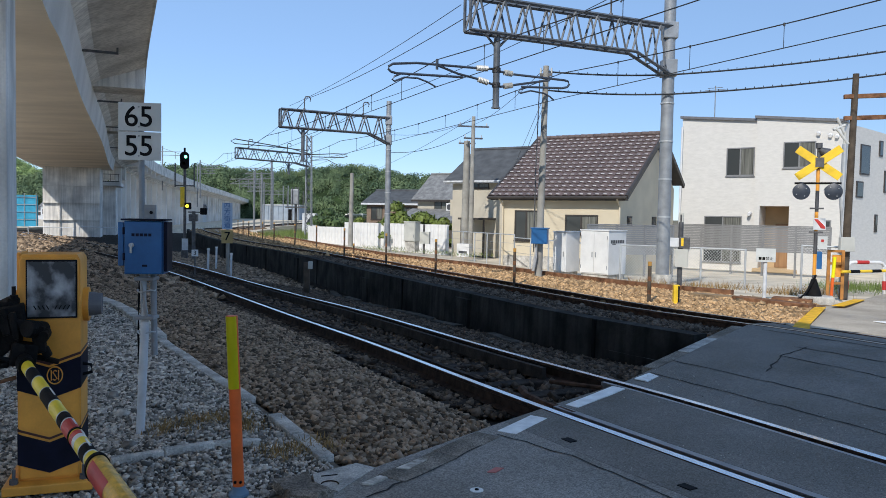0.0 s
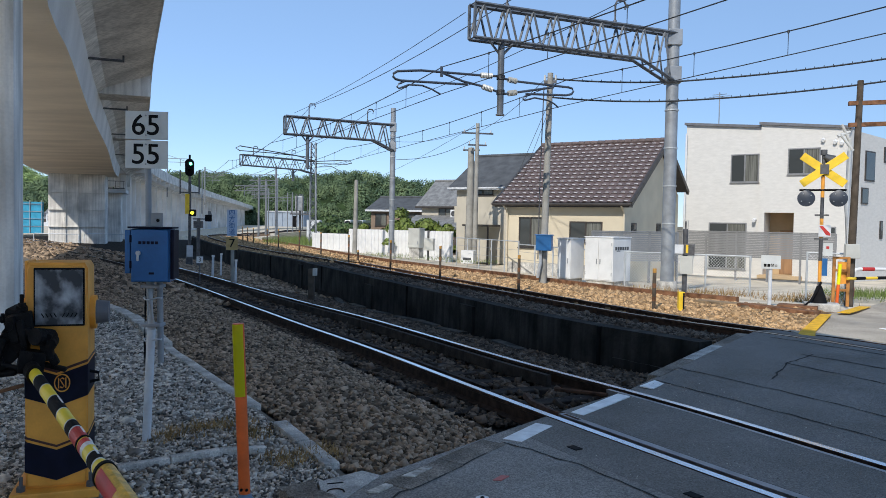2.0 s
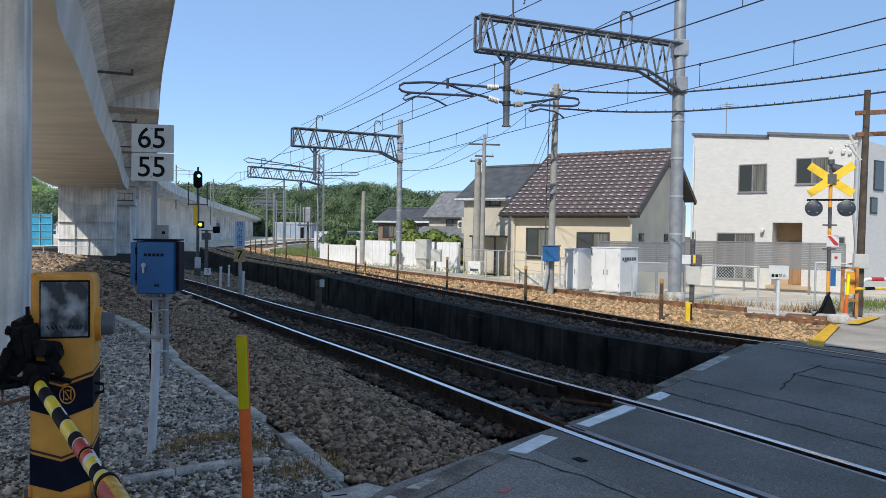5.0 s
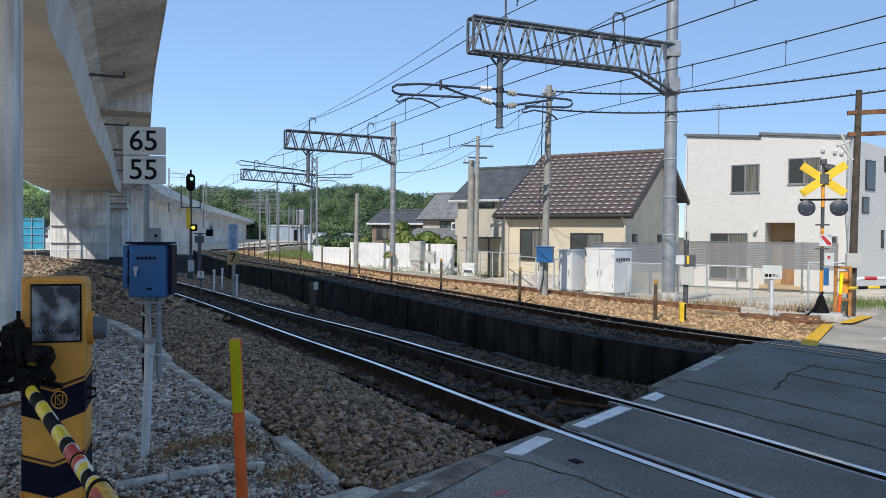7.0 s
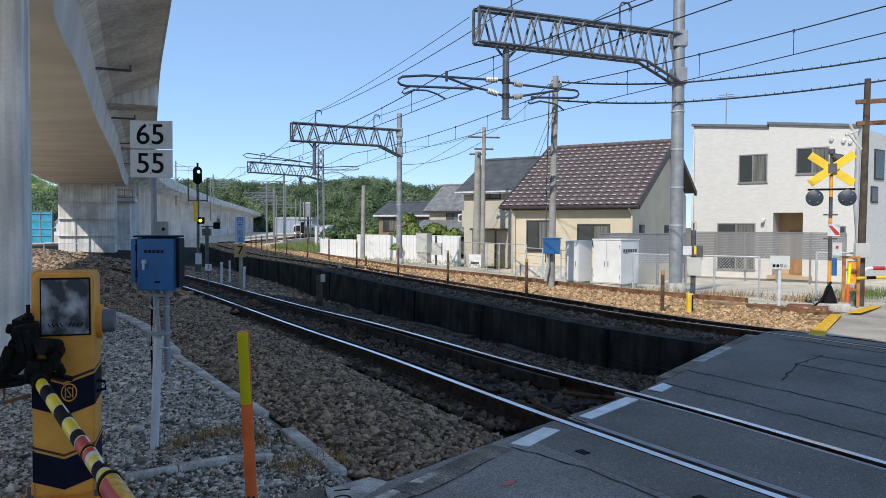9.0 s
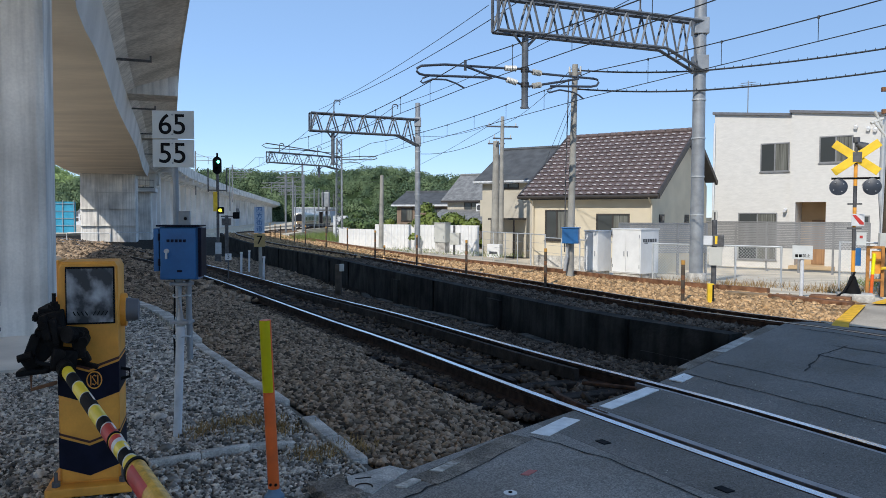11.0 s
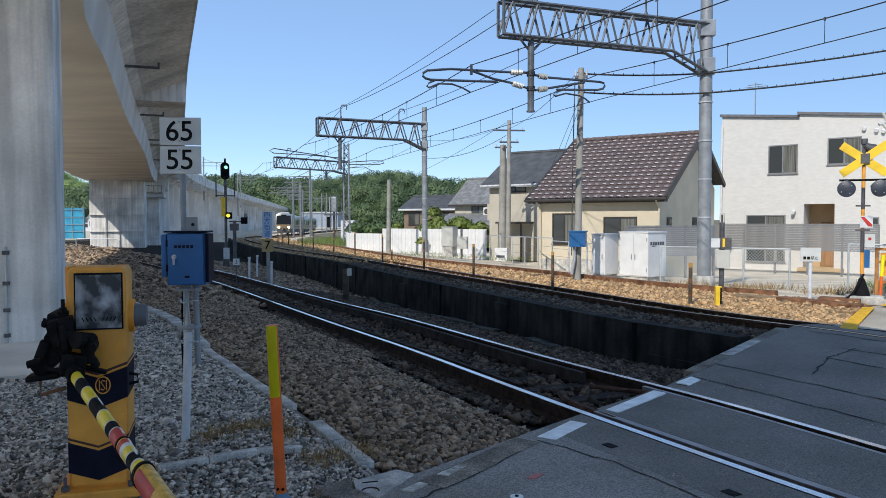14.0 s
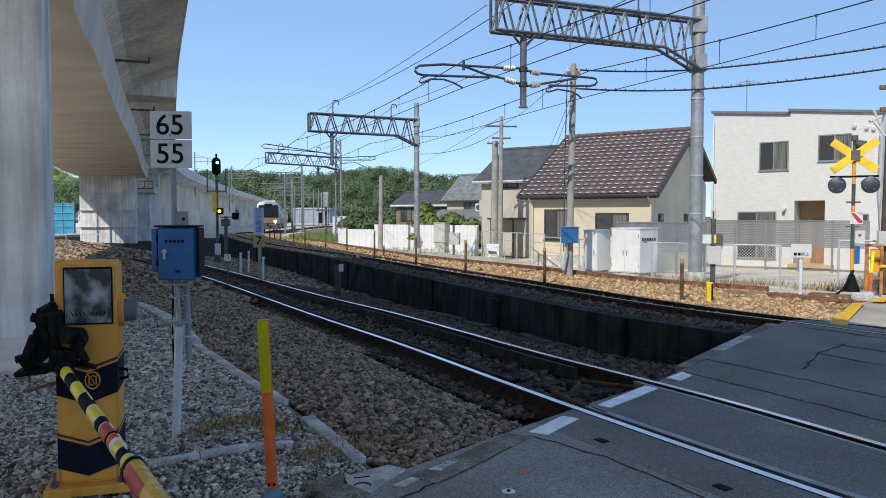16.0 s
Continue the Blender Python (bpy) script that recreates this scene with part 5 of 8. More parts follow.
# pale aggregate showing in the worn asphalt
rng1 = np.random.default_rng(33)
pts = np.c_[rng1.uniform(-1.5, 5.0, 26000), rng1.uniform(1.5, 8.2, 26000), np.full(26000, 0.0)]
q = (pts[:, 0] - EDGE_P.x) * EDGE_D.y - (pts[:, 1] - EDGE_P.y) * EDGE_D.x
ax = np.interp(pts[:, 1], *np.array([(y, RAIL_A.at(y).x) for y in np.linspace(1, 9, 60)]).T)
bx = np.interp(pts[:, 1], *np.array([(y, RAIL_B.at(y).x) for y in np.linspace(1, 9, 60)]).T)
keep = (q > 0.05) & (pts[:, 0] < bx + 0.9) & (np.abs(pts[:, 0] - ax - 0.05) > 0.2) & (np.abs(pts[:, 0] - bx) > 0.22)
pts = pts[keep][:2600]
pts[:, 2] = np.maximum(0, (pts[:, 0] - np.interp(pts[:, 1], *np.array([(y, RAIL_B.at(y).x) for y in np.linspace(1, 9, 60)]).T)) * 0.05)
stones("asphalt_aggregate", pts, rng1.uniform(0.002, 0.0055, len(pts)), STONE_GREY, "pale stone chips in the worn asphalt", "asphalt")


# ---- catenary masts and wires ----
TIMBER = mat("weathered_timber", (0.26, 0.19, 0.12), 0.9, var=0.2, scale=5, fine=50, bump=0.3)
POLE_BROWN = mat("brown_pole", (0.1, 0.08, 0.062), 0.85, var=0.2, scale=5, fine=50, bump=0.2)
ARM_STEEL = mat("blue_grey_arm_steel", (0.07, 0.085, 0.11), 0.5, metal=0.4, var=0.15, bump=0.05)
INSUL = mat("porcelain", (0.55, 0.55, 0.52), 0.35, var=0.05, bump=0)


def truss(bm, a, b, zt, zb, haunch_zb, half=0.14, n=11, haunch=0.2):
    """A lattice beam from the mast a to the free end b, deeper towards the mast."""
    a, b = Vector((*a, 0)), Vector((*b, 0))
    d = (b - a).normalized()
    s = Vector((d.y, -d.x, 0)) * half
    L = (b - a).length
    up = lambda t, z, sd: a + d * t + Vector((0, 0, z)) + s * sd
    hz = lambda t: zb if t > haunch * L else haunch_zb + (zb - haunch_zb) * t / (haunch * L)
    for sd in (-1, 1):
        rod(bm, up(0, zt, sd), up(L, zt, sd), 0.045, n=4)
        rod(bm, up(0, haunch_zb, sd), up(haunch * L, zb, sd), 0.045, n=4)
        rod(bm, up(haunch * L, zb, sd), up(L, zb, sd), 0.04, n=4)
        for i in range(n):
            t0, t1, t2 = L * (i + 0.3) / n, L * (i + 0.65) / n, L * (i + 1.0) / n
            rod(bm, up(t0, hz(t0), sd), up(t1, zt, sd), 0.03, n=4)
            rod(bm, up(t1, zt, sd), up(t2, hz(t2), sd), 0.03, n=4)
        rod(bm, up(L, zb, sd), up(L, zt, sd), 0.035, n=4)
    for i in range(n + 1):
        t = L * i / n
        rod(bm, up(t, zt, -1), up(t, zt, 1), 0.015, n=4)
        rod(bm, up(t, hz(t), -1), up(t, hz(t), 1), 0.015, n=4)


def catenary(base, z0, z1, end, zt, zb, hz, r=0.19, hang=0.868, hang_z=4.06, lattice=False, arms=True, lean=0.0, label="", k=1.0, n=9, groups="catenary masts", hooks=(0.32, 0.845)):
    t = thing("catenary_mast", (base[0], base[1], z0), label, "catenary mast", groups)
    inv = Matrix.Translation((-base[0], -base[1], -z0))
    a, b = Vector((*base, 0)), Vector((*end, 0))
    d = (b - a).normalized()
    L = (b - a).length

    def at(s, z, side=0.0):
        p = a + d * (s * L) + Vector((d.y, -d.x, 0)) * side
        return inv @ Vector((p.x, p.y, z))
    if lattice:
        for sx, sy in ((-1, -1), (1, -1), (1, 1), (-1, 1)):
            bm = bmesh.new()
            rod(bm, (sx * 0.22, sy * 0.22, 0), (sx * 0.16, sy * 0.16, z1 - z0), 0.035, n=4)
            part("leg", bm, GALV, t, "steel angle leg")
        bm = bmesh.new()
        h = z1 - z0
        nb = 13
        cs = [(-1, -1), (1, -1), (1, 1), (-1, 1)]
        for i in range(nb):
            for j in range(4):
                p, q = cs[j], cs[(j + 1) % 4]
                f0, f1 = 0.22 - 0.06 * i / nb, 0.22 - 0.06 * (i + 1) / nb
                rod(bm, (p[0] * f0, p[1] * f0, h * i / nb), (q[0] * f1, q[1] * f1, h * (i + 1) / nb), 0.016, n=4)
                rod(bm, (q[0] * f0, q[1] * f0, h * i / nb), (p[0] * f1, p[1] * f1, h * (i + 1) / nb), 0.016, n=4)
        part("bracing", bm, TRUSS_STEEL, t, "steel lattice bracing")
    else:
        bm = bmesh.new()
        rod(bm, (0, 0, 0), (lean, 0, z1 - z0), r * 1.05, r * 0.9, n=24)
        part("pole", bm, GALV, t, "grey galvanised steel tube", smooth=True)
        for i in range(5):
            bm = bmesh.new()
            z = 1.6 + i * 0.95
            rod(bm, (lean * z / 8, 0, z), (lean * z / 8, 0, z + 0.035), r * 1.08, n=24)
            part("pole_band", bm, GALV_LIGHT, t, "steel strap")
        bm = bmesh.new()
        rod(bm, (0, 0, -0.12), (0, 0, 0.16), r * 1.7, r * 1.5, n=16)
        part("footing", bm, KERB, t, "concrete footing")
        for i in range(2):
            bm = bmesh.new()
            z = 0.16 + 0.05 * i
            box(bm, (-r - 0.02, -r - 0.02, zt - z0 - 0.3 - i * (zt - hz - 0.28)), (r + 0.02, r + 0.02, zt - z0 + 0.1 - i * (zt - hz - 0.3)), bevel=0.02)
            part("clamp_plate", bm, GALV, t, "steel gusset clamp")
    bm = bmesh.new()
    truss(bm, base, end, zt, zb, hz, n=n)
    for v in bm.verts:
        v.co = inv @ v.co
    part("truss_beam", bm, TRUSS_STEEL, t, "steel lattice beam")
    # dropper post and cantilever arms
    bm = bmesh.new()
    p = at(hang, zb)
    rod(bm, p, at(hang, hang_z), 0.075 * k, n=14)
    rod(bm, at(hang, hang_z), at(hang, hang_z - 0.03), 0.1 * k, n=14)
    for sd in (-1, 1):
        rod(bm, at(hang + sd * 0.055, zb), at(hang, zb - 0.32), 0.03, n=4)
    part("drop_post", bm, TRUSS_STEEL, t, "steel drop post")
    if arms:
        def run(pts):
            return [at(hang, z) + d * u for u, z in pts]
        long_arm = ([(0.1, 4.9), (0.55, 4.88), (1.46, 4.86), (1.94, 4.85), (2.48, 4.78), (2.57, 4.72), (2.58, 4.66), (2.52, 4.61), (2.4, 4.59), (0.83, 4.65)],
                    [(0.1, 4.56), (0.5, 4.65), (0.94, 4.71), (1.46, 4.85)], [(2.27, 4.6), (2.44, 4.52), (2.49, 4.45), (2.44, 4.42), (2.22, 4.52), (1.91, 4.53), (1.68, 4.47), (1.48, 4.38)])
        short_arm = ([(-0.1, 4.86), (-0.45, 4.83), (-1.82, 4.82), (-1.92, 4.8), (-1.95, 4.74), (-1.9, 4.67), (-1.75, 4.63), (-0.66, 4.57)],
                     [(-0.1, 4.52), (-0.45, 4.59), (-1.38, 4.78)], [(-0.84, 4.58), (-0.63, 4.51), (-0.58, 4.45), (-0.63, 4.42), (-0.9, 4.5), (-1.26, 4.47), (-1.42, 4.41), (-1.54, 4.33)])
        for sg, (tube, strut, steady) in ((1, long_arm), (-1, short_arm)):
            bm = bmesh.new()
            pipe(bm, run(tube), 0.027, 8)
            pipe(bm, run(strut), 0.027, 8)
            pipe(bm, run(steady), 0.02, 8)
            u = 1.46 if sg > 0 else -1.38
            rod(bm, at(hang, 4.76) + d * u, at(hang, 4.98 if sg > 0 else 4.86) + d * u, 0.035, n=6)
            part("cantilever_arm", bm, ARM_STEEL, t, "curved steel cantilever arm", smooth=True)
            for a0, a1 in ((tube[0], tube[1]), (strut[0], strut[1])):
                bm = bmesh.new()
                for i in range(7):
                    q0, q1 = [at(hang, a0[1] + (a1[1] - a0[1]) * f) + d * (a0[0] + (a1[0] - a0[0]) * f) for f in (0.3 + i * 0.09, 0.36 + i * 0.09)]
                    rod(bm, q0, q1, 0.068, 0.05, n=12)
                part("insulator", bm, INSUL, t, "pale ribbed porcelain insulator")
            for z in (4.88, 4.55):
                P_bm = bmesh.new()
                rod(P_bm, at(hang, z - 0.05), at(hang, z + 0.05), 0.095, n=12)
                part("post_clamp", P_bm, STEEL_DARK, t, "dark steel clamp")
    for f in hooks:
        bm = bmesh.new()
        rod(bm, at(f, zt), at(f, zt + 0.12), 0.06, 0.04, n=8)
        pipe(bm, [at(f, zt), at(f, zt + 0.5), at(f - 0.01, zt + 0.6), at(f - 0.045, zt + 0.61), at(f - 0.055, zt + 0.52), at(f - 0.05, zt + 0.42)], 0.026, 8)
        part("feeder_hook", bm, STEEL_DARK, t, "bent steel feeder hook")
    return t


catenary((5.58, 19.2), 0.05, 7.9, (0.45, 16.84), 6.42, 5.67, 5.2, r=0.158, n=9, label="grey steel tube catenary mast with lattice beam beside the fence")
catenary((-2.52, 34.0), 0.02, 6.65, (-6.85, 31.6), 5.9, 5.16, 4.75, r=0.125, n=7, hang_z=3.8, hooks=(0.25, 0.79), label="grey steel tube catenary mast before the white fence", arms=False, hang=0.8)
catenary((-9.27, 52.0), -0.3, 6.9, (-12.95, 47.3), 5.6, 4.95, 4.75, lattice=True, n=6, hang_z=4.2, hang=0.3, arms=False, label="lattice steel catenary mast beyond the curve")
# long paired arm on the lattice mast
t = thing("cantilever_bracket", (-9.27, 51.7, 5.0), "long paired steel cantilever bracket on the lattice mast", "catenary bracket")
bm = bmesh.new()
pipe(bm, [(-4.1, -3.2, 0.95), (-4.35, -3.3, 1.1), (-4.1, -3.2, 1.25), (-1.0, -0.8, 0.9), (0.2, 0.2, 0.6), (1.6, 1.0, 0.75), (2.4, 1.2, 0.75), (2.5, 1.2, 0.6), (2.2, 1.0, 0.5), (0.2, 0.2, 0.45)], 0.035, 6)
pipe(bm, [(-4.1, -3.2, 0.95), (-2.4, -1.8, 0.95), (0, 0, 0.85)], 0.03, 6)
pipe(bm, [(0.2, 0.1, 0.2), (1.2, 0.6, 0.3), (1.7, 0.8, 0.05)], 0.025, 6)
part("arm", bm, STEEL_DARK, t, "dark steel tube arms")


def wire(name, pts, r, label, sag=0.0, category="overhead wire", material=None, n=5):
    bm = bmesh.new()
    out = []
    for a, b in zip(pts, pts[1:]):
        a, b = Vector(a), Vector(b)
        for i in range(10):
            u = i / 10
            out.append(a.lerp(b, u) + Vector((0, 0, -4 * sag * u * (1 - u))))
    out.append(Vector(pts[-1]))
    pipe(bm, out, r, n)
    return tagged(part(name, bm, material or WIRE), label, category)


L1, L2, L3 = Vector((-0.17, 16.55, 0)), Vector((-7.35, 31.3, 0)), Vector((-13.6, 46.9, 0))
R1, R2, R3 = Vector((2.7, 17.9, 0)), Vector((-4.5, 32.9, 0)), Vector((-10.9, 49.9, 0))
Zv = lambda z: Vector((0, 0, z))
for p1, p2, p3, nm in ((L1, L2, L3, "left"), (R1, R2, R3, "right")):
    ext, ext2 = p1 + (p1 - p2) * 1.0, p1 + (p1 - p2) * 2.2
    far1, far2 = p3 + Vector((-7.5, 17, 0)), p3 + Vector((-12, 36, 0))
    msg = wire("messenger_wire", [ext2 + Zv(4.9), ext + Zv(4.95), p1 + Zv(4.98), p2 + Zv(4.75), p3 + Zv(5.2), far1 + Zv(4.9), far2 + Zv(4.6)], 0.011, "dark messenger wire of the overhead line", 0.22)
    con = wire("contact_wire", [ext2 + Zv(4.3), ext + Zv(4.35), p1 + Zv(4.4), p2 + Zv(4.15), p3 + Zv(4.6), far1 + Zv(4.2), far2 + Zv(3.9)], 0.009, "dark contact wire over the far track")
    for a, b, za, zb2 in ((ext, p1, 4.35, 4.4), (p1, p2, 4.4, 4.15), (p2, p3, 4.15, 4.6)):
        for i in range(1, 8):
            u = i / 8
            q = a.lerp(b, u)
            zc = za + (zb2 - za) * u
            zm = {4.35: 4.95, 4.4: 4.98, 4.15: 4.75}[za] * (1 - u) + {4.4: 4.98, 4.15: 4.75, 4.6: 5.2}[zb2] * u - 0.88 * u * (1 - u)
            bm = bmesh.new()
            rod(bm, q + Zv(zc), q + Zv(zm), 0.006, n=4)
            rod(bm, q + Zv(zm - 0.03), q + Zv(zm + 0.02), 0.018, n=6)
            part("dropper", bm, WIRE, msg)
F1, F2 = Vector((1.3, 17.23, 6.62)), Vector((-5.85, 32.15, 6.42))
wire("feeder_wire", [F1 + (F1 - F2) * 1.4, F1, F2, Vector((-12.2, 48.3, 5.9)), Vector((-20, 66, 5.5))], 0.011, "thin feeder wire above the lattice beams", 0.2)
F3, F4 = Vector((4.05, 18.5, 6.98)), Vector((-3.5, 33.45, 6.42))
wire("feeder_wire", [F3 + (F3 - F4) * 1.4, F3, F4, Vector((-10.5, 50.4, 5.9)), Vector((-18, 68, 5.5))], 0.011, "thin feeder wire above the lattice beams", 0.2)
wire("feeder_wire", [(0.3, 16.8, 6.22), (-6.5, 31.75, 6.05)], 0.008, "thin earth wire between the masts", 0.15)
for z0, z1, z2 in ((5.32, 5.2, 6.0), (4.85, 4.72, 5.45)):
    c = wire("signal_cable", [(2.52, 19.5, z0), (5.58, 19.0, z1)], 0.022, "thick black cable hung between the poles", 0.05, "cable")
    c2 = wire("signal_cable", [(5.58, 19.0, z1), (12.5, 17.6, z2)], 0.022, "thick black cable hung between the poles", 0.12, "cable")
    for i in range(34):
        u = (i + 0.5) / 34
        q = Vector((5.58, 19.0, z1)).lerp(Vector((12.5, 17.6, z2)), u) + Zv(-0.48 * u * (1 - u))
        bm = bmesh.new()
        rod(bm, q + Zv(-0.02), q + Zv(0.055), 0.009, n=4)
        part("cable_hanger", bm, WIRE, c2)
    for i in range(13):
        u = (i + 0.5) / 13
        q = Vector((2.52, 19.5, z0)).lerp(Vector((5.58, 19.0, z1)), u) + Zv(-0.2 * u * (1 - u))
        bm = bmesh.new()
        rod(bm, q + Zv(-0.02), q + Zv(0.055), 0.009, n=4)
        part("cable_hanger", bm, WIRE, c)
# thin lines from the houses' poles
wire("power_line", [(1.2, 36, 6.1), (-2.5, 34.2, 5.2), (-12, 60, 5)], 0.008, "thin power line between poles", 0.25)
wire("power_line", [(1.3, 36, 5.9), (2.5, 19.7, 5.4)], 0.008, "thin power line between poles", 0.2)
wire("power_line", [(1.2, 36, 5.6), (-2.4, 34.2, 4.4)], 0.012, "service line with insulators", 0.3)
wire("power_line", [(-10, 70, 4.6), (1.2, 36, 6.2)], 0.01, "thin power line between poles", 0.5)
wire("guy_wire", [(2.52, 19.5, 4.7), (2.5, 28.0, 3.3)], 0.007, "thin steel guy wire")
wire("guy_wire", [(2.52, 19.5, 4.5), (2.75, 28.0, 3.3)], 0.007, "thin steel guy wire")


def concrete_pole(base, top, r, label, arms=(), name="utility_pole", material=POLECONC):
    t = thing(name, base, label, "utility pole")
    d = Vector(top) - Vector(base)
    bm = bmesh.new()
    rod(bm, (0, 0, -0.1), d, r, r * 0.72, n=18)
    part("pole", bm, material, t, smooth=True)
    for z, w, rz in arms:
        bm = bmesh.new()
        box(bm, (-w, -0.04, z), (w, 0.04, z + 0.07), pose(d.x, d.y, 0, 0, 0, rz))
        part("crossarm", bm, STEEL_DARK, t, "steel crossarm")
        for x in (-w * 0.85, 0, w * 0.85):
            bm = bmesh.new()
            q = pose(d.x, d.y, 0, 0, 0, rz) @ Vector((x, 0, z + 0.07))
            rod(bm, q, q + Zv(0.14), 0.03, 0.02, n=8)
            part("insulator", bm, INSUL, t)
    return t


pm = concrete_pole((2.47, 19.5, 0.1), (2.55, 19.5, 5.46), 0.1, "concrete pole carrying thick black signal cables", [(5.1, 0.16, -10)])
bm = bmesh.new()
pipe(bm, [(-0.14, -0.02, 0.6), (-0.13, -0.02, 2.6), (-0.08, -0.02, 5.0)], 0.014, 8)
part("conduit", bm, STEEL_DARK, pm, "dark conduit")
t = thing("control_box", (2.47, 19.3, 0.93), "small blue control box mounted on the concrete pole", "control box", rz=-18)
bm = bmesh.new()
box(bm, (-0.2, -0.15, 0), (0.2, 0.1, 0.38), bevel=0.01)
part("body", bm, BLUE, t)
bm = bmesh.new()
box(bm, (-0.225, -0.17, 0.38), (0.225, 0.12, 0.41), bevel=0.006)
part("rain_hood", bm, BLUE, t)
bm = bmesh.new()
pipe(bm, [(-0.1, 0, 0), (-0.1, 0, -0.35), (-0.16, 0, -0.7)], 0.04, 8)
part("conduit", bm, GALV_LIGHT, t)
concrete_pole((1.02, 36, 0.0), (1.05, 36, 5.15), 0.2, "thick weathered concrete pole beside the grey house", [(5.0, 0.4, 0)])
concrete_pole((1.28, 35.6, 0.0), (1.32, 35.6, 6.25), 0.12, "slim utility pole with crossarms and fittings", [(5.75, 0.75, 10), (5.2, 0.45, 10)])
concrete_pole((-4.9, 40, 0.0), (-4.86, 40, 3.75), 0.13, "plain concrete post behind the white fence")
rp = concrete_pole((8.5, 16, 0.05), (8.58, 16, 4.72), 0.085, "old wooden-looking railway pole beside the crossing", material=POLE_BROWN)
for z in (4.15, 3.7):
    bm = bmesh.new()
    box(bm, (0, -0.04, z), (2.2, 0.04, z + 0.09), pose(0, 0, 0, 0, -2, -8), bevel=0.008)
    part("crossarm", bm, RUST, rp, "rust-brown steel crossarm")
bm = bmesh.new()
for a, b in (((-0.3, 0, 3.55), (-0.05, -0.05, 3.2)), ((-0.35, 0, 3.5), (-0.1, 0, 3.6)), ((-0.28, 0, 3.75), (-0.08, 0, 3.35)), ((-0.12, 0, 3.1), (-0.12, -0.05, 3.45))):
    rod(bm, a, b, 0.03, n=8)
part("cable_terminal", bm, INSUL, rp, "grey cable terminals")
bm = bmesh.new()
pipe(bm, [(-0.12, -0.05, 3.2), (-0.14, -0.05, 2.0), (-0.13, -0.05, 0.9)], 0.05, 10)
part("conduit", bm, GALV_LIGHT, rp, "pale conduit")
bm = bmesh.new()
box(bm, (-0.2, -0.2, 0.95), (0.1, -0.1, 1.25), bevel=0.01)
part("meter_box", bm, GREYBOX, rp, "grey meter box")

# posts along the tracks
POST_Y = mat("yellow_post_tip", (0.5, 0.26, 0.05), 0.6, var=0.15, bump=0.1)
for (x, y), h in (((3.93, 14.34), 0.72), ((1.7, 17.91), 0.78), ((-0.2, 21.56), 0.85), ((-1.88, 25.06), 0.9), ((-3.56, 30.16), 0.35), ((-3.9, 29.9), 0.95), ((-5.99, 35.79), 0.95), ((-7.72, 39.41), 0.95),
                  ((-9.8, 43.85), 0.95), ((-11.4, 47.8), 0.9), ((-13.1, 51), 0.9), ((-14.6, 55.2), 0.9), ((-16, 59), 0.9)):
    t = thing("marker_post", (x, y, 0.0), "dark rusty post with a yellow top in the ballast", "marker post", "posts along the far track")
    bm = bmesh.new()
    rod(bm, (0, 0, -0.05), (0, 0, h), 0.035, n=10)
    part("post", bm, POLE_BROWN, t)
    bm = bmesh.new()
    rod(bm, (0, 0, h), (0, 0, h + 0.08), 0.037, n=10)
    part("tip", bm, POST_Y, t, "yellow tip")
    for z in (h * 0.25, h * 0.6):
        bm = bmesh.new()
        rod(bm, (0, 0, z), (0, 0, z + h * 0.12), 0.037, n=10)
        part("band", bm, RUST, t)
t = thing("marker_post", (4.4, 14.2, 0.02), "short thick yellow marker post with a black stripe", "marker post")
bm = bmesh.new()
box(bm, (-0.055, -0.05, -0.05), (0.055, 0.05, 0.36), bevel=0.01)
part("post", bm, YELLOW_BR, t)
bm = bmesh.new()
box(bm, (0.02, -0.054, 0.0), (0.05, -0.049, 0.34))
part("stripe", bm, BLACK, t)
# rusty cable trough at the edge of the ballast
bm = bmesh.new()
rows, y = [], 15.4
while y < 62:
    q, d = EDGE.at(y), EDGE.dirn(y)
    n = Vector((d.y, -d.x, 0))
    w = 0.07
    rows.append([q - n * w + Zv(-0.05), q - n * w + Zv(0.09), q + n * w + Zv(0.09), q + n * w + Zv(-0.05)])
    y += 0.8
loft(bm, rows, closed=True)
tagged(part("cable_trough", bm, RUST), "rusty brown cable trough along the ballast edge", "cable trough", kind="structure")
for i, (a, b, w, h) in enumerate((((5.1, 15.35), (5.75, 14.75), 0.12, 0.1), ((5.7, 14.65), (6.55, 13.35), 0.13, 0.12), ((5.75, 14.95), (6.35, 14.75), 0.2, 0.08), ((6.35, 14.5), (6.95, 14.15), 0.2, 0.13))):
    t = thing("timber_baulk", (a[0], a[1], 0.03), "rust-stained timber baulk lying by the crossing", "timber")
    d = Vector((b[0] - a[0], b[1] - a[1], 0))
    bm = bmesh.new()
    box(bm, (0, -w, 0), (d.length, w, h), pose(0, 0, 0, 0, 0, math.degrees(math.atan2(d.y, d.x))), bevel=0.012)
    part("beam", bm, RUST if i % 2 else TIMBER, t)


# ---- houses ----
TAN = mat("tan_render", (0.55, 0.4, 0.24), 0.9, var=0.05, scale=2, fine=50, bump=0.1)
BROWN_WALL = mat("brown_wall", (0.24, 0.18, 0.135), 0.9, var=0.1, scale=2, fine=30, bump=0.1)
PARAPET = mat("grey_parapet_metal", (0.16, 0.16, 0.17), 0.5, metal=0.3, var=0.1, bump=0.03)


def P(parent, name, lo, hi, m, label="", bevel=0.0, rot=None):
    bm = bmesh.new()
    box(bm, lo, hi, rot, bevel)
    return part(name, bm, m, parent, label)


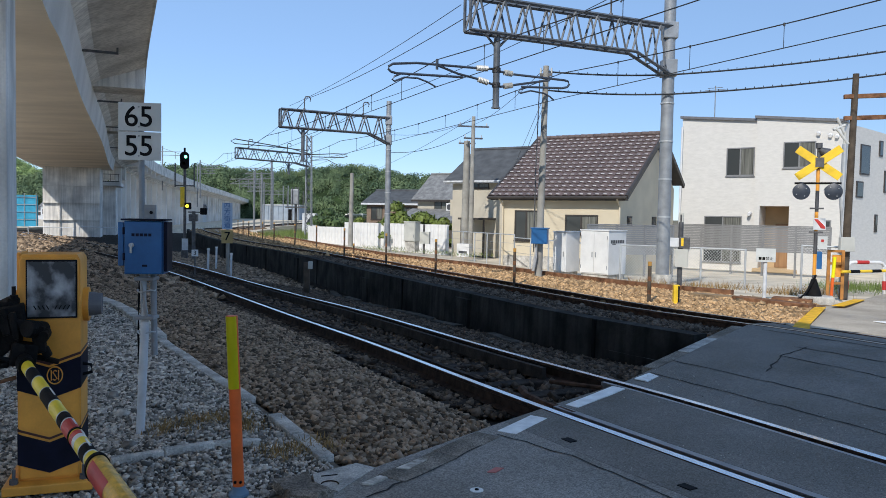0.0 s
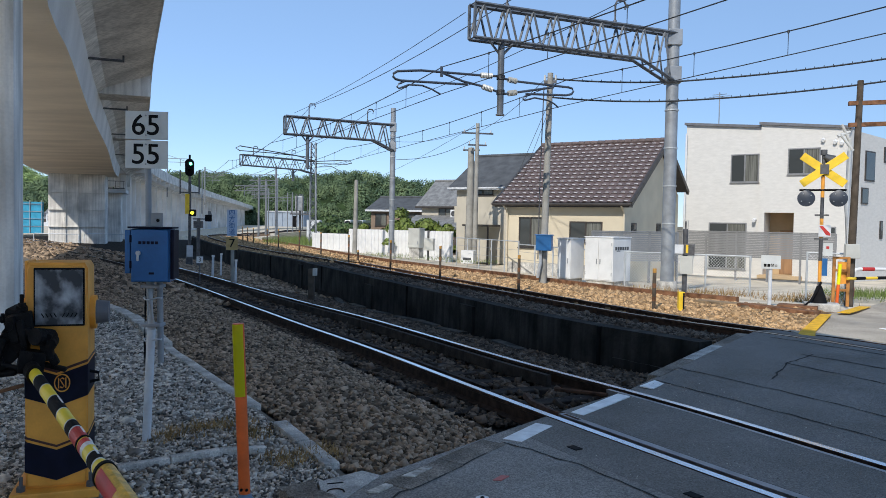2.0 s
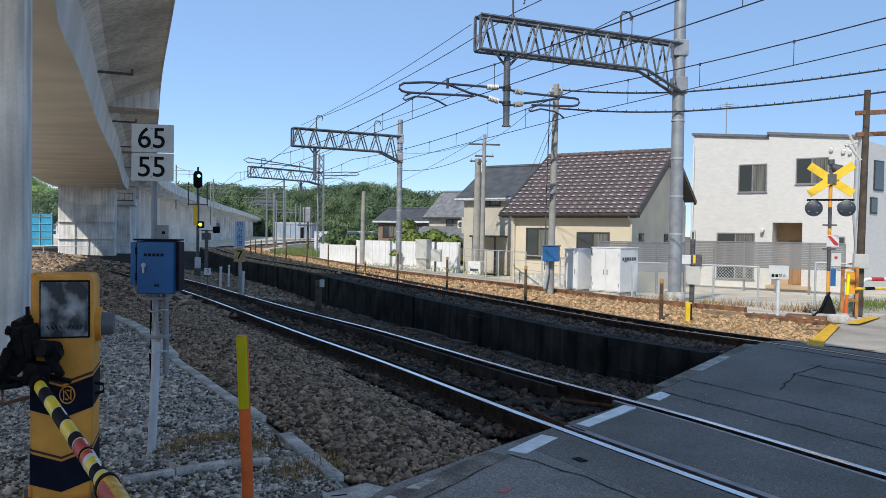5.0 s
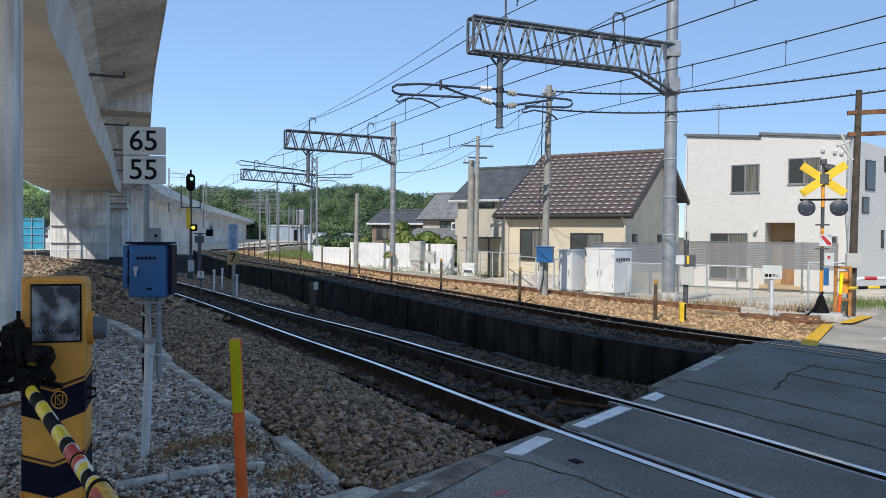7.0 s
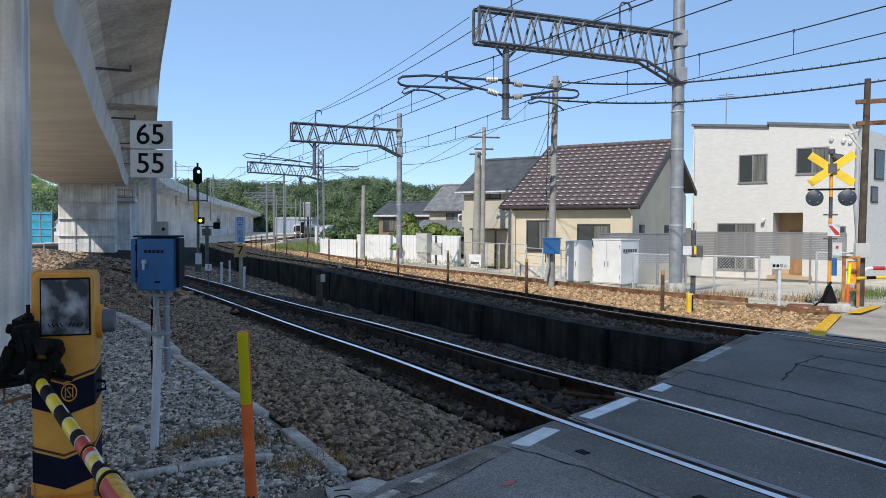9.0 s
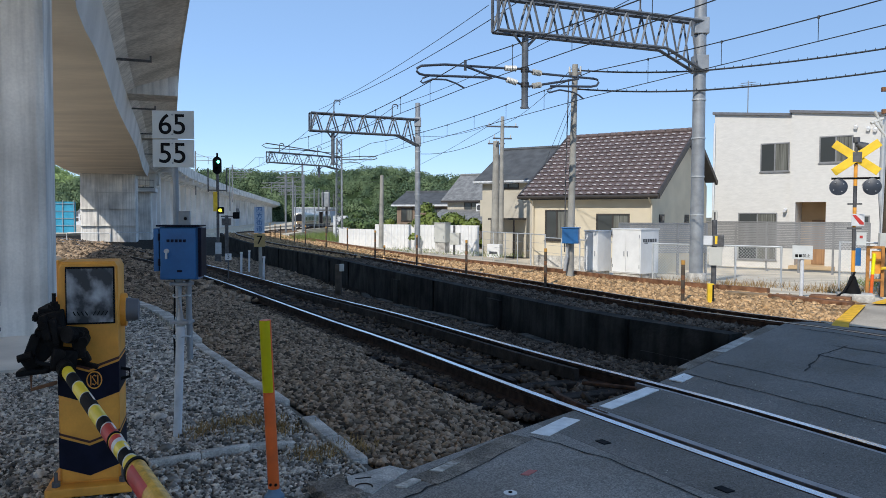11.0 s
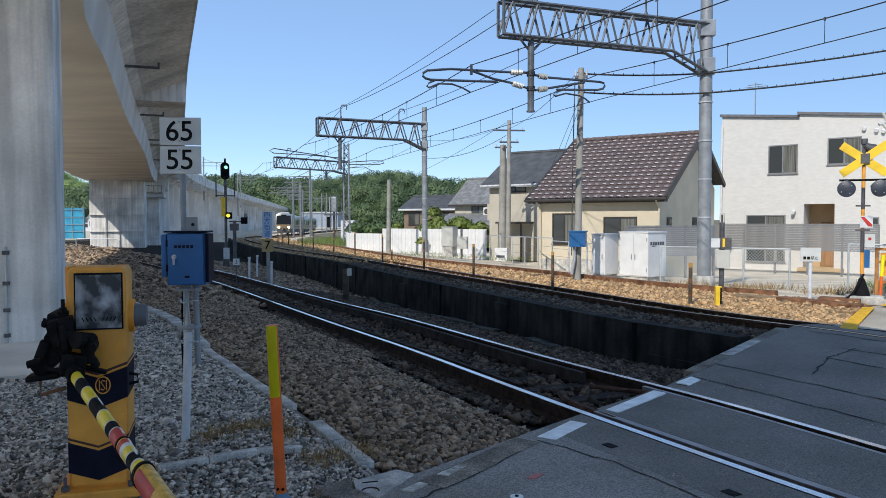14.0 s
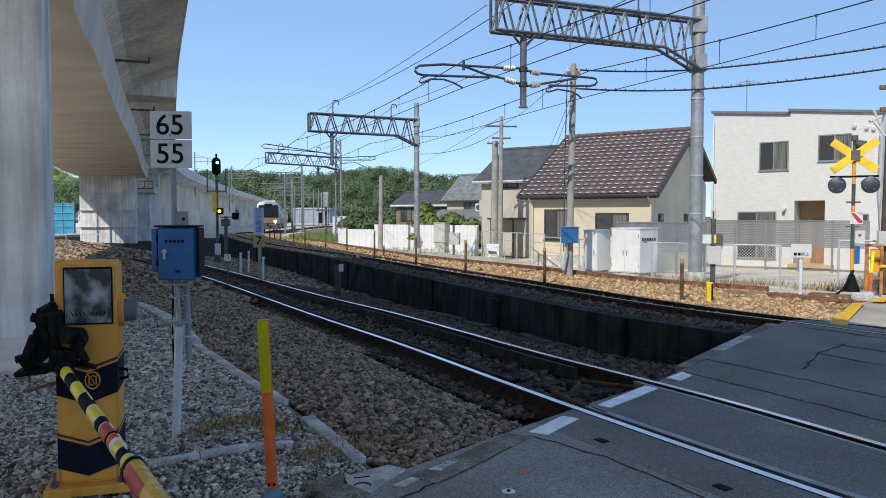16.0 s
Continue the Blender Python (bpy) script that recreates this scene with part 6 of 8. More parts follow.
def window(parent, x0, x1, z0, z1, y=0.0, frame=ALU, leaves=2, label="aluminium sliding window with pale curtain"):
    """Frame, two sliding panes and a sill, standing in the wall at y."""
    w = P(parent, "window", (x0, y - 0.03, z0), (x1, y + 0.06, z0 + 0.05), frame, label)
    P(w, "head_frame", (x0, y - 0.03, z1 - 0.05), (x1, y + 0.06, z1), frame)
    for x in (x0, x1 - 0.05):
        P(w, "jamb", (x, y - 0.03, z0 + 0.05), (x + 0.05, y + 0.06, z1 - 0.05), frame)
    step = (x1 - x0 - 0.1) / leaves
    for i in range(leaves):
        a = x0 + 0.05 + i * step
        P(w, "pane", (a, y - 0.012 + 0.008 * i, z0 + 0.05), (a + step, y - 0.004 + 0.008 * i, z1 - 0.05), GLASS_CURT if i % 2 else GLASS)
        if i:
            P(w, "mullion", (a - 0.03, y - 0.028, z0 + 0.05), (a + 0.03, y - 0.014, z1 - 0.05), frame)
    P(w, "sill", (x0 - 0.03, y - 0.06, z0 - 0.04), (x1 + 0.03, y + 0.0, z0 - 0.002), frame)
    return w


GLASS_CURT = mat("curtained_glass", (0.16, 0.16, 0.14), 0.08, var=0.3, scale=3, fine=20, bump=0, stretch=(7, 1, 0.2))


def white_house():
    h = thing("house", (16.5, 31.5, 0), "white textured two-storey house with grey slanted parapets", "house", rz=-35)
    zb = -0.9

    def wall(pts, z_of, name="wall"):
        bm = bmesh.new()
        lo = [bm.verts.new((x, y, zb)) for x, y in pts]
        hi = [bm.verts.new((x, y, z_of(x))) for x, y in pts]
        bm.faces.new(lo[::-1]), bm.faces.new(hi)
        for i in range(len(pts)):
            j = (i + 1) % len(pts)
            bm.faces.new((lo[i], lo[j], hi[j], hi[i]))
        return part(name, bm, SIDING, h, "white embossed siding")
    zl = lambda x: 6.3 + (6.0 - 6.3) * (x + 6.74) / 3.3
    zr = lambda x: 6.12 + (5.77 - 6.12) * (x + 3.43) / 3.43
    wall([(-6.74, 0.12), (-3.435, 0.12), (-3.435, 7.0), (-6.74, 7.0)], zl)
    # front block with a porch recess
    def piece(x0, x1, z0, z1f, y0=0.0, y1=0.25):
        bm = bmesh.new()
        a = [bm.verts.new(v) for v in ((x0, y0, z0), (x1, y0, z0), (x1, y1, z0), (x0, y1, z0))]
        b = [bm.verts.new(v) for v in ((x0, y0, z1f(x0)), (x1, y0, z1f(x1)), (x1, y1, z1f(x1)), (x0, y1, z1f(x0)))]
        bm.faces.new(a[::-1]), bm.faces.new(b)
        for i in range(4):
            bm.faces.new((a[i], a[(i + 1) % 4], b[(i + 1) % 4], b[i]))
        part("wall", bm, SIDING, h, "white embossed siding")
    piece(-3.43, -3.2, zb, zr)
    piece(-3.2, -2.0, 2.27, zr)
    piece(-2.0, 0.0, zb, zr)
    piece(-3.43, -3.2, zb, zr, 0.25, 1.4)
    wall([(-2.0, 0.252), (0.0, 0.252), (1.75, 6.8), (-3.43, 6.8), (-3.43, 1.4), (-2.0, 1.4)], lambda x: min(zr(x), 5.77))
    P(h, "porch_wall", (-3.2, 1.2, zb), (-2.0, 1.39, 2.6), TAN, "tan porch wall")
    P(h, "porch_ceiling", (-3.2, 0.25, 2.27), (-2.0, 1.2, 2.35), TAN)
    P(h, "porch_step", (-3.3, -0.6, zb), (-1.6, 0.9, -0.45), TAN, "tan tiled porch step")
    P(h, "entrance_door", (-2.75, 1.14, -0.45), (-2.15, 1.2, 1.5), WOOD_DOOR, "brown wooden entrance door")
    for pts, zf, y in (((-6.82, -3.44), zl, 0.12), ((-3.5, 0.08), zr, 0.0)):
        bm = bmesh.new()
        prism(bm, [(pts[0], zf(pts[0])), (pts[1], zf(pts[1])), (pts[1], zf(pts[1]) + 0.11), (pts[0], zf(pts[0]) + 0.11)], 1, y - 0.12, 7.1)
        part("roof", bm, PARAPET, h, "thin grey metal mono-pitch roof")
    window(h, -4.71, -3.5, 3.61, 4.87, 0.12)
    window(h, -2.31, -1.03, 3.91, 5.03, 0.0)
    window(h, -5.61, -3.95, -0.28, 1.81, 0.12)
    window(h, -0.75, -0.35, 1.35, 1.7, 0.0, leaves=1, label="small high window")
    # windows in the shaded flank
    fl = Matrix.Translation((0.0, 0.252, 0)) @ Matrix.Rotation(math.atan2(6.548, 1.75), 4, "Z")
    def flank(x0, x1, z0, z1):
        bm = bmesh.new()
        box(bm, (x0, -0.04, z0), (x1, 0.02, z1), fl)
        w = part("window", bm, BROWN, h, "dark framed side window")
        bm = bmesh.new()
        box(bm, (x0 + 0.06, -0.05, z0 + 0.06), (x1 - 0.06, -0.041, z1 - 0.06), fl)
        part("pane", bm, GLASS, w)
    flank(1.6, 2.6, 3.7, 5.0)
    flank(1.3, 2.0, 2.7, 3.4)
    flank(3.6, 4.0, 4.6, 5.3)
    flank(4.3, 5.0, 3.0, 4.0)
    flank(3.4, 3.7, 1.2, 2.0)
    for x, z in ((-3.62, 1.95), (-0.95, 5.35), (-0.5, 5.25), (-0.25, 5.2)):
        bm = bmesh.new()
        rod(bm, (x, 0.12 if x < -3.5 else 0.0, z), (x, -0.14, z - 0.05), 0.09, 0.07, n=12)
        part("vent_hood", bm, WHITE, h, "white round vent hood")
    bm = bmesh.new()
    rod(bm, (-6.1, 3, 5.9), (-6.1, 3, 8.2), 0.025, n=6)
    for z, w in ((8.0, 0.5), (8.1, 0.35), (7.9, 0.4)):
        rod(bm, (-6.1 - w, 3, z), (-6.1 + w, 3, z), 0.015, n=4)
    part("aerial", bm, GALV, h, "thin roof aerial")
    bm = bmesh.new()
    pipe(bm, [(-6.7, -0.02, 5.9), (-6.72, -0.02, -0.6)], 0.045, 8)
    part("downpipe", bm, WHITE, h)


ORANGE_W = mat("weathered_orange", (0.42, 0.18, 0.04), 0.6, var=0.2, scale=6, fine=50, bump=0.1)
WOOD_DOOR = mat("brown_door", (0.35, 0.2, 0.1), 0.6, var=0.1, scale=3, fine=30, bump=0.1, stretch=(6, 6, 0.5))
white_house()


def tile_house():
    h = thing("house", (6.34, 26.5, 0), "cream rendered house with brown tiled gable roof", "house", rz=-33)
    D, zr, ze = 4.1, 4.95, 2.4
    bm = bmesh.new()
    prism(bm, [(0.35, -0.6), (2 * D - 1.2, -0.6), (2 * D - 1.2, ze + 0.5), (D, zr - 0.2), (0.35, ze - 0.12)], 0, -5.05, -0.35)
    part("wall", bm, CREAM, h, "cream rendered wall")
    roof = P(h, "roof", (-5.45, D - 0.06, zr - 0.02), (0.02, D + 0.06, zr + 0.06), TILE, "brown tiled roof with pale snow guards")
    sl = math.atan2(zr - ze, D)
    L = math.hypot(zr - ze, D)
    for sg in (1, -1):
        bm = bmesh.new()
        m = Matrix.Translation((0, 0 if sg > 0 else 2 * D, ze)) @ Matrix.Rotation(sg * sl, 4, "X")
        box(bm, (-5.45, 0 if sg > 0 else -L, -0.1), (0.02, L if sg > 0 else -1.4, -0.02), m)
        part("roof_deck", bm, BROWN, roof)
    cols, rows_n = 18, 16
    tw, th = 5.47 / cols, L / rows_n
    bm = bmesh.new()
    prof = [(-tw / 2, 0.0), (-tw * 0.2, 0.035), (tw * 0.15, 0.012), (tw * 0.35, -0.005), (tw / 2 + 0.012, 0.0)]
    for a, b in (((0, 0.03), (th * 1.1, -0.005)),):
        lo = [bm.verts.new((x, a[0], z + a[1])) for x, z in prof]
        hi = [bm.verts.new((x, b[0], z + b[1])) for x, z in prof]
        lip = [bm.verts.new((x, a[0], z + a[1] - 0.035)) for x, z in prof]
        for i in range(len(prof) - 1):
            bm.faces.new((lo[i], lo[i + 1], hi[i + 1], hi[i]))
            bm.faces.new((lip[i], lip[i + 1], lo[i + 1], lo[i]))
    tile = part("roof_tile", bm, TILE, roof)
    bm = bmesh.new()
    box(bm, (-0.085, 0.03, 0.025), (0.045, 0.075, 0.06))
    clip = part("snow_guard", bm, PALE_GUARD, roof, "pale snow guard")
    base = Matrix.Translation((0, 0, ze)) @ Matrix.Rotation(sl, 4, "X")
    first = True
    for r in range(rows_n):
        for c in range(cols):
            m = base @ Matrix.Translation((-5.45 + tw * (c + 0.5), th * r, 0))
            if first:
                tile.matrix_basis, clip.matrix_basis, first = m, m, False
            else:
                share("roof_tile", tile.data, roof, m)
                share("snow_guard", clip.data, roof, m)
    for i in range(19):
        bm = bmesh.new()
        rod(bm, (-5.45 + 0.288 * i, D, zr + 0.05), (-5.45 + 0.288 * (i + 0.94), D, zr + 0.05), 0.1, 0.085, n=10)
        part("ridge_tile", bm, TILE, roof)
    for y0, y1, z0, z1 in ((0, D, ze, zr), (2 * D - 1.1, D, ze + 0.68, zr)):
        for x in (0.02, -5.47):
            bm = bmesh.new()
            pts = [Vector((x, y0, z0 - 0.02)), Vector((x, y1, z1 - 0.02))]
            d = pts[1] - pts[0]
            n = Vector((0, -d.z, d.y)).normalized()
            if n.z < 0:
                n = -n
            vs = [bm.verts.new(p + q) for p in pts for q in (n * 0.06 + Vector((-0.03, 0, 0)), n * 0.06 + Vector((0.06, 0, 0)), -n * 0.12 + Vector((0.06, 0, 0)), -n * 0.12 + Vector((-0.03, 0, 0)))]
            for f in ((0, 1, 2, 3), (7, 6, 5, 4), (0, 4, 5, 1), (1, 5, 6, 2), (2, 6, 7, 3), (3, 7, 4, 0)):
                bm.faces.new([vs[i] for i in f])
            part("barge_board", bm, BROWN, h, "dark brown barge board")
    bm = bmesh.new()
    rod(bm, (-5.5, -0.04, ze - 0.06), (0.06, -0.04, ze - 0.06), 0.06, n=10)
    part("gutter", bm, BROWN, h, "dark brown gutter")
    P(h, "eaves_board", (-5.4, 0.0, ze - 0.16), (-0.02, 0.36, ze - 0.1), BROWN)
    for x in (-5.0, -0.3):
        bm = bmesh.new()
        pipe(bm, [(x, -0.04, ze - 0.1), (x, 0.28, ze - 0.35), (x, 0.3, -0.5)], 0.035, 8)
        part("downpipe", bm, CREAM, h)
    window(h, -4.5, -3.5, 0.7, 1.86, 0.345, BROWN, label="brown framed sliding window")
    window(h, -2.4, -1.12, 0.98, 1.72, 0.345, BROWN, label="brown framed sliding window")
    for y0, y1, z0, z1 in ((1.2, 1.7, 1.3, 1.7), (4.1, 4.6, 1.3, 1.7)):
        w = P(h, "window", (-0.37, y0, z0), (-0.32, y1, z1), BROWN, "small side window")
        P(w, "pane", (-0.322, y0 + 0.06, z0 + 0.06), (-0.315, y1 - 0.06, z1 - 0.06), GLASS)
    P(h, "plinth", (-5.07, 0.33, -0.6), (-0.33, 0.36, 0.12), KERB, "grey plinth")


PALE_GUARD = mat("pale_snow_guard", (0.55, 0.52, 0.5), 0.5, var=0.05, bump=0)
tile_house()


def plain_house(at, rz, x0, x1, dp, zb, ze, zr, wall, roofm, label, wins=(), over=0.35, hipx=0.0):
    h = thing("house", at, label, "house", rz=rz)
    bm = bmesh.new()
    prism(bm, [(0, zb), (dp, zb), (dp, ze), (dp / 2, zr - 0.1), (0, ze)], 0, x0, x1)
    part("wall", bm, wall, h)
    bm = bmesh.new()
    k = (zr - ze) / (dp / 2)
    for y0, y1 in ((-over, dp / 2), (dp + over, dp / 2)):
        za = ze - k * over
        vs = [(x0 - over, y0, za), (x1 + over, y0, za), (x1 + over - hipx, y1, zr), (x0 - over + hipx, y1, zr)]
        lo = [bm.verts.new(v) for v in vs]
        hi = [bm.verts.new((v[0], v[1], v[2] + 0.12)) for v in vs]
        bm.faces.new(lo), bm.faces.new(hi)
        for i in range(4):
            bm.faces.new((lo[i], lo[(i + 1) % 4], hi[(i + 1) % 4], hi[i]))
    part("roof", bm, roofm, h, "weathered pitched roof")
    bm = bmesh.new()
    rod(bm, (x0 - over + hipx, dp / 2, zr + 0.12), (x1 + over - hipx, dp / 2, zr + 0.12), 0.1, n=8)
    part("ridge", bm, roofm, h)
    P(h, "fascia", (x0 - over, -over - 0.03, ze - k * over - 0.04), (x1 + over, -over - 0.004, ze - k * over + 0.1), WHITE_DIRTY if roofm is SLATE else BROWN)
    for a, b, c, d in wins:
        window(h, a, b, c, d, -0.005, BROWN, label="dark framed window")
    return h


g = plain_house((0.85, 40, 0), -33, -0.45, 6.5, 5.5, -0.5, 3.55, 5.2, CREAM_G, SLATE, "beige two-storey house with dark slate roof", [(0.5, 1.75, 3.05, 3.36)])
P(g, "porch_roof", (0.7, -1.3, 1.42), (2.2, -0.01, 1.52), BROWN, "flat dark porch roof")
for x in (0.8, 2.1):
    P(g, "porch_post", (x, -1.2, -0.5), (x + 0.08, -1.12, 1.42), BROWN)
P(g, "porch_screen", (0.95, -0.7, -0.4), (2.0, -0.65, 0.75), CREAM_G)
P(g, "wing", (-1.1, 1.0, -0.5), (-0.46, 4.5, 3.5), CREAM_G)
bm = bmesh.new()
prism(bm, [(0.6, 3.45), (2.75, 4.5), (4.9, 3.45), (4.9, 3.33), (2.75, 4.36), (0.6, 3.33)], 0, -1.4, -0.4)
part("wing_roof", bm, SLATE, g, "small dark gable roof")
P(g, "gutter", (-0.8, -0.44, 3.36), (6.8, -0.39, 3.44), WHITE_DIRTY)
P(g, "balcony", (-1.5, 1.4, 1.6), (-1.1, 3.6, 2.5), CREAM_G, "beige balcony front")
h3 = plain_house((-0.5, 55, 0), -33, -1.7, 2.2, 4.5, -0.8, 2.9, 4.6, CREAM_G, TILE_GREY, "old house with grey tiled roofs and an air conditioner", [(-0.2, 1.0, 1.9, 2.6)])
bm = bmesh.new()
prism(bm, [(-2.2, 1.2), (0, 2.1), (0, 1.95), (-2.2, 1.05)], 0, -2.2, 2.6)
part("lower_roof", bm, TILE_GREY, h3, "lower grey tiled roof")
P(h3, "ground_floor", (-1.9, -1.7, -0.8), (2.2, -0.01, 1.15), BROWN_WALL)
ac = P(h3, "air_conditioner", (1.05, -0.4, 1.95), (1.75, -0.1, 2.5), WHITE, "white air conditioner unit", 0.03)
bm = bmesh.new()
rod(bm, (1.32, -0.405, 2.22), (1.32, -0.42, 2.22), 0.2, n=18)
part("fan_grille", bm, STEEL_DARK, ac)
plain_house((-2.2, 60, 0), -20, -4.3, 0.2, 5, -0.8, 2.55, 3.5, BROWN_WALL, SLATE, "low brown house with a dark tiled roof", [(-3.9, -2.9, 1.2, 2.2), (-1.2, -0.3, 1.5, 2.2)])
plain_house((-1.5, 66, 0), -25, -3.0, -0.5, 4, -0.8, 1.1, 1.9, BROWN_WALL, TILE_GREY, "small shed with a tiled roof behind the fence")


# ---- fences ----
def slat_fence(at, rz, n, L, label):
    f = thing("slat_fence", at, label, "fence", rz=rz)
    for i in range(n + 1):
        x = -L + L * i / n
        P(f, "post", (x - 0.035, 0.0, -0.6), (x + 0.035, 0.07, 1.42), ALU)
    bm = bmesh.new()
    box(bm, (0, 0.012, 0), (L / n - 0.07, 0.032, 0.061))
    slat = part("slat", bm, ALU, f)
    slat.matrix_basis = pose(-L + 0.035, 0, 0.38)
    for i in range(n):
        for j in range(15):
            if i + j:
                share("slat", slat.data, f, pose(-L + L * i / n + 0.035, 0, 0.38 + 0.068 * j))
    P(f, "top_rail", (-L, -0.01, 1.4), (0, 0.08, 1.44), ALU)


slat_fence((14.82, 29.0, 0), -35, 8, 9.74, "grey aluminium louvre fence along the white house garden")
slat_fence((8.2, 27.0, -0.03), 16, 3, 3.33, "grey aluminium louvre fence before the cream house")


def mesh_fence(pts, z0, z1, posts, label, mesh=True, zb=None):
    f = thing("mesh_fence", (*pts[0], 0), label, "fence")
    a, b = Vector((0, 0, 0)), Vector((pts[1][0] - pts[0][0], pts[1][1] - pts[0][1], 0))
    L = b.length
    for i in range(posts + 1):
        p = a.lerp(b, i / posts)
        bm = bmesh.new()
        rod(bm, p + Zv(-0.3 + z0), p + Zv(z1 + 0.02), 0.024, n=10)
        part("post", bm, GALV_LIGHT, f, "pale galvanised post")
    bm = bmesh.new()
    rod(bm, a + Zv(z1), b + Zv(z1), 0.018, n=8)
    part("top_rail", bm, GALV_LIGHT, f)
    if mesh:
        bm = bmesh.new()
        h = z1 - z0
        s = -h
        while s < L:
            for sg in (0, 1):
                u0, u1 = (s, s + h) if sg == 0 else (s + h, s)
                t0, t1 = 0.0, 1.0
                if u0 < u1:
                    lo, hi = max(0, (0 - u0) / (u1 - u0)), min(1, (L - u0) / (u1 - u0))
                else:
                    lo, hi = max(0, (u0 - L) / (u0 - u1)), min(1, u0 / (u0 - u1))
                if hi > lo:
                    pa, pb = (u0 + (u1 - u0) * lo) / L, (u0 + (u1 - u0) * hi) / L
                    rod(bm, a.lerp(b, pa) + Zv(z0 + h * lo), a.lerp(b, pb) + Zv(z0 + h * hi), 0.0024, n=3)
            s += 0.075
        part("wire_mesh", bm, GALV_LIGHT, f, "chain-link wire mesh")
    else:
        for z in (z0 + (z1 - z0) * 0.4, z0 + (z1 - z0) * 0.7):
            bm = bmesh.new()
            rod(bm, a + Zv(z), b + Zv(z), 0.006, n=5)
            part("wire", bm, GALV, f)
    return f


mesh_fence([(4.79, 20.4), (7.4, 18.5)], 0.05, 0.9, 3, "chain-link fence behind the steel mast")
mesh_fence([(8.35, 17.6), (9.0, 17.1)], 0.0, 1.05, 1, "short chain-link fence by the crossing signal")
mesh_fence([(0.39, 32.4), (2.6, 27.6)], -0.1, 0.95, 5, "low wire fence with galvanised posts", False)
mesh_fence([(2.6, 27.6), (4.79, 20.9)], -0.05, 0.85, 5, "low wire fence with galvanised posts", False)


def panel_fence():
    f = thing("panel_fence", (0.3, 40, 0), "white corrugated steel panel fence", "fence", rz=-35)
    for x0, x1, zt, n in ((-7.42, 0.0, 1.12, 15), (-10.4, -7.46, 0.82, 6)):
        w = (x1 - x0) / n
        bm = bmesh.new()
        prof = [(0.0, 0), (w * 0.3, 0), (w * 0.36, -0.05), (w * 0.6, -0.05), (w * 0.66, 0), (w * 0.985, 0), (w * 0.985, 0.012), (0.0, 0.012)]
        prism(bm, prof, 2, -0.6, zt)
        me = part("panel", bm, WHITE, f)
        me.matrix_basis = pose(x0, 0, 0)
        for i in range(1, n):
            share("panel", me.data, f, pose(x0 + w * i, 0, 0))
        P(f, "top_rail", (x0, 0.012, zt - 0.06), (x1, 0.05, zt), GALV_LIGHT)


panel_fence()


# ---- cabinets ----
def cabinet(at, rz, w, d, z1, m, label, doors=2, text=False, plinth=0.08):
    t = thing("equipment_cabinet", at, label, "cabinet", rz=rz)
    P(t, "plinth", (-w + 0.03, 0.03, -0.1), (-0.03, d - 0.03, plinth), KERB, "concrete plinth")
    P(t, "body", (-w, 0, plinth), (0, d, z1 - 0.03), m, "", 0.008)
    P(t, "roof_cap", (-w - 0.02, -0.02, z1 - 0.03), (0.02, d + 0.02, z1), m, "", 0.008)
    dw = (w - 0.04) / doors
    for i in range(doors):
        x0 = -w + 0.02 + dw * i
        dr = P(t, "door", (x0 + 0.006, -0.018, plinth + 0.03), (x0 + dw - 0.006, -0.001, z1 - 0.06), m, "", 0.004)
        hx = x0 + dw - 0.06 if i == 0 else x0 + 0.05
        P(dr, "handle", (hx, -0.04, z1 * 0.42), (hx + 0.02, -0.018, z1 * 0.42 + 0.14), GALV, "chrome handle", 0.004)
        for z in (plinth + 0.15, z1 - 0.25):
            xx = x0 + 0.004 if i == 0 else x0 + dw - 0.02
            P(dr, "hinge", (xx, -0.026, z), (xx + 0.016, -0.018, z + 0.09), GALV)
    if text:
        for i in range(6):
            P(t, "letter_bar", (0.001, 0.1 + i * 0.115, z1 - 0.36), (0.004, 0.19 + i * 0.115, z1 - 0.27), STEEL_DARK)
        for i in range(4):
            P(t, "letter_bar", (0.001, 0.18 + i * 0.045, z1 - 0.4), (0.004, 0.21 + i * 0.045, z1 - 0.37), STEEL_DARK)
    return t


cabinet((4.44, 20.3, 0.0), -45, 0.9, 0.88, 1.29, WHITE, "tall white double-door railway equipment cabinet", 2, True)
cabinet((3.4, 20.9, 0.02), -45, 0.44, 0.64, 1.21, WHITE, "white single-door railway equipment cabinet", 1)
cabinet((-1.23, 33.0, 0.1), -33, 0.6, 0.4, 1.22, GREYBOX, "beige-grey equipment cabinet before the white fence", 1, False, 0.35)
t = thing("junction_box", (-0.95, 33.4, 0), "grey junction box on a dark post", "junction box", rz=-25)
bm = bmesh.new()
rod(bm, (0.1, 0.03, -0.1), (0.1, 0.03, 1.2), 0.05, n=10)
part("post", bm, STEEL_DARK, t)
P(t, "box", (-0.05, -0.12, 0.35), (0.42, 0.02, 0.88), GREYBOX, "", 0.01)
t = thing("junction_box", (5.3, 16.9, 0), "pale signal junction boxes on a dark post", "junction box", rz=-20)
bm = bmesh.new()
rod(bm, (0, 0, -0.1), (0, 0, 1.72), 0.055, n=12)
part("post", bm, STEEL_DARK, t)
P(t, "box", (-0.1, -0.12, 0.55), (0.17, -0.03, 0.95), GREYBOX, "", 0.01)
P(t, "box", (-0.02, -0.13, 0.97), (0.2, -0.04, 1.22), STEEL_DARK, "", 0.01)
P(t, "box", (-0.22, -0.1, 1.0), (-0.03, -0.02, 1.2), WHITE_DIRTY, "", 0.01)
P(t, "stripe", (0.02, -0.136, 1.02), (0.07, -0.131, 1.2), YELLOW_BR)
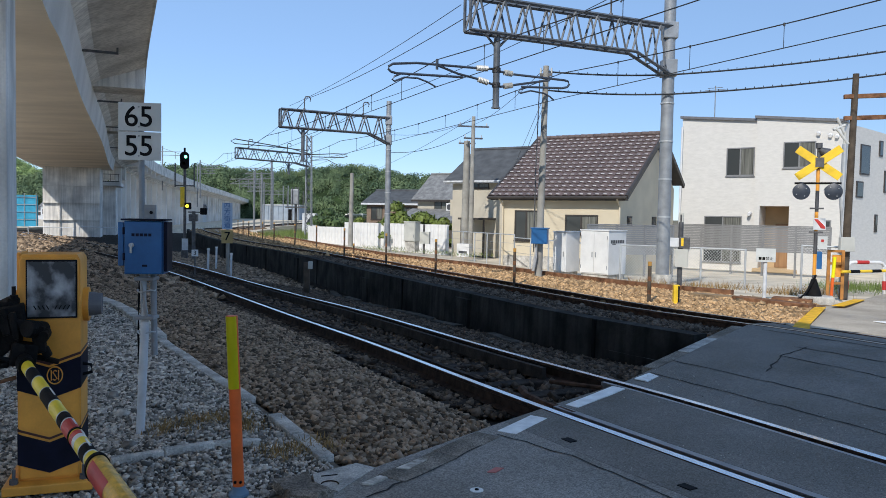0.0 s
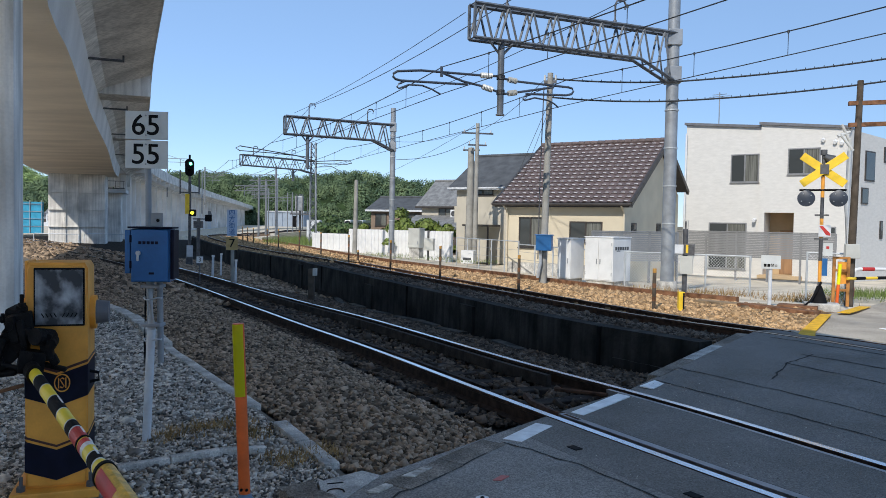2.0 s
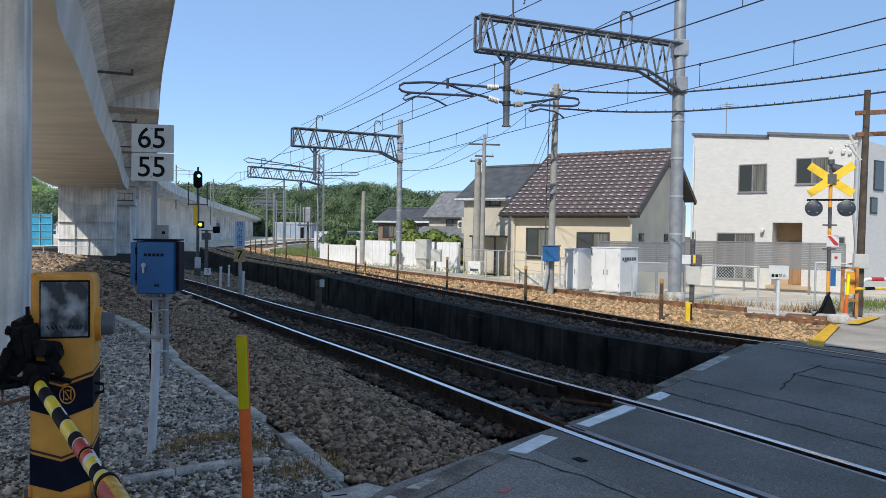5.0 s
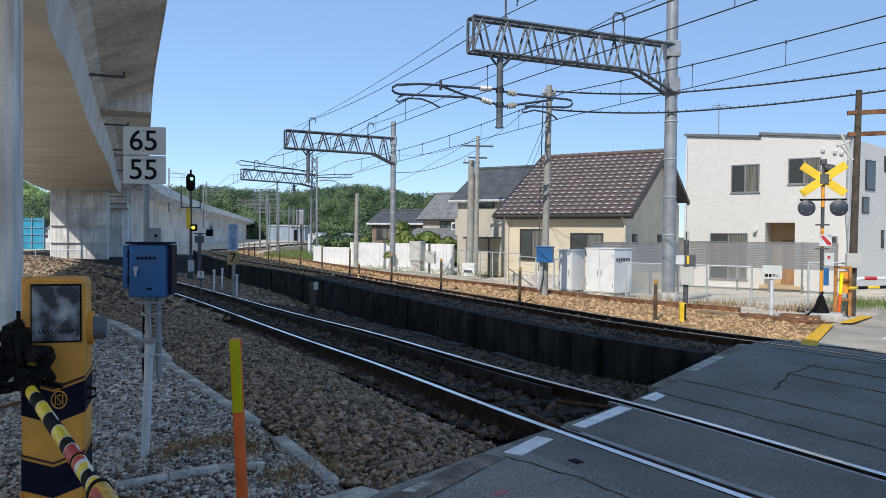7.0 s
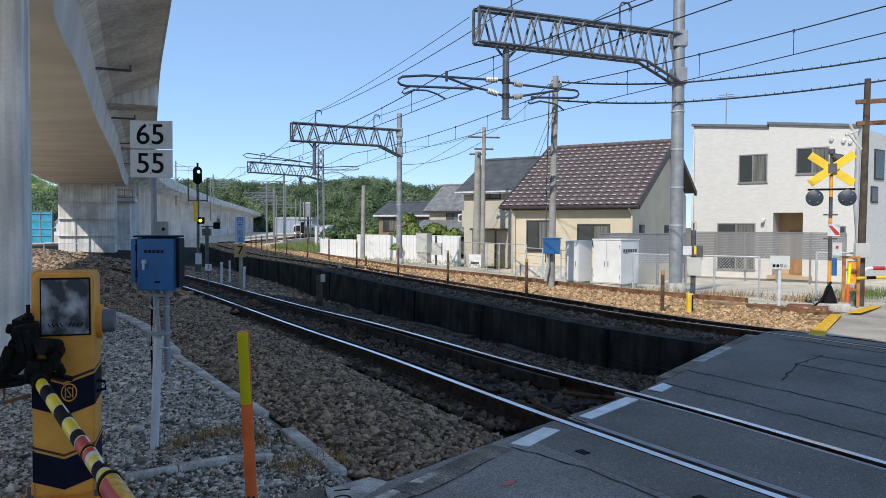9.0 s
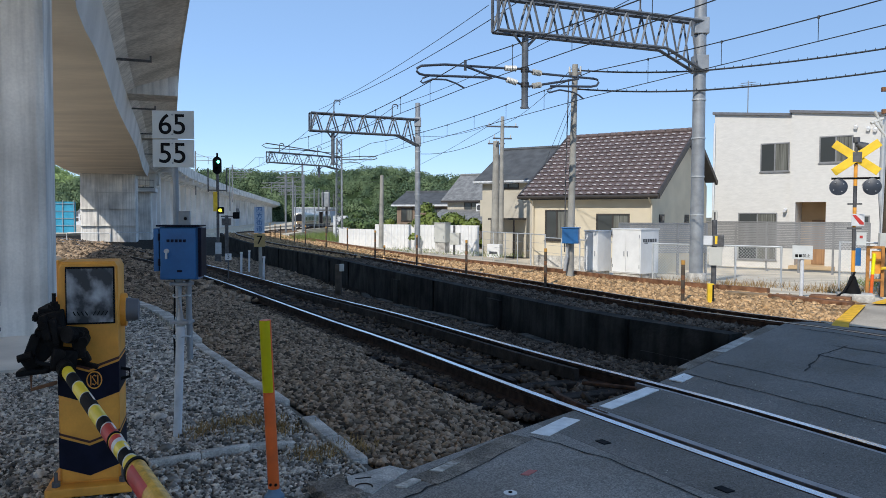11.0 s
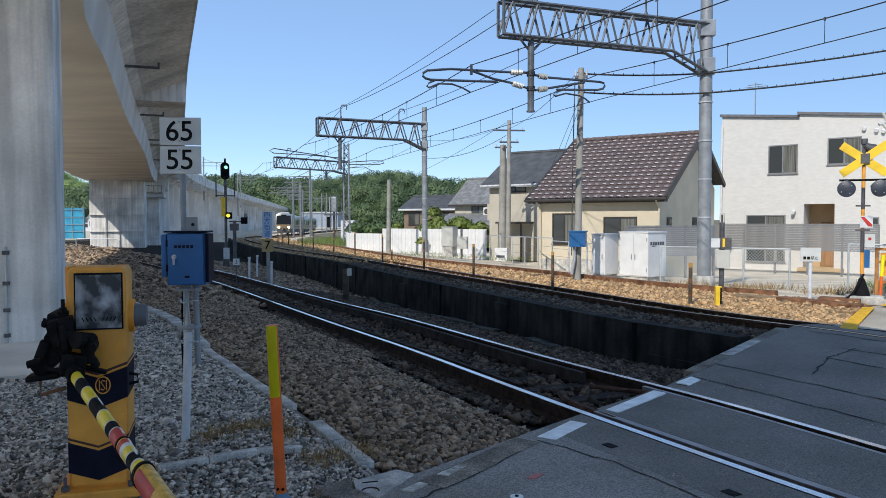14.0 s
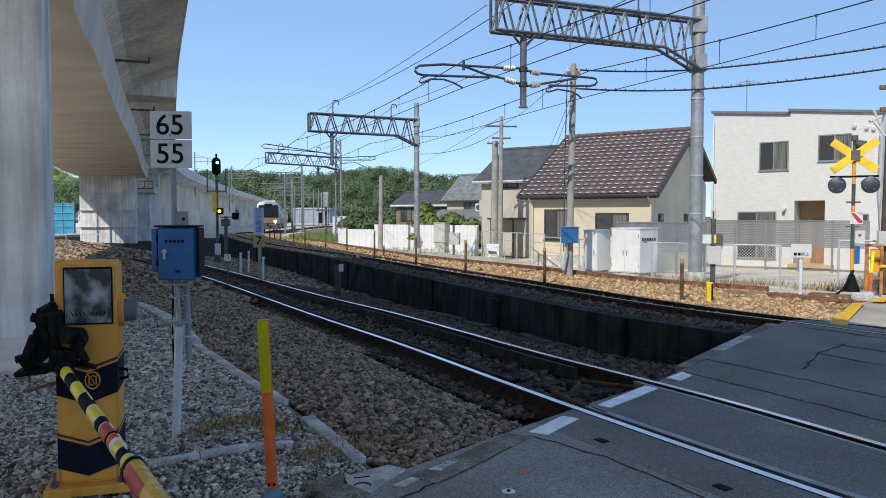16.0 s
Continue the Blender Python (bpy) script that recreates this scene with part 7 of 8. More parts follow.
P(t, "cap", (-0.05, -0.05, 1.55), (0.05, 0.05, 1.76), GREYBOX)
t = thing("gas_meter", (0.9, 31.5, 0), "white water heater unit on the ground", "heater", rz=-33)
P(t, "body", (-0.3, -0.15, -0.1), (0.3, 0.15, 0.45), WHITE, "", 0.02)
P(t, "grille", (-0.2, -0.156, 0.05), (0.2, -0.151, 0.15), STEEL_DARK)

# notice board by the crossing
t = thing("notice_board", (6.23, 14.6, 0), "small pale notice board on a white post", "sign", rz=-20)
bm = bmesh.new()
rod(bm, (0, 0, -0.05), (0, 0, 0.85), 0.035, n=12)
part("post", bm, WHITE_DIRTY, t)
pl = P(t, "board", (-0.175, -0.055, 0.82), (0.175, -0.035, 1.08), SIGN_GREY, "", 0.004)
for i in range(2):
    P(pl, "letter_bar", (-0.125 + i * 0.065, -0.058, 0.86), (-0.075 + i * 0.065, -0.0555, 0.915), BLACK)
text_on("lettering", "禁止", 0.07, pose(0.065, -0.0565, 0.885, 90, 0, 0), BLACK, pl)


# ---- crossing signal ----
def crossing_signal():
    t = thing("crossing_signal", (7.08, 14.4, 0.1), "level crossing signal with yellow cross boards and dark lamps", "crossing signal", rz=-22)
    for i in range(7):
        bm = bmesh.new()
        z = 0.1 + i * 0.4
        rod(bm, (0, 0, z), (0, 0, z + 0.4), 0.033, n=14)
        part("pole_band", bm, YELLOW if i % 2 else STEEL_DARK, t, "worn yellow and black pole section")
    for rz in (45, -45):
        bm = bmesh.new()
        box(bm, (-0.46, -0.012, -0.075), (0.46, 0.012, 0.075), pose(0, -0.05 if rz > 0 else -0.08, 2.62, 0, rz - 9 * (rz > 0) + 9 * (rz < 0), 0), bevel=0.006)
        part("cross_board", bm, YELLOW_BR, t, "faded yellow cross board")
    P(t, "hub_plate", (-0.06, -0.1, 2.54), (0.09, -0.06, 2.72), STEEL_DARK)
    bm = bmesh.new()
    rod(bm, (-0.4, -0.02, 2.24), (0.4, -0.02, 2.24), 0.02, n=8)
    part("lamp_bar", bm, BLACK, t)
    for x in (-0.28, 0.27):
        bm = bmesh.new()
        rod(bm, (x, -0.1, 2.08), (x, -0.07, 2.08), 0.06, 0.155, n=28)
        rod(bm, (x, -0.07, 2.08), (x, 0.04, 2.08), 0.155, 0.15, n=28)
        rod(bm, (x, -0.02, 2.22), (x, -0.02, 2.26), 0.03, n=8)
        lamp = part("lamp", bm, LAMP_BACK, t, "dark round lamp housing", smooth=True)
        bm = bmesh.new()
        rows = [[Vector((x + 0.15 * math.cos(a), y, 2.08 + 0.15 * math.sin(a))) for a in [math.radians(10 + 16 * i) for i in range(11)]] for y in (0.04, 0.22)]
        loft(bm, rows)
        bmesh.ops.solidify(bm, geom=bm.faces[:], thickness=0.006)
        part("hood", bm, LAMP_BACK, lamp, "dark lamp hood")
        for a in range(4):
            bm = bmesh.new()
            rod(bm, (x + 0.1 * math.cos(a * 1.57 + 0.6), -0.105, 2.08 + 0.1 * math.sin(a * 1.57 + 0.6)), (x + 0.1 * math.cos(a * 1.57 + 0.6), -0.085, 2.08 + 0.1 * math.sin(a * 1.57 + 0.6)), 0.012, n=6)
            part("rivet", bm, GALV, lamp, "pale rivet")
    bm = bmesh.new()
    rod(bm, (0, 0, 2.9), (0, 0, 3.0), 0.06, n=14)
    rod(bm, (0.0, -0.02, 2.88), (0.14, 0.05, 2.8), 0.05, 0.11, n=16)
    part("bell_speaker", bm, STEEL_DARK, t, "dark bell loudspeaker")
    P(t, "arrow_plate", (-0.05, -0.07, 1.36), (0.16, -0.055, 1.58), WHITE_DIRTY)
    bm = bmesh.new()
    prism(bm, [(-0.04, 1.56), (0.02, 1.56), (0.15, 1.42), (0.15, 1.38), (0.08, 1.39)], 1, -0.075, -0.071)
    part("red_arrow", bm, RED, t, "red arrow mark")
    P(t, "notice_plate", (0.04, -0.07, 1.0), (0.2, -0.055, 1.24), SIGN_GREY)
    P(t, "red_mark", (0.09, -0.075, 1.13), (0.14, -0.071, 1.18), RED)
    P(t, "blue_plate", (0.03, -0.07, 0.62), (0.12, -0.055, 0.95), BLUE)
    for z in (1.3, 1.75):
        P(t, "bracket", (-0.12, -0.04, z), (0.12, 0.04, z + 0.03), STEEL_DARK)
    bm = bmesh.new()
    rod(bm, (0, 0, 0.08), (0, 0, 0.42), 0.16, 0.045, n=14)
    part("cable_hood", bm, BLACK, t, "black conical cable hood", smooth=True)
    P(t, "footing", (-0.25, -0.25, -0.15), (0.35, 0.25, 0.1), KERB, "concrete footing", 0.02)
    bm = bmesh.new()
    pipe(bm, [(0.03, -0.04, 0.5), (-0.06, -0.1, 0.3), (-0.16, -0.2, 0.14), (-0.3, -0.3, 0.02)], 0.02, 8)
    part("cable", bm, BLACK, t, "black cable hanging to the ground", smooth=True)


LAMP_BACK = mat("dark_lamp_housing", (0.04, 0.05, 0.07), 0.45, var=0.15, bump=0.05)
crossing_signal()
t = thing("gate_guard", (7.95, 15.3, 0.05), "orange steel guard frame around the far gate", "guard frame", rz=-22)
for x in (-0.13, 0.13):
    P(t, "upright", (x - 0.03, -0.04, 0), (x + 0.03, 0.04, 1.0), ORANGE_W, "", 0.008)
for z in (0.95, 0.7, 0.3):
    P(t, "crossbar", (-0.13, -0.03, z), (0.13, 0.03, z + 0.05), ORANGE_W, "", 0.008)
P(t, "inner_board", (-0.06, 0.045, 0.45), (0.1, 0.075, 0.9), YELLOW, "yellow gate machine side")
t = thing("far_barrier", (8.0, 15.15, 0.62), "yellow and black far barrier arm, lowered", "barrier arm")
part("tube", _rod_bm((0, 0, 0), (3.2, 0.9, 0.05), 0.03, 12), YELLOW_BR, t)
for i in range(6):
    a = Vector((3.2, 0.9, 0.05)) * (0.06 + i * 0.16)
    part("stripe", _rod_bm(a, a + Vector((3.2, 0.9, 0.05)) * 0.07, 0.032, 12), BLACK, t)
t = thing("delineator_post", (7.6, 14.75, 0.08), "orange marker post with a yellow top at the far gate", "marker post")
part("tube", _rod_bm((0, 0, 0), (0.02, 0, 0.45), 0.03, 14), ORANGE, t)
part("reflector", _rod_bm((0.02, 0, 0.45), (0.045, 0, 0.85), 0.031, 14), LIME, t, "yellow reflective top")
for i in range(3):
    t = thing("pipe_barrier", (9.1 + 1.25 * i, 17.0 + 0.25 * i, 0.0), "white and red bent pipe barrier on the verge", "pipe barrier", "pipe barriers")
    bm = bmesh.new()
    pipe(bm, [(0, 0, -0.1), (0, 0, 0.62), (0.06, 0, 0.7), (0.14, 0, 0.72), (0.76, 0.1, 0.72), (0.84, 0.1, 0.7), (0.9, 0.1, 0.62), (0.9, 0.1, -0.1)], 0.04, 10)
    part("pipe", bm, WHITE, t, smooth=True)
    for a, b in (((0, 0, 0.1), (0, 0, 0.3)), ((0.9, 0.1, 0.1), (0.9, 0.1, 0.3)), ((0.2, 0.01, 0.72), (0.5, 0.055, 0.72))):
        part("red_band", _rod_bm(a, b, 0.042, 10), RED, t)


# ---- signals and signs beside the lower track ----
GREEN_ON = mat("green_lens", (0.15, 1.0, 0.6), 0.3, var=0, bump=0, emit=4.0)
AMBER_ON = mat("amber_lens", (0.9, 0.9, 0.05), 0.3, var=0, bump=0, emit=1.2)


def main_signal():
    t = thing("railway_signal", (-12.98, 38, -0.5), "tall railway colour light signal showing green", "railway signal", rz=10)
    part("pole", _rod_bm((0, 0, -0.4), (0.0, 0, 4.2), 0.07, 14), STEEL_DARK, t)
    bm = bmesh.new()
    out = [(0.22 * math.cos(a), (0.22 * math.sin(a) + (0.22 if math.sin(a) > 0 else -0.22))) for a in [math.tau * i / 32 for i in range(32)]]
    prism(bm, [(x, z + 4.62) for x, z in out], 1, -0.12, -0.06)
    hd = part("background_plate", bm, BLACK, t, "black oval background plate")
    for z, m in ((4.8, GREEN_ON), (4.45, BLACK)):
        part("lens", _rod_bm((0.06 if m is GREEN_ON else 0, -0.13, z), (0.06 if m is GREEN_ON else 0, -0.122, z), 0.075, 16), m, hd, "round signal lens")
        bm = bmesh.new()
        rows = [[Vector((0.1 * math.cos(a) + (0.06 if m is GREEN_ON else 0), y, z + 0.1 * math.sin(a))) for a in [math.radians(-20 + 22 * i) for i in range(11)]] for y in (-0.12, -0.36)]
        loft(bm, rows)
        bmesh.ops.solidify(bm, geom=bm.faces[:], thickness=0.008)
        part("hood", bm, BLACK, hd)
    part("finial", _rod_bm((0, -0.05, 5.05), (0, -0.05, 5.25), 0.05, 10), BLACK, t)
    P(t, "yellow_plate", (-0.2, -0.12, 2.3), (0.0, -0.08, 3.3), YELLOW_BR, "yellow vertical warning plate")
    P(t, "number_plate", (-0.12, -0.12, 0.15), (0.18, -0.08, 0.72), WHITE_DIRTY, "pale plate with dark marks")
    P(t, "relay_box", (-0.14, -0.2, -0.35), (0.16, 0.0, 0.12), STEEL_DARK)
    for x in (-0.5, 0.42):
        P(t, "ladder_rail", (x - 0.03, 0.2, 3.3), (x + 0.03, 0.25, 4.5), STEEL_DARK)
    P(t, "platform", (-0.5, 0.05, 3.35), (0.45, 0.3, 3.4), STEEL_DARK, "steel service platform")


main_signal()
t = thing("railway_signal", (-12.4, 37.6, -0.5), "low railway signal with one amber lamp lit", "railway signal")
part("pole", _rod_bm((0, 0, -0.3), (0, 0, 2.1), 0.09, 12), STEEL_DARK, t)
for x, z, m in ((-0.28, 2.35, AMBER_ON), (0.5, 2.1, BLACK)):
    hd = P(t, "lamp_case", (x - 0.17, -0.1, z - 0.17), (x + 0.17, 0.05, z + 0.17), BLACK, "", 0.06)
    part("lens", _rod_bm((x, -0.14, z), (x, -0.105, z), 0.085, 16), m, hd)
P(t, "lamp_bar", (-0.28, -0.03, 2.02), (0.5, 0.03, 2.08), STEEL_DARK)
P(t, "relay_box", (-0.2, -0.15, 1.6), (0.2, 0.1, 1.95), STEEL_DARK)


def name_board():
    t = thing("name_board", (-7.42, 26, -0.5), "blue lettered vertical name board over a yellow number plate", "railway sign", rz=14)
    part("post", _rod_bm((0.02, 0.03, -0.1), (0.02, 0.03, 2.35), 0.06, 12), POLECONC, t)
    bd = P(t, "board", (-0.17, -0.05, 1.5), (0.17, -0.03, 2.4), SIGN_BLUISH, "pale blue vertical board")
    for i, ch in enumerate("四方街道"):
        text_on("lettering", ch, 0.22, pose(0, -0.052, 2.29 - 0.22 * i, 90, 0, 0), BLUE, bd, bold=True)
    nb = P(t, "number_plate", (-0.19, -0.055, 1.02), (0.19, -0.03, 1.47), YELLOW_FADED, "faded yellow plate with a black seven")
    text_on("numeral", "7", 0.42, pose(0, -0.058, 1.245, 90, 0, 0), BLACK, nb, bold=True)


SIGN_BLUISH = mat("sign_pale_blue", (0.42, 0.52, 0.66), 0.6, var=0.05, bump=0.02)
YELLOW_FADED = mat("faded_yellow", (0.45, 0.33, 0.15), 0.7, var=0.1, bump=0.02)
name_board()
t = thing("number_post", (-7.87, 24, -0.45), "small white square plate with a black three", "railway sign", rz=16)
part("post", _rod_bm((0, 0.02, -0.2), (0, 0.02, 0.7), 0.02, 8), STEEL_DARK, t)
pl = P(t, "plate", (-0.1, -0.015, 0.62), (0.1, 0.0, 0.83), WHITE, "white square plate")
text_on("numeral", "3", 0.19, pose(0, -0.0175, 0.725, 90, 0, 0), BLACK, pl)
for x, y, h, r in ((-8.55, 27.5, 0.85, 0.045), (-7.1, 25.3, 0.82, 0.04), (-9.0, 30, 0.8, 0.04)):
    t = thing("white_post", (x, y, -0.75), "thin white stake beside the lower track", "stake", "white stakes")
    part("stake", _rod_bm((0, 0, -0.1), (0.02, 0, h + 0.1), r, 10), WHITE_DIRTY, t)
    part("cap", _rod_bm((0.02, 0, h + 0.1), (0.02, 0, h + 0.16), r * 1.2, 10), WHITE, t)
t = thing("concrete_post", (-3.7, 20.6, -0.75), "weathered concrete post with a pale cap at the wall", "post")
P(t, "post", (-0.08, -0.08, -0.1), (0.08, 0.08, 1.02), POLE_BROWN, "", 0.015)
P(t, "cap_box", (0.05, -0.13, 0.84), (0.16, 0.0, 1.04), GREYBOX, "", 0.01)
# check rails inside the running rails
for line, off, y0, y1 in ((RAIL_A, 0.17, 7.45, 20.0), (RAIL_B, -0.17, 8.3, 20.0)):
    bm = bmesh.new()
    rows, y = [], y0
    while y < y1:
        q = line.side(y, off, -0.01)
        d = line.dirn(y)
        n = Vector((d.y, -d.x, 0))
        rows.append([q - n * 0.03, q + n * 0.03, q + n * 0.03 + Zv(-0.13), q - n * 0.03 + Zv(-0.13)])
        y += 0.4
    loft(bm, rows, closed=True)
    part("check_rail", bm, [SLEEPER], near_track, "worn check rail")
bm = bmesh.new()
pipe(bm, [RAIL_A.side(6.1, 0.14, -0.03), RAIL_A.side(6.45, 0.15, -0.03), RAIL_A.side(6.75, 0.2, -0.03), RAIL_A.side(7.0, 0.31, -0.03)], 0.035, 6)
part("check_rail_end", bm, RAIL_RUST, near_track, "flared end of the check rail")
bm = bmesh.new()
rod(bm, (1.1, 7.56, -0.05), (1.56, 7.24, -0.03), 0.022, n=6)
part("check_rail_end", bm, RAIL_RUST, near_track, "rusty tie bar beside the rail")


# ---- distance: poles, net, trees ----
def far_mast(x, y, z0, h, w, rz):
    t = thing("catenary_mast", (x, y, z0), "distant grey catenary mast with cantilever arms", "catenary mast", "distant masts")
    part("pole", _rod_bm((0, 0, 0), (0, 0, h), 0.11, 10), STEEL_MID, t)
    bm = bmesh.new()
    m = pose(0, 0, 0, 0, 0, rz)
    for z in (h * 0.78, h * 0.86):
        rod(bm, m @ Vector((-w, 0, z)), m @ Vector((0.3, 0, z + 0.1)), 0.05, n=5)
    rod(bm, m @ Vector((-w, 0, h * 0.78)), m @ Vector((0, 0, h * 0.95)), 0.03, n=4)
    rod(bm, m @ Vector((-w * 0.6, 0, h * 0.7)), m @ Vector((-w * 0.6, 0, h * 0.86)), 0.04, n=4)
    part("arm", bm, STEEL_MID, t)


STEEL_MID = mat("mid_grey_steel", (0.24, 0.25, 0.26), 0.5, metal=0.4, var=0.12, bump=0.03)
for x, y, z0, h, w, rz in ((-20.0, 88, -0.4, 8.2, 3.0, 10), (-21.0, 84, -0.4, 6.5, 2.6, 10), (-27.5, 122, -0.8, 9, 3.5, 10), (-26.0, 108, -0.7, 8, 3, 10), (-34, 150, -1.2, 9, 4, 8), (-39, 190, -1.6, 10, 4, 5),
                           (-36, 170, -1.4, 9, 4, 5), (-45, 140, 4, 7, 4, 170), (-47.5, 128, 5, 7.5, 4, 170), (-46, 112, 6, 7, 4, 170), (-52, 160, 2.5, 9, 4, 170), (-32, 135, -1, 8, 3, 8), (-24, 100, -0.5, 7, 2.5, 10)):
    far_mast(x, y, z0, h, w, rz)
for x, y, z0, h in ((-18.6, 37, 7.5, 4.0), (-21.5, 47, 7.4, 3.6), (-31, 72, 7.4, 4.2)):
    t = thing("deck_pole", (x + 1.9, y, z0), "slim grey pole standing on the viaduct edge", "pole", "viaduct poles")
    part("pole", _rod_bm((0, 0, -0.3), (0, 0, h), 0.12, 10), GALV, t)
    part("bracket", _rod_bm((-0.6, 0, h * 0.75), (0.1, 0, h * 0.85), 0.04, 6), GALV, t)
t = thing("signal_cage", (-12.1, 62, -0.3), "dark post with a steel service cage and signal back", "railway signal")
part("post", _rod_bm((0, 0, -0.3), (0, 0, 4.0), 0.1, 10), STEEL_DARK, t)
for x in (-0.65, 0.65, -0.25, 0.25, 0.9):
    P(t, "cage_bar", (x - 0.03, -0.3, 1.0 if abs(x) < 0.5 else 2.4), (x + 0.03, -0.24, 3.7 + (0.3 if abs(x) < 0.3 else 0)), STEEL_DARK)
P(t, "cage_floor", (-0.75, -0.5, 2.3), (0.95, 0.3, 2.4), STEEL_DARK)
P(t, "signal_back", (-0.4, -0.2, 2.6), (0.3, 0.0, 3.85), GALV, "grey signal back plate", 0.1)
P(t, "lamp_case", (-0.55, -0.3, 1.3), (-0.25, -0.1, 2.2), BLACK, "", 0.05)
P(t, "relay_box", (0.6, -0.3, -0.2), (1.7, 0.4, 1.9), WHITE_DIRTY, "pale relay hut")
# Plain walled block added where the viaduct runs on in the distance.
t = thing("distant_building", (-64.5, 300, -2.2), "long pale blue-grey block standing in for the farther viaduct", "building", rz=-6)
P(t, "wall", (-7.5, 0, 0), (7.5, 9, 6.6), PALE_FAR, "pale panelled wall")
P(t, "roof", (-7.9, -0.4, 6.6), (7.9, 9.4, 7.1), GALV_LIGHT, "flat pale roof edge")
for i in range(8):
    P(t, "pilaster", (-7.4 + i * 2.0, -0.25, 0), (-7.0 + i * 2.0, -0.004, 6.6), PALE_FAR)
t = thing("scaffold_net", (-54.5, 92, -1.5), "blue construction netting on a scaffold by the river", "scaffold net")
P(t, "net", (-8, 0, 0), (5.2, 0.15, 4.7), NET)
for i in range(10):
    P(t, "pole", (-8 + i * 1.45, -0.1, 0), (-7.92 + i * 1.45, -0.02, 4.9), GALV)
for z in (0.8, 1.7, 2.6, 3.5, 4.4):
    P(t, "tube", (-8, -0.12, z), (5.2, -0.06, z + 0.06), GALV)
bm = bmesh.new()
box(bm, (-400, 120, -3.0), (-75, 340, -1.55))
tagged(part("river_water", bm, WATER), "calm bluish river behind the viaduct", "water", kind="structure")
far_rng = random.Random(21)
for i in range(9):
    t = thing("bank_house", (-118 + i * 6.5 + far_rng.uniform(-1, 1), 205 + far_rng.uniform(-8, 8), -1.6), "small pale house on the far river bank", "house", "houses on the far bank", rz=far_rng.uniform(-30, 30))
    w, h = far_rng.uniform(3.5, 5.5), far_rng.uniform(2.4, 4.2)
    P(t, "wall", (-w / 2, 0, 0), (w / 2, 4, h), WHITE_DIRTY if i % 3 else CREAM_G)
    bm = bmesh.new()
    prism(bm, [(-0.4, h), (2, h + 1.3), (4.4, h)], 0, -w / 2 - 0.3, w / 2 + 0.3)
    part("roof", bm, SLATE if i % 2 else TILE_GREY, t, "grey pitched roof")
    for k in (-1, 1):
        P(t, "window", (k * w / 4 - 0.5, -0.05, h * 0.45), (k * w / 4 + 0.5, -0.004, h * 0.8), BROWN)
for x0, y0 in ((-31, 64.5), (-34, 62)):
    t = thing("pipe_rail", (x0, y0, -0.6), "low white pipe rail before the pier", "handrail")
    bm = bmesh.new()
    pipe(bm, [(0, 0, 0), (0, 0, 0.6), (0.1, 0, 0.7), (4.2, -1.2, 0.7), (4.3, -1.2, 0.6), (4.3, -1.2, 0)], 0.04, 8)
    part("pipe", bm, WHITE_DIRTY, t)


def bush(name, at, r, n, label, material, cat="shrub", trunk=0.0):
    t = thing(name, at, label, cat)
    rng = np.random.default_rng(int(abs(at[0] * 100)))
    part("trunk", _rod_bm((0, 0, -0.3), (0.05, 0.05, r * 0.9 + trunk), 0.06 * r + 0.03, 8), BARK, t)
    for i in range(4):
        a = i * 1.6
        part("limb", _rod_bm((0, 0, trunk + r * 0.3), (math.cos(a) * r * 0.6, math.sin(a) * r * 0.6, trunk + r * 0.9), 0.03 * r + 0.01, 6), BARK, t)
    cl = np.c_[rng.normal(0, 0.55 * r, n), rng.normal(0, 0.55 * r, n), trunk + r * 0.8 + rng.normal(0, 0.35 * r, n), rng.uniform(0.25, 0.5, n) * r]
    c = crowns("crown", cl, int(at[1]), "", 240, 0.55, material)
    for k in ("label", "category", "kind"):
        if k in c:
            del c[k]
    c.parent = t


bush("shrub", (-8.6, 58, -0.3), 1.3, 16, "dense green clipped shrub beyond the fence", LEAF)
bush("shrub", (-6.9, 62, -0.3), 0.9, 10, "light green shrub beyond the fence", LEAF_L)
bush("tree", (-1.9, 43.5, -0.4), 1.25, 16, "light green garden tree above the white fence", LEAF_L, "tree", 0.35)
bush("tree", (-2.9, 46, -0.4), 1.0, 12, "garden tree with reddish green leaves", LEAF_L, "tree", 0.45)
bush("shrub", (-0.2, 42, -0.4), 0.9, 10, "green garden shrub above the white fence", LEAF_L, "shrub", 0.2)
bush("shrub", (-5.2, 66, -0.4), 1.2, 12, "green pine-like garden shrub", LEAF_L)
bush("shrub", (-3.8, 58, -0.4), 1.0, 12, "green garden shrub by the brown house", LEAF_L)


# ---- train ----
STEEL_BODY = mat("stainless_body", (0.5, 0.48, 0.42), 0.35, metal=0.8, var=0.06, scale=2, fine=30, bump=0.02)
DARK_SCREEN = mat("tinted_windscreen", (0.012, 0.013, 0.014), 0.3, var=0.1, bump=0)
DARK_SCREEN.node_tree.nodes["Principled BSDF"].inputs["Specular IOR Level"].default_value = 0.2
MASK = mat("train_front_mask", (0.2, 0.16, 0.11), 0.5, var=0.06, bump=0.02)
ROOF_T = mat("train_roof", (0.55, 0.56, 0.57), 0.6, var=0.1, bump=0.05)
LAMP_ON = mat("headlamp_glow", (1.0, 0.72, 0.38), 0.3, var=0, bump=0, emit=18.0)
AMBER_STRIPE = mat("amber_stripe", (0.33, 0.19, 0.06), 0.4, var=0.05, bump=0)


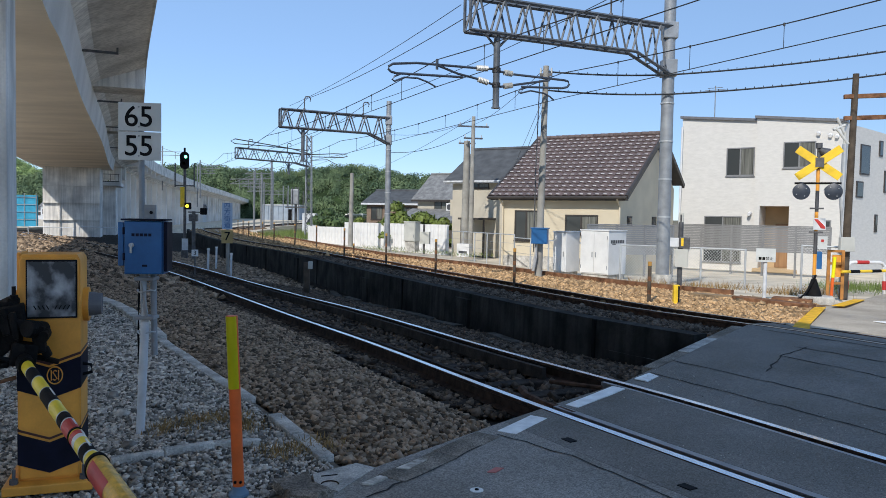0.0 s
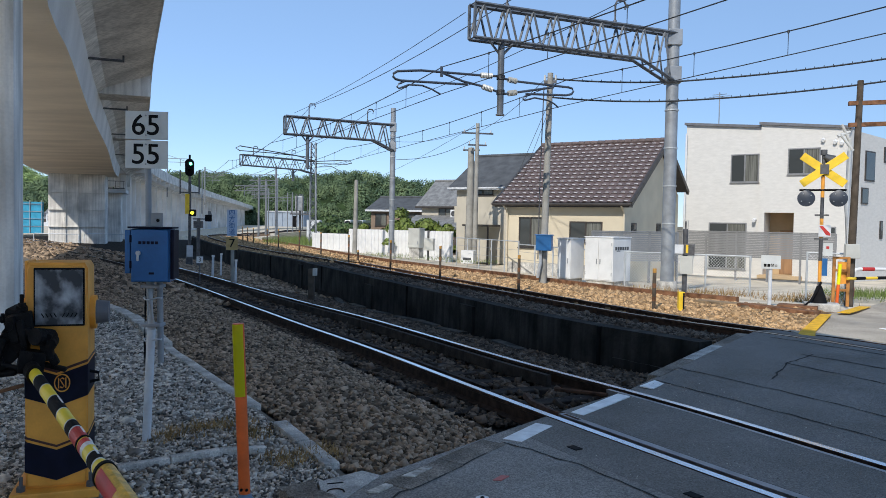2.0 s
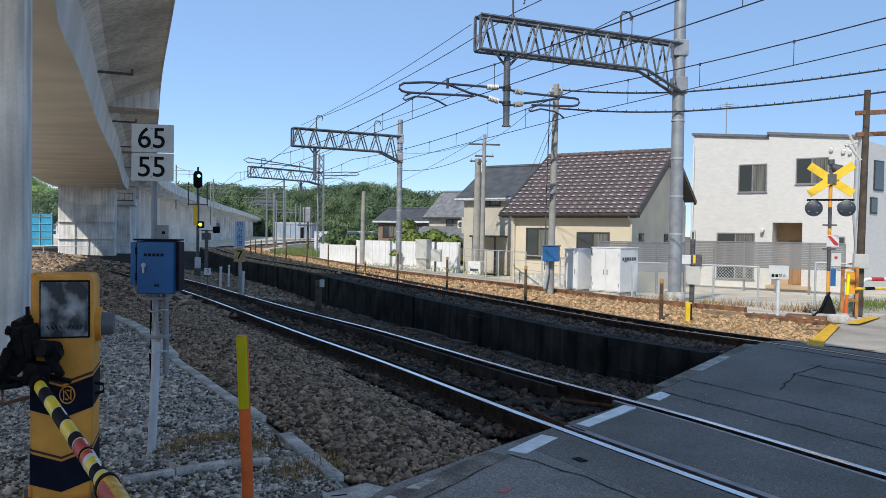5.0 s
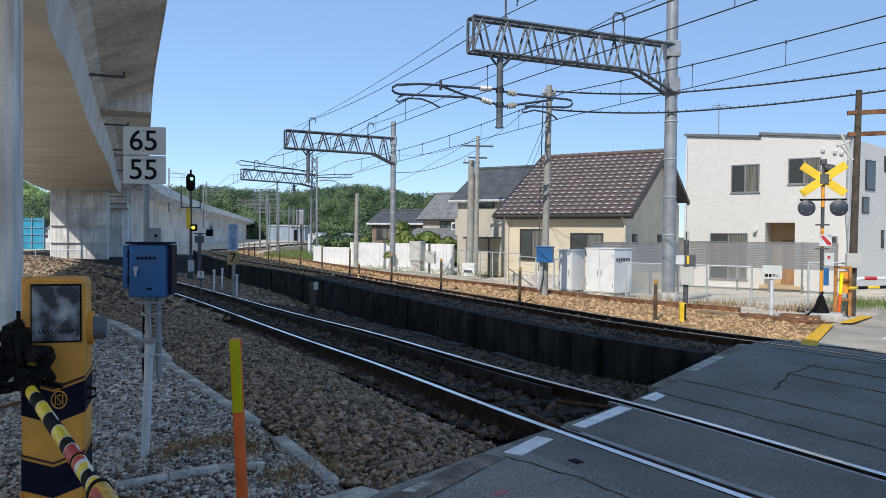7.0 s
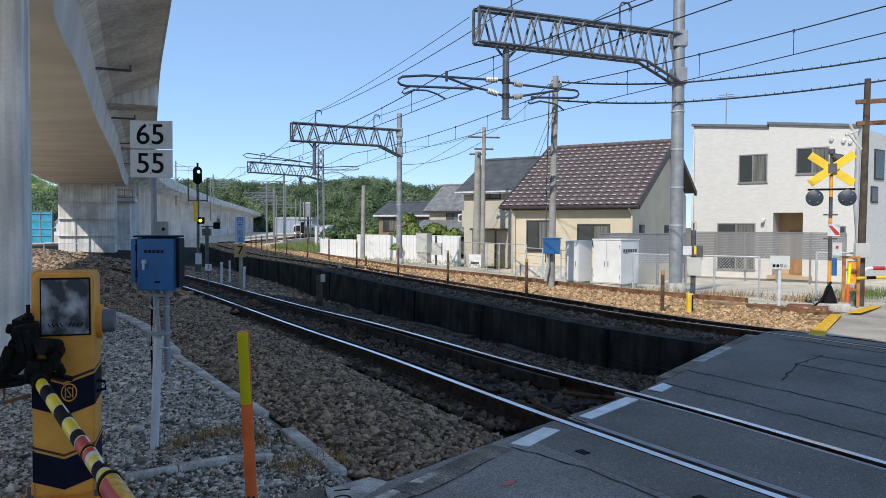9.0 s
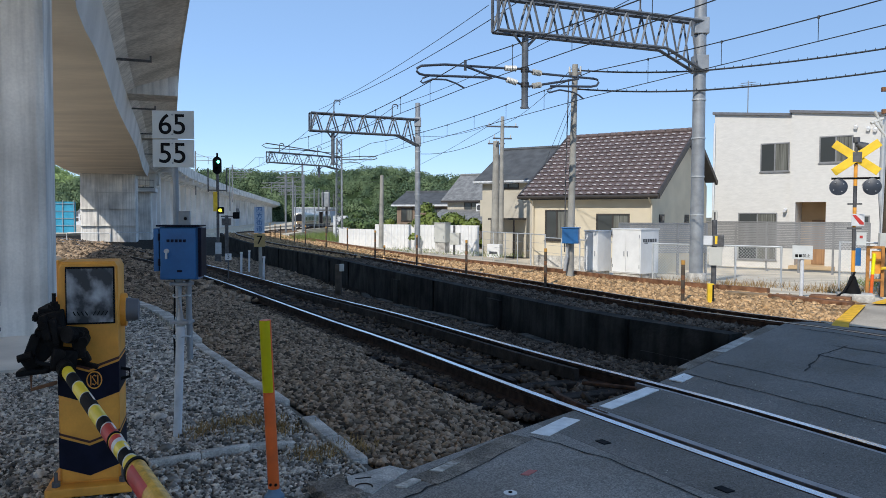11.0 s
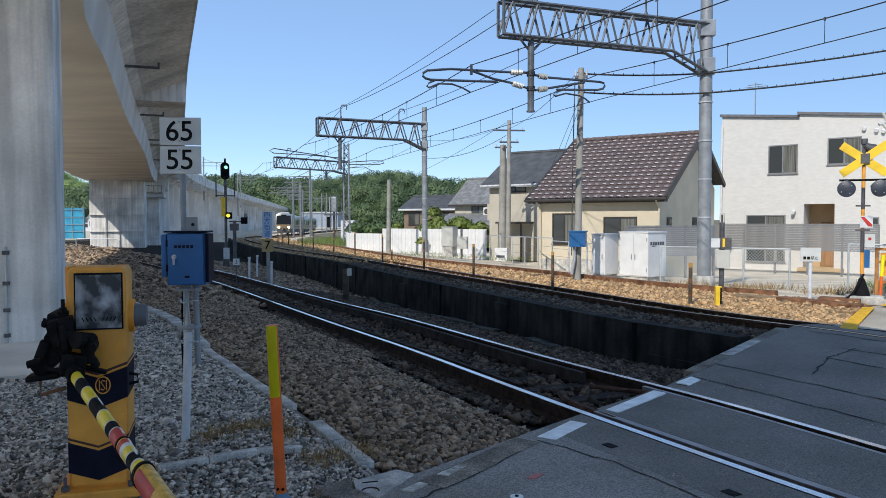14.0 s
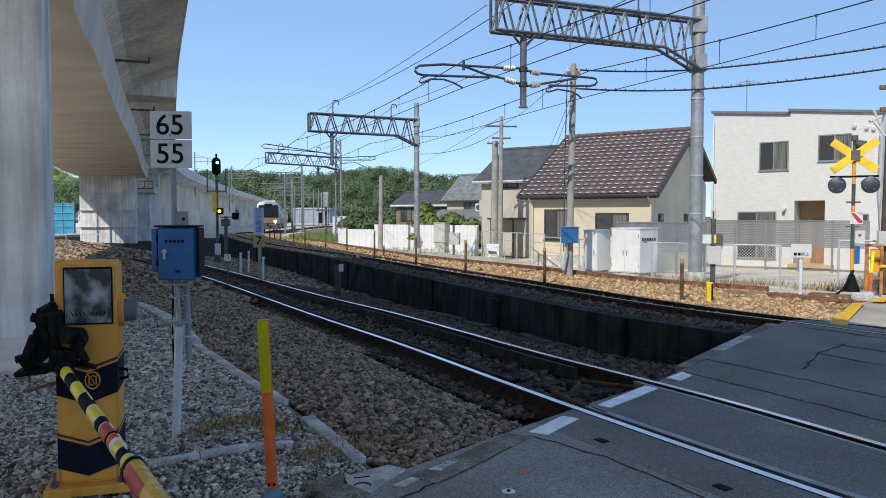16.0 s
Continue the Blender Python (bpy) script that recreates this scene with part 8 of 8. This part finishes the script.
def train_car(front):
    t = thing("train_car", (0, 0, 0), "silver commuter train car with dark windscreen and lit headlamps" if front else "silver commuter train car with dark side windows", "train", "train cars")
    w, L = 1.38, 19.5
    sec = [(-w * 0.93, 0.95), (-w, 1.2), (-w, 2.9), (-w * 0.93, 3.3), (-w * 0.7, 3.55), (0, 3.66), (w * 0.7, 3.55), (w * 0.93, 3.3), (w, 2.9), (w, 1.2), (w * 0.93, 0.95)]
    bm = bmesh.new()
    rows = []
    for y, s, dz in ((0, 0.9, -0.05), (0.12, 0.97, 0), (0.5, 1, 0), (L - 0.1, 1, 0), (L, 0.96, 0)):
        rows.append([Vector((x * s, y + (0.25 * (1 - s) * 4 if y < 0.4 else 0) + (max(0, z - 2.2) * 0.18 if y < 0.4 else 0), z + (dz if z > 2 else 0))) for x, z in sec])
    loft(bm, rows, closed=True)
    part("body", bm, STEEL_BODY, t, "stainless steel car body", smooth=True)
    bm = bmesh.new()
    prism(bm, [(-0.8, 3.62), (0.8, 3.62), (0.7, 3.82), (-0.7, 3.82)], 1, 3.0, 8.0)
    part("roof_unit", bm, ROOF_T, t, "grey roof air conditioner")
    bm = bmesh.new()
    rod(bm, (0, 11.5, 3.6), (0, 12.5, 4.2), 0.04, n=6)
    rod(bm, (0, 12.5, 4.2), (0, 11.6, 4.45), 0.04, n=6)
    rod(bm, (-0.8, 11.6, 4.45), (0.8, 11.6, 4.45), 0.04, n=6)
    part("pantograph", bm, STEEL_DARK, t, "grey pantograph")
    P(t, "underframe", (-1.15, 0.5, 0.35), (1.15, L - 0.5, 0.95), STEEL_DARK, "dark underframe equipment")
    for y in (3.0, L - 3.0):
        b = P(t, "bogie", (-1.0, y - 1.4, 0.3), (1.0, y + 1.4, 0.62), STEEL_DARK, "dark bogie frame")
        for dy in (-1.0, 1.0):
            for x in (-0.56, 0.56):
                part("wheel", _rod_bm((x - 0.06, y + dy, 0.43), (x + 0.06, y + dy, 0.43), 0.43, 18), RAIL, b)
    for sd in (-1, 1):
        P(t, "side_stripe", (sd * w * 1.004 - 0.008, 0.6, 1.35), (sd * w * 1.004 + 0.008, L - 0.3, 1.55), AMBER_STRIPE, "amber side stripe")
        for i in range(7):
            y = 1.6 + i * 2.55
            P(t, "side_window", (sd * w * 1.004 - 0.008, y, 1.85), (sd * w * 1.004 + 0.008, y + 1.6, 2.75), GLASS)
    if front:
        P(t, "front_mask", (-1.12, -0.07, 1.0), (1.12, 0.1, 1.69), MASK, "pale front panel with amber tint", 0.05)
        bm = bmesh.new()
        prism(bm, [(-1.22, 1.7), (1.22, 1.7), (1.16, 3.2), (-1.16, 3.2)], 1, -0.06, 0.14, Matrix.Translation((0, 0, 0)))
        for v in bm.verts:
            v.co.y += max(0, v.co.z - 2.0) * 0.18
        part("windscreen", bm, DARK_SCREEN, t, "large dark windscreen")
        P(t, "destination_box", (-0.45, 0.1, 3.14), (0.45, 0.32, 3.36), BLACK, "dark destination box")
        P(t, "front_stripe", (-1.1, -0.085, 1.48), (1.1, -0.071, 1.6), AMBER_STRIPE)
        for x in (-0.82, 0.82):
            part("headlamp", _rod_bm((x, -0.13, 1.22), (x, -0.06, 1.22), 0.16, 18), LAMP_ON, t, "glowing warm headlamp")
        P(t, "skirt", (-1.1, 0.0, 0.28), (1.1, 0.25, 0.94), STEEL_DARK, "dark front skirt", 0.05)
        P(t, "coupler", (-0.15, -0.35, 0.75), (0.15, 0.1, 1.0), BLACK, "dark coupler", 0.03)
    return t


cars = [train_car(True), train_car(False), train_car(False)]


def motions():
    """The train comes round the curve towards the crossing."""
    stations = [(0, 300), (4, 285), (6, 266), (8, 232), (9.2, 210), (11.5, 170), (12.5, 152), (13.5, 135), (14.5, 117), (15.5, 99), (16, 90)]
    ts = [0, 2, 4, 5, 6, 7, 8, 8.6, 9.2, 10, 10.8, 11.5, 12, 12.5, 13, 13.5, 14, 14.5, 15, 15.5, 16]
    for i, car in enumerate(cars):
        rows = []
        for tt in ts:
            y = np.interp(tt, [s[0] for s in stations], [s[1] for s in stations]) + 20.0 * i
            q, q2 = RAIL_C.side(y + 2.5, 0.56), RAIL_C.side(y + 17, 0.56)
            d = q2 - q
            ang = math.atan2(-d.x, d.y)
            o = q - d.normalized() * 2.6
            rows.append((tt, Matrix.Translation(o) @ Matrix.Rotation(ang, 4, "Z")))
        walk(car, rows)


motions()
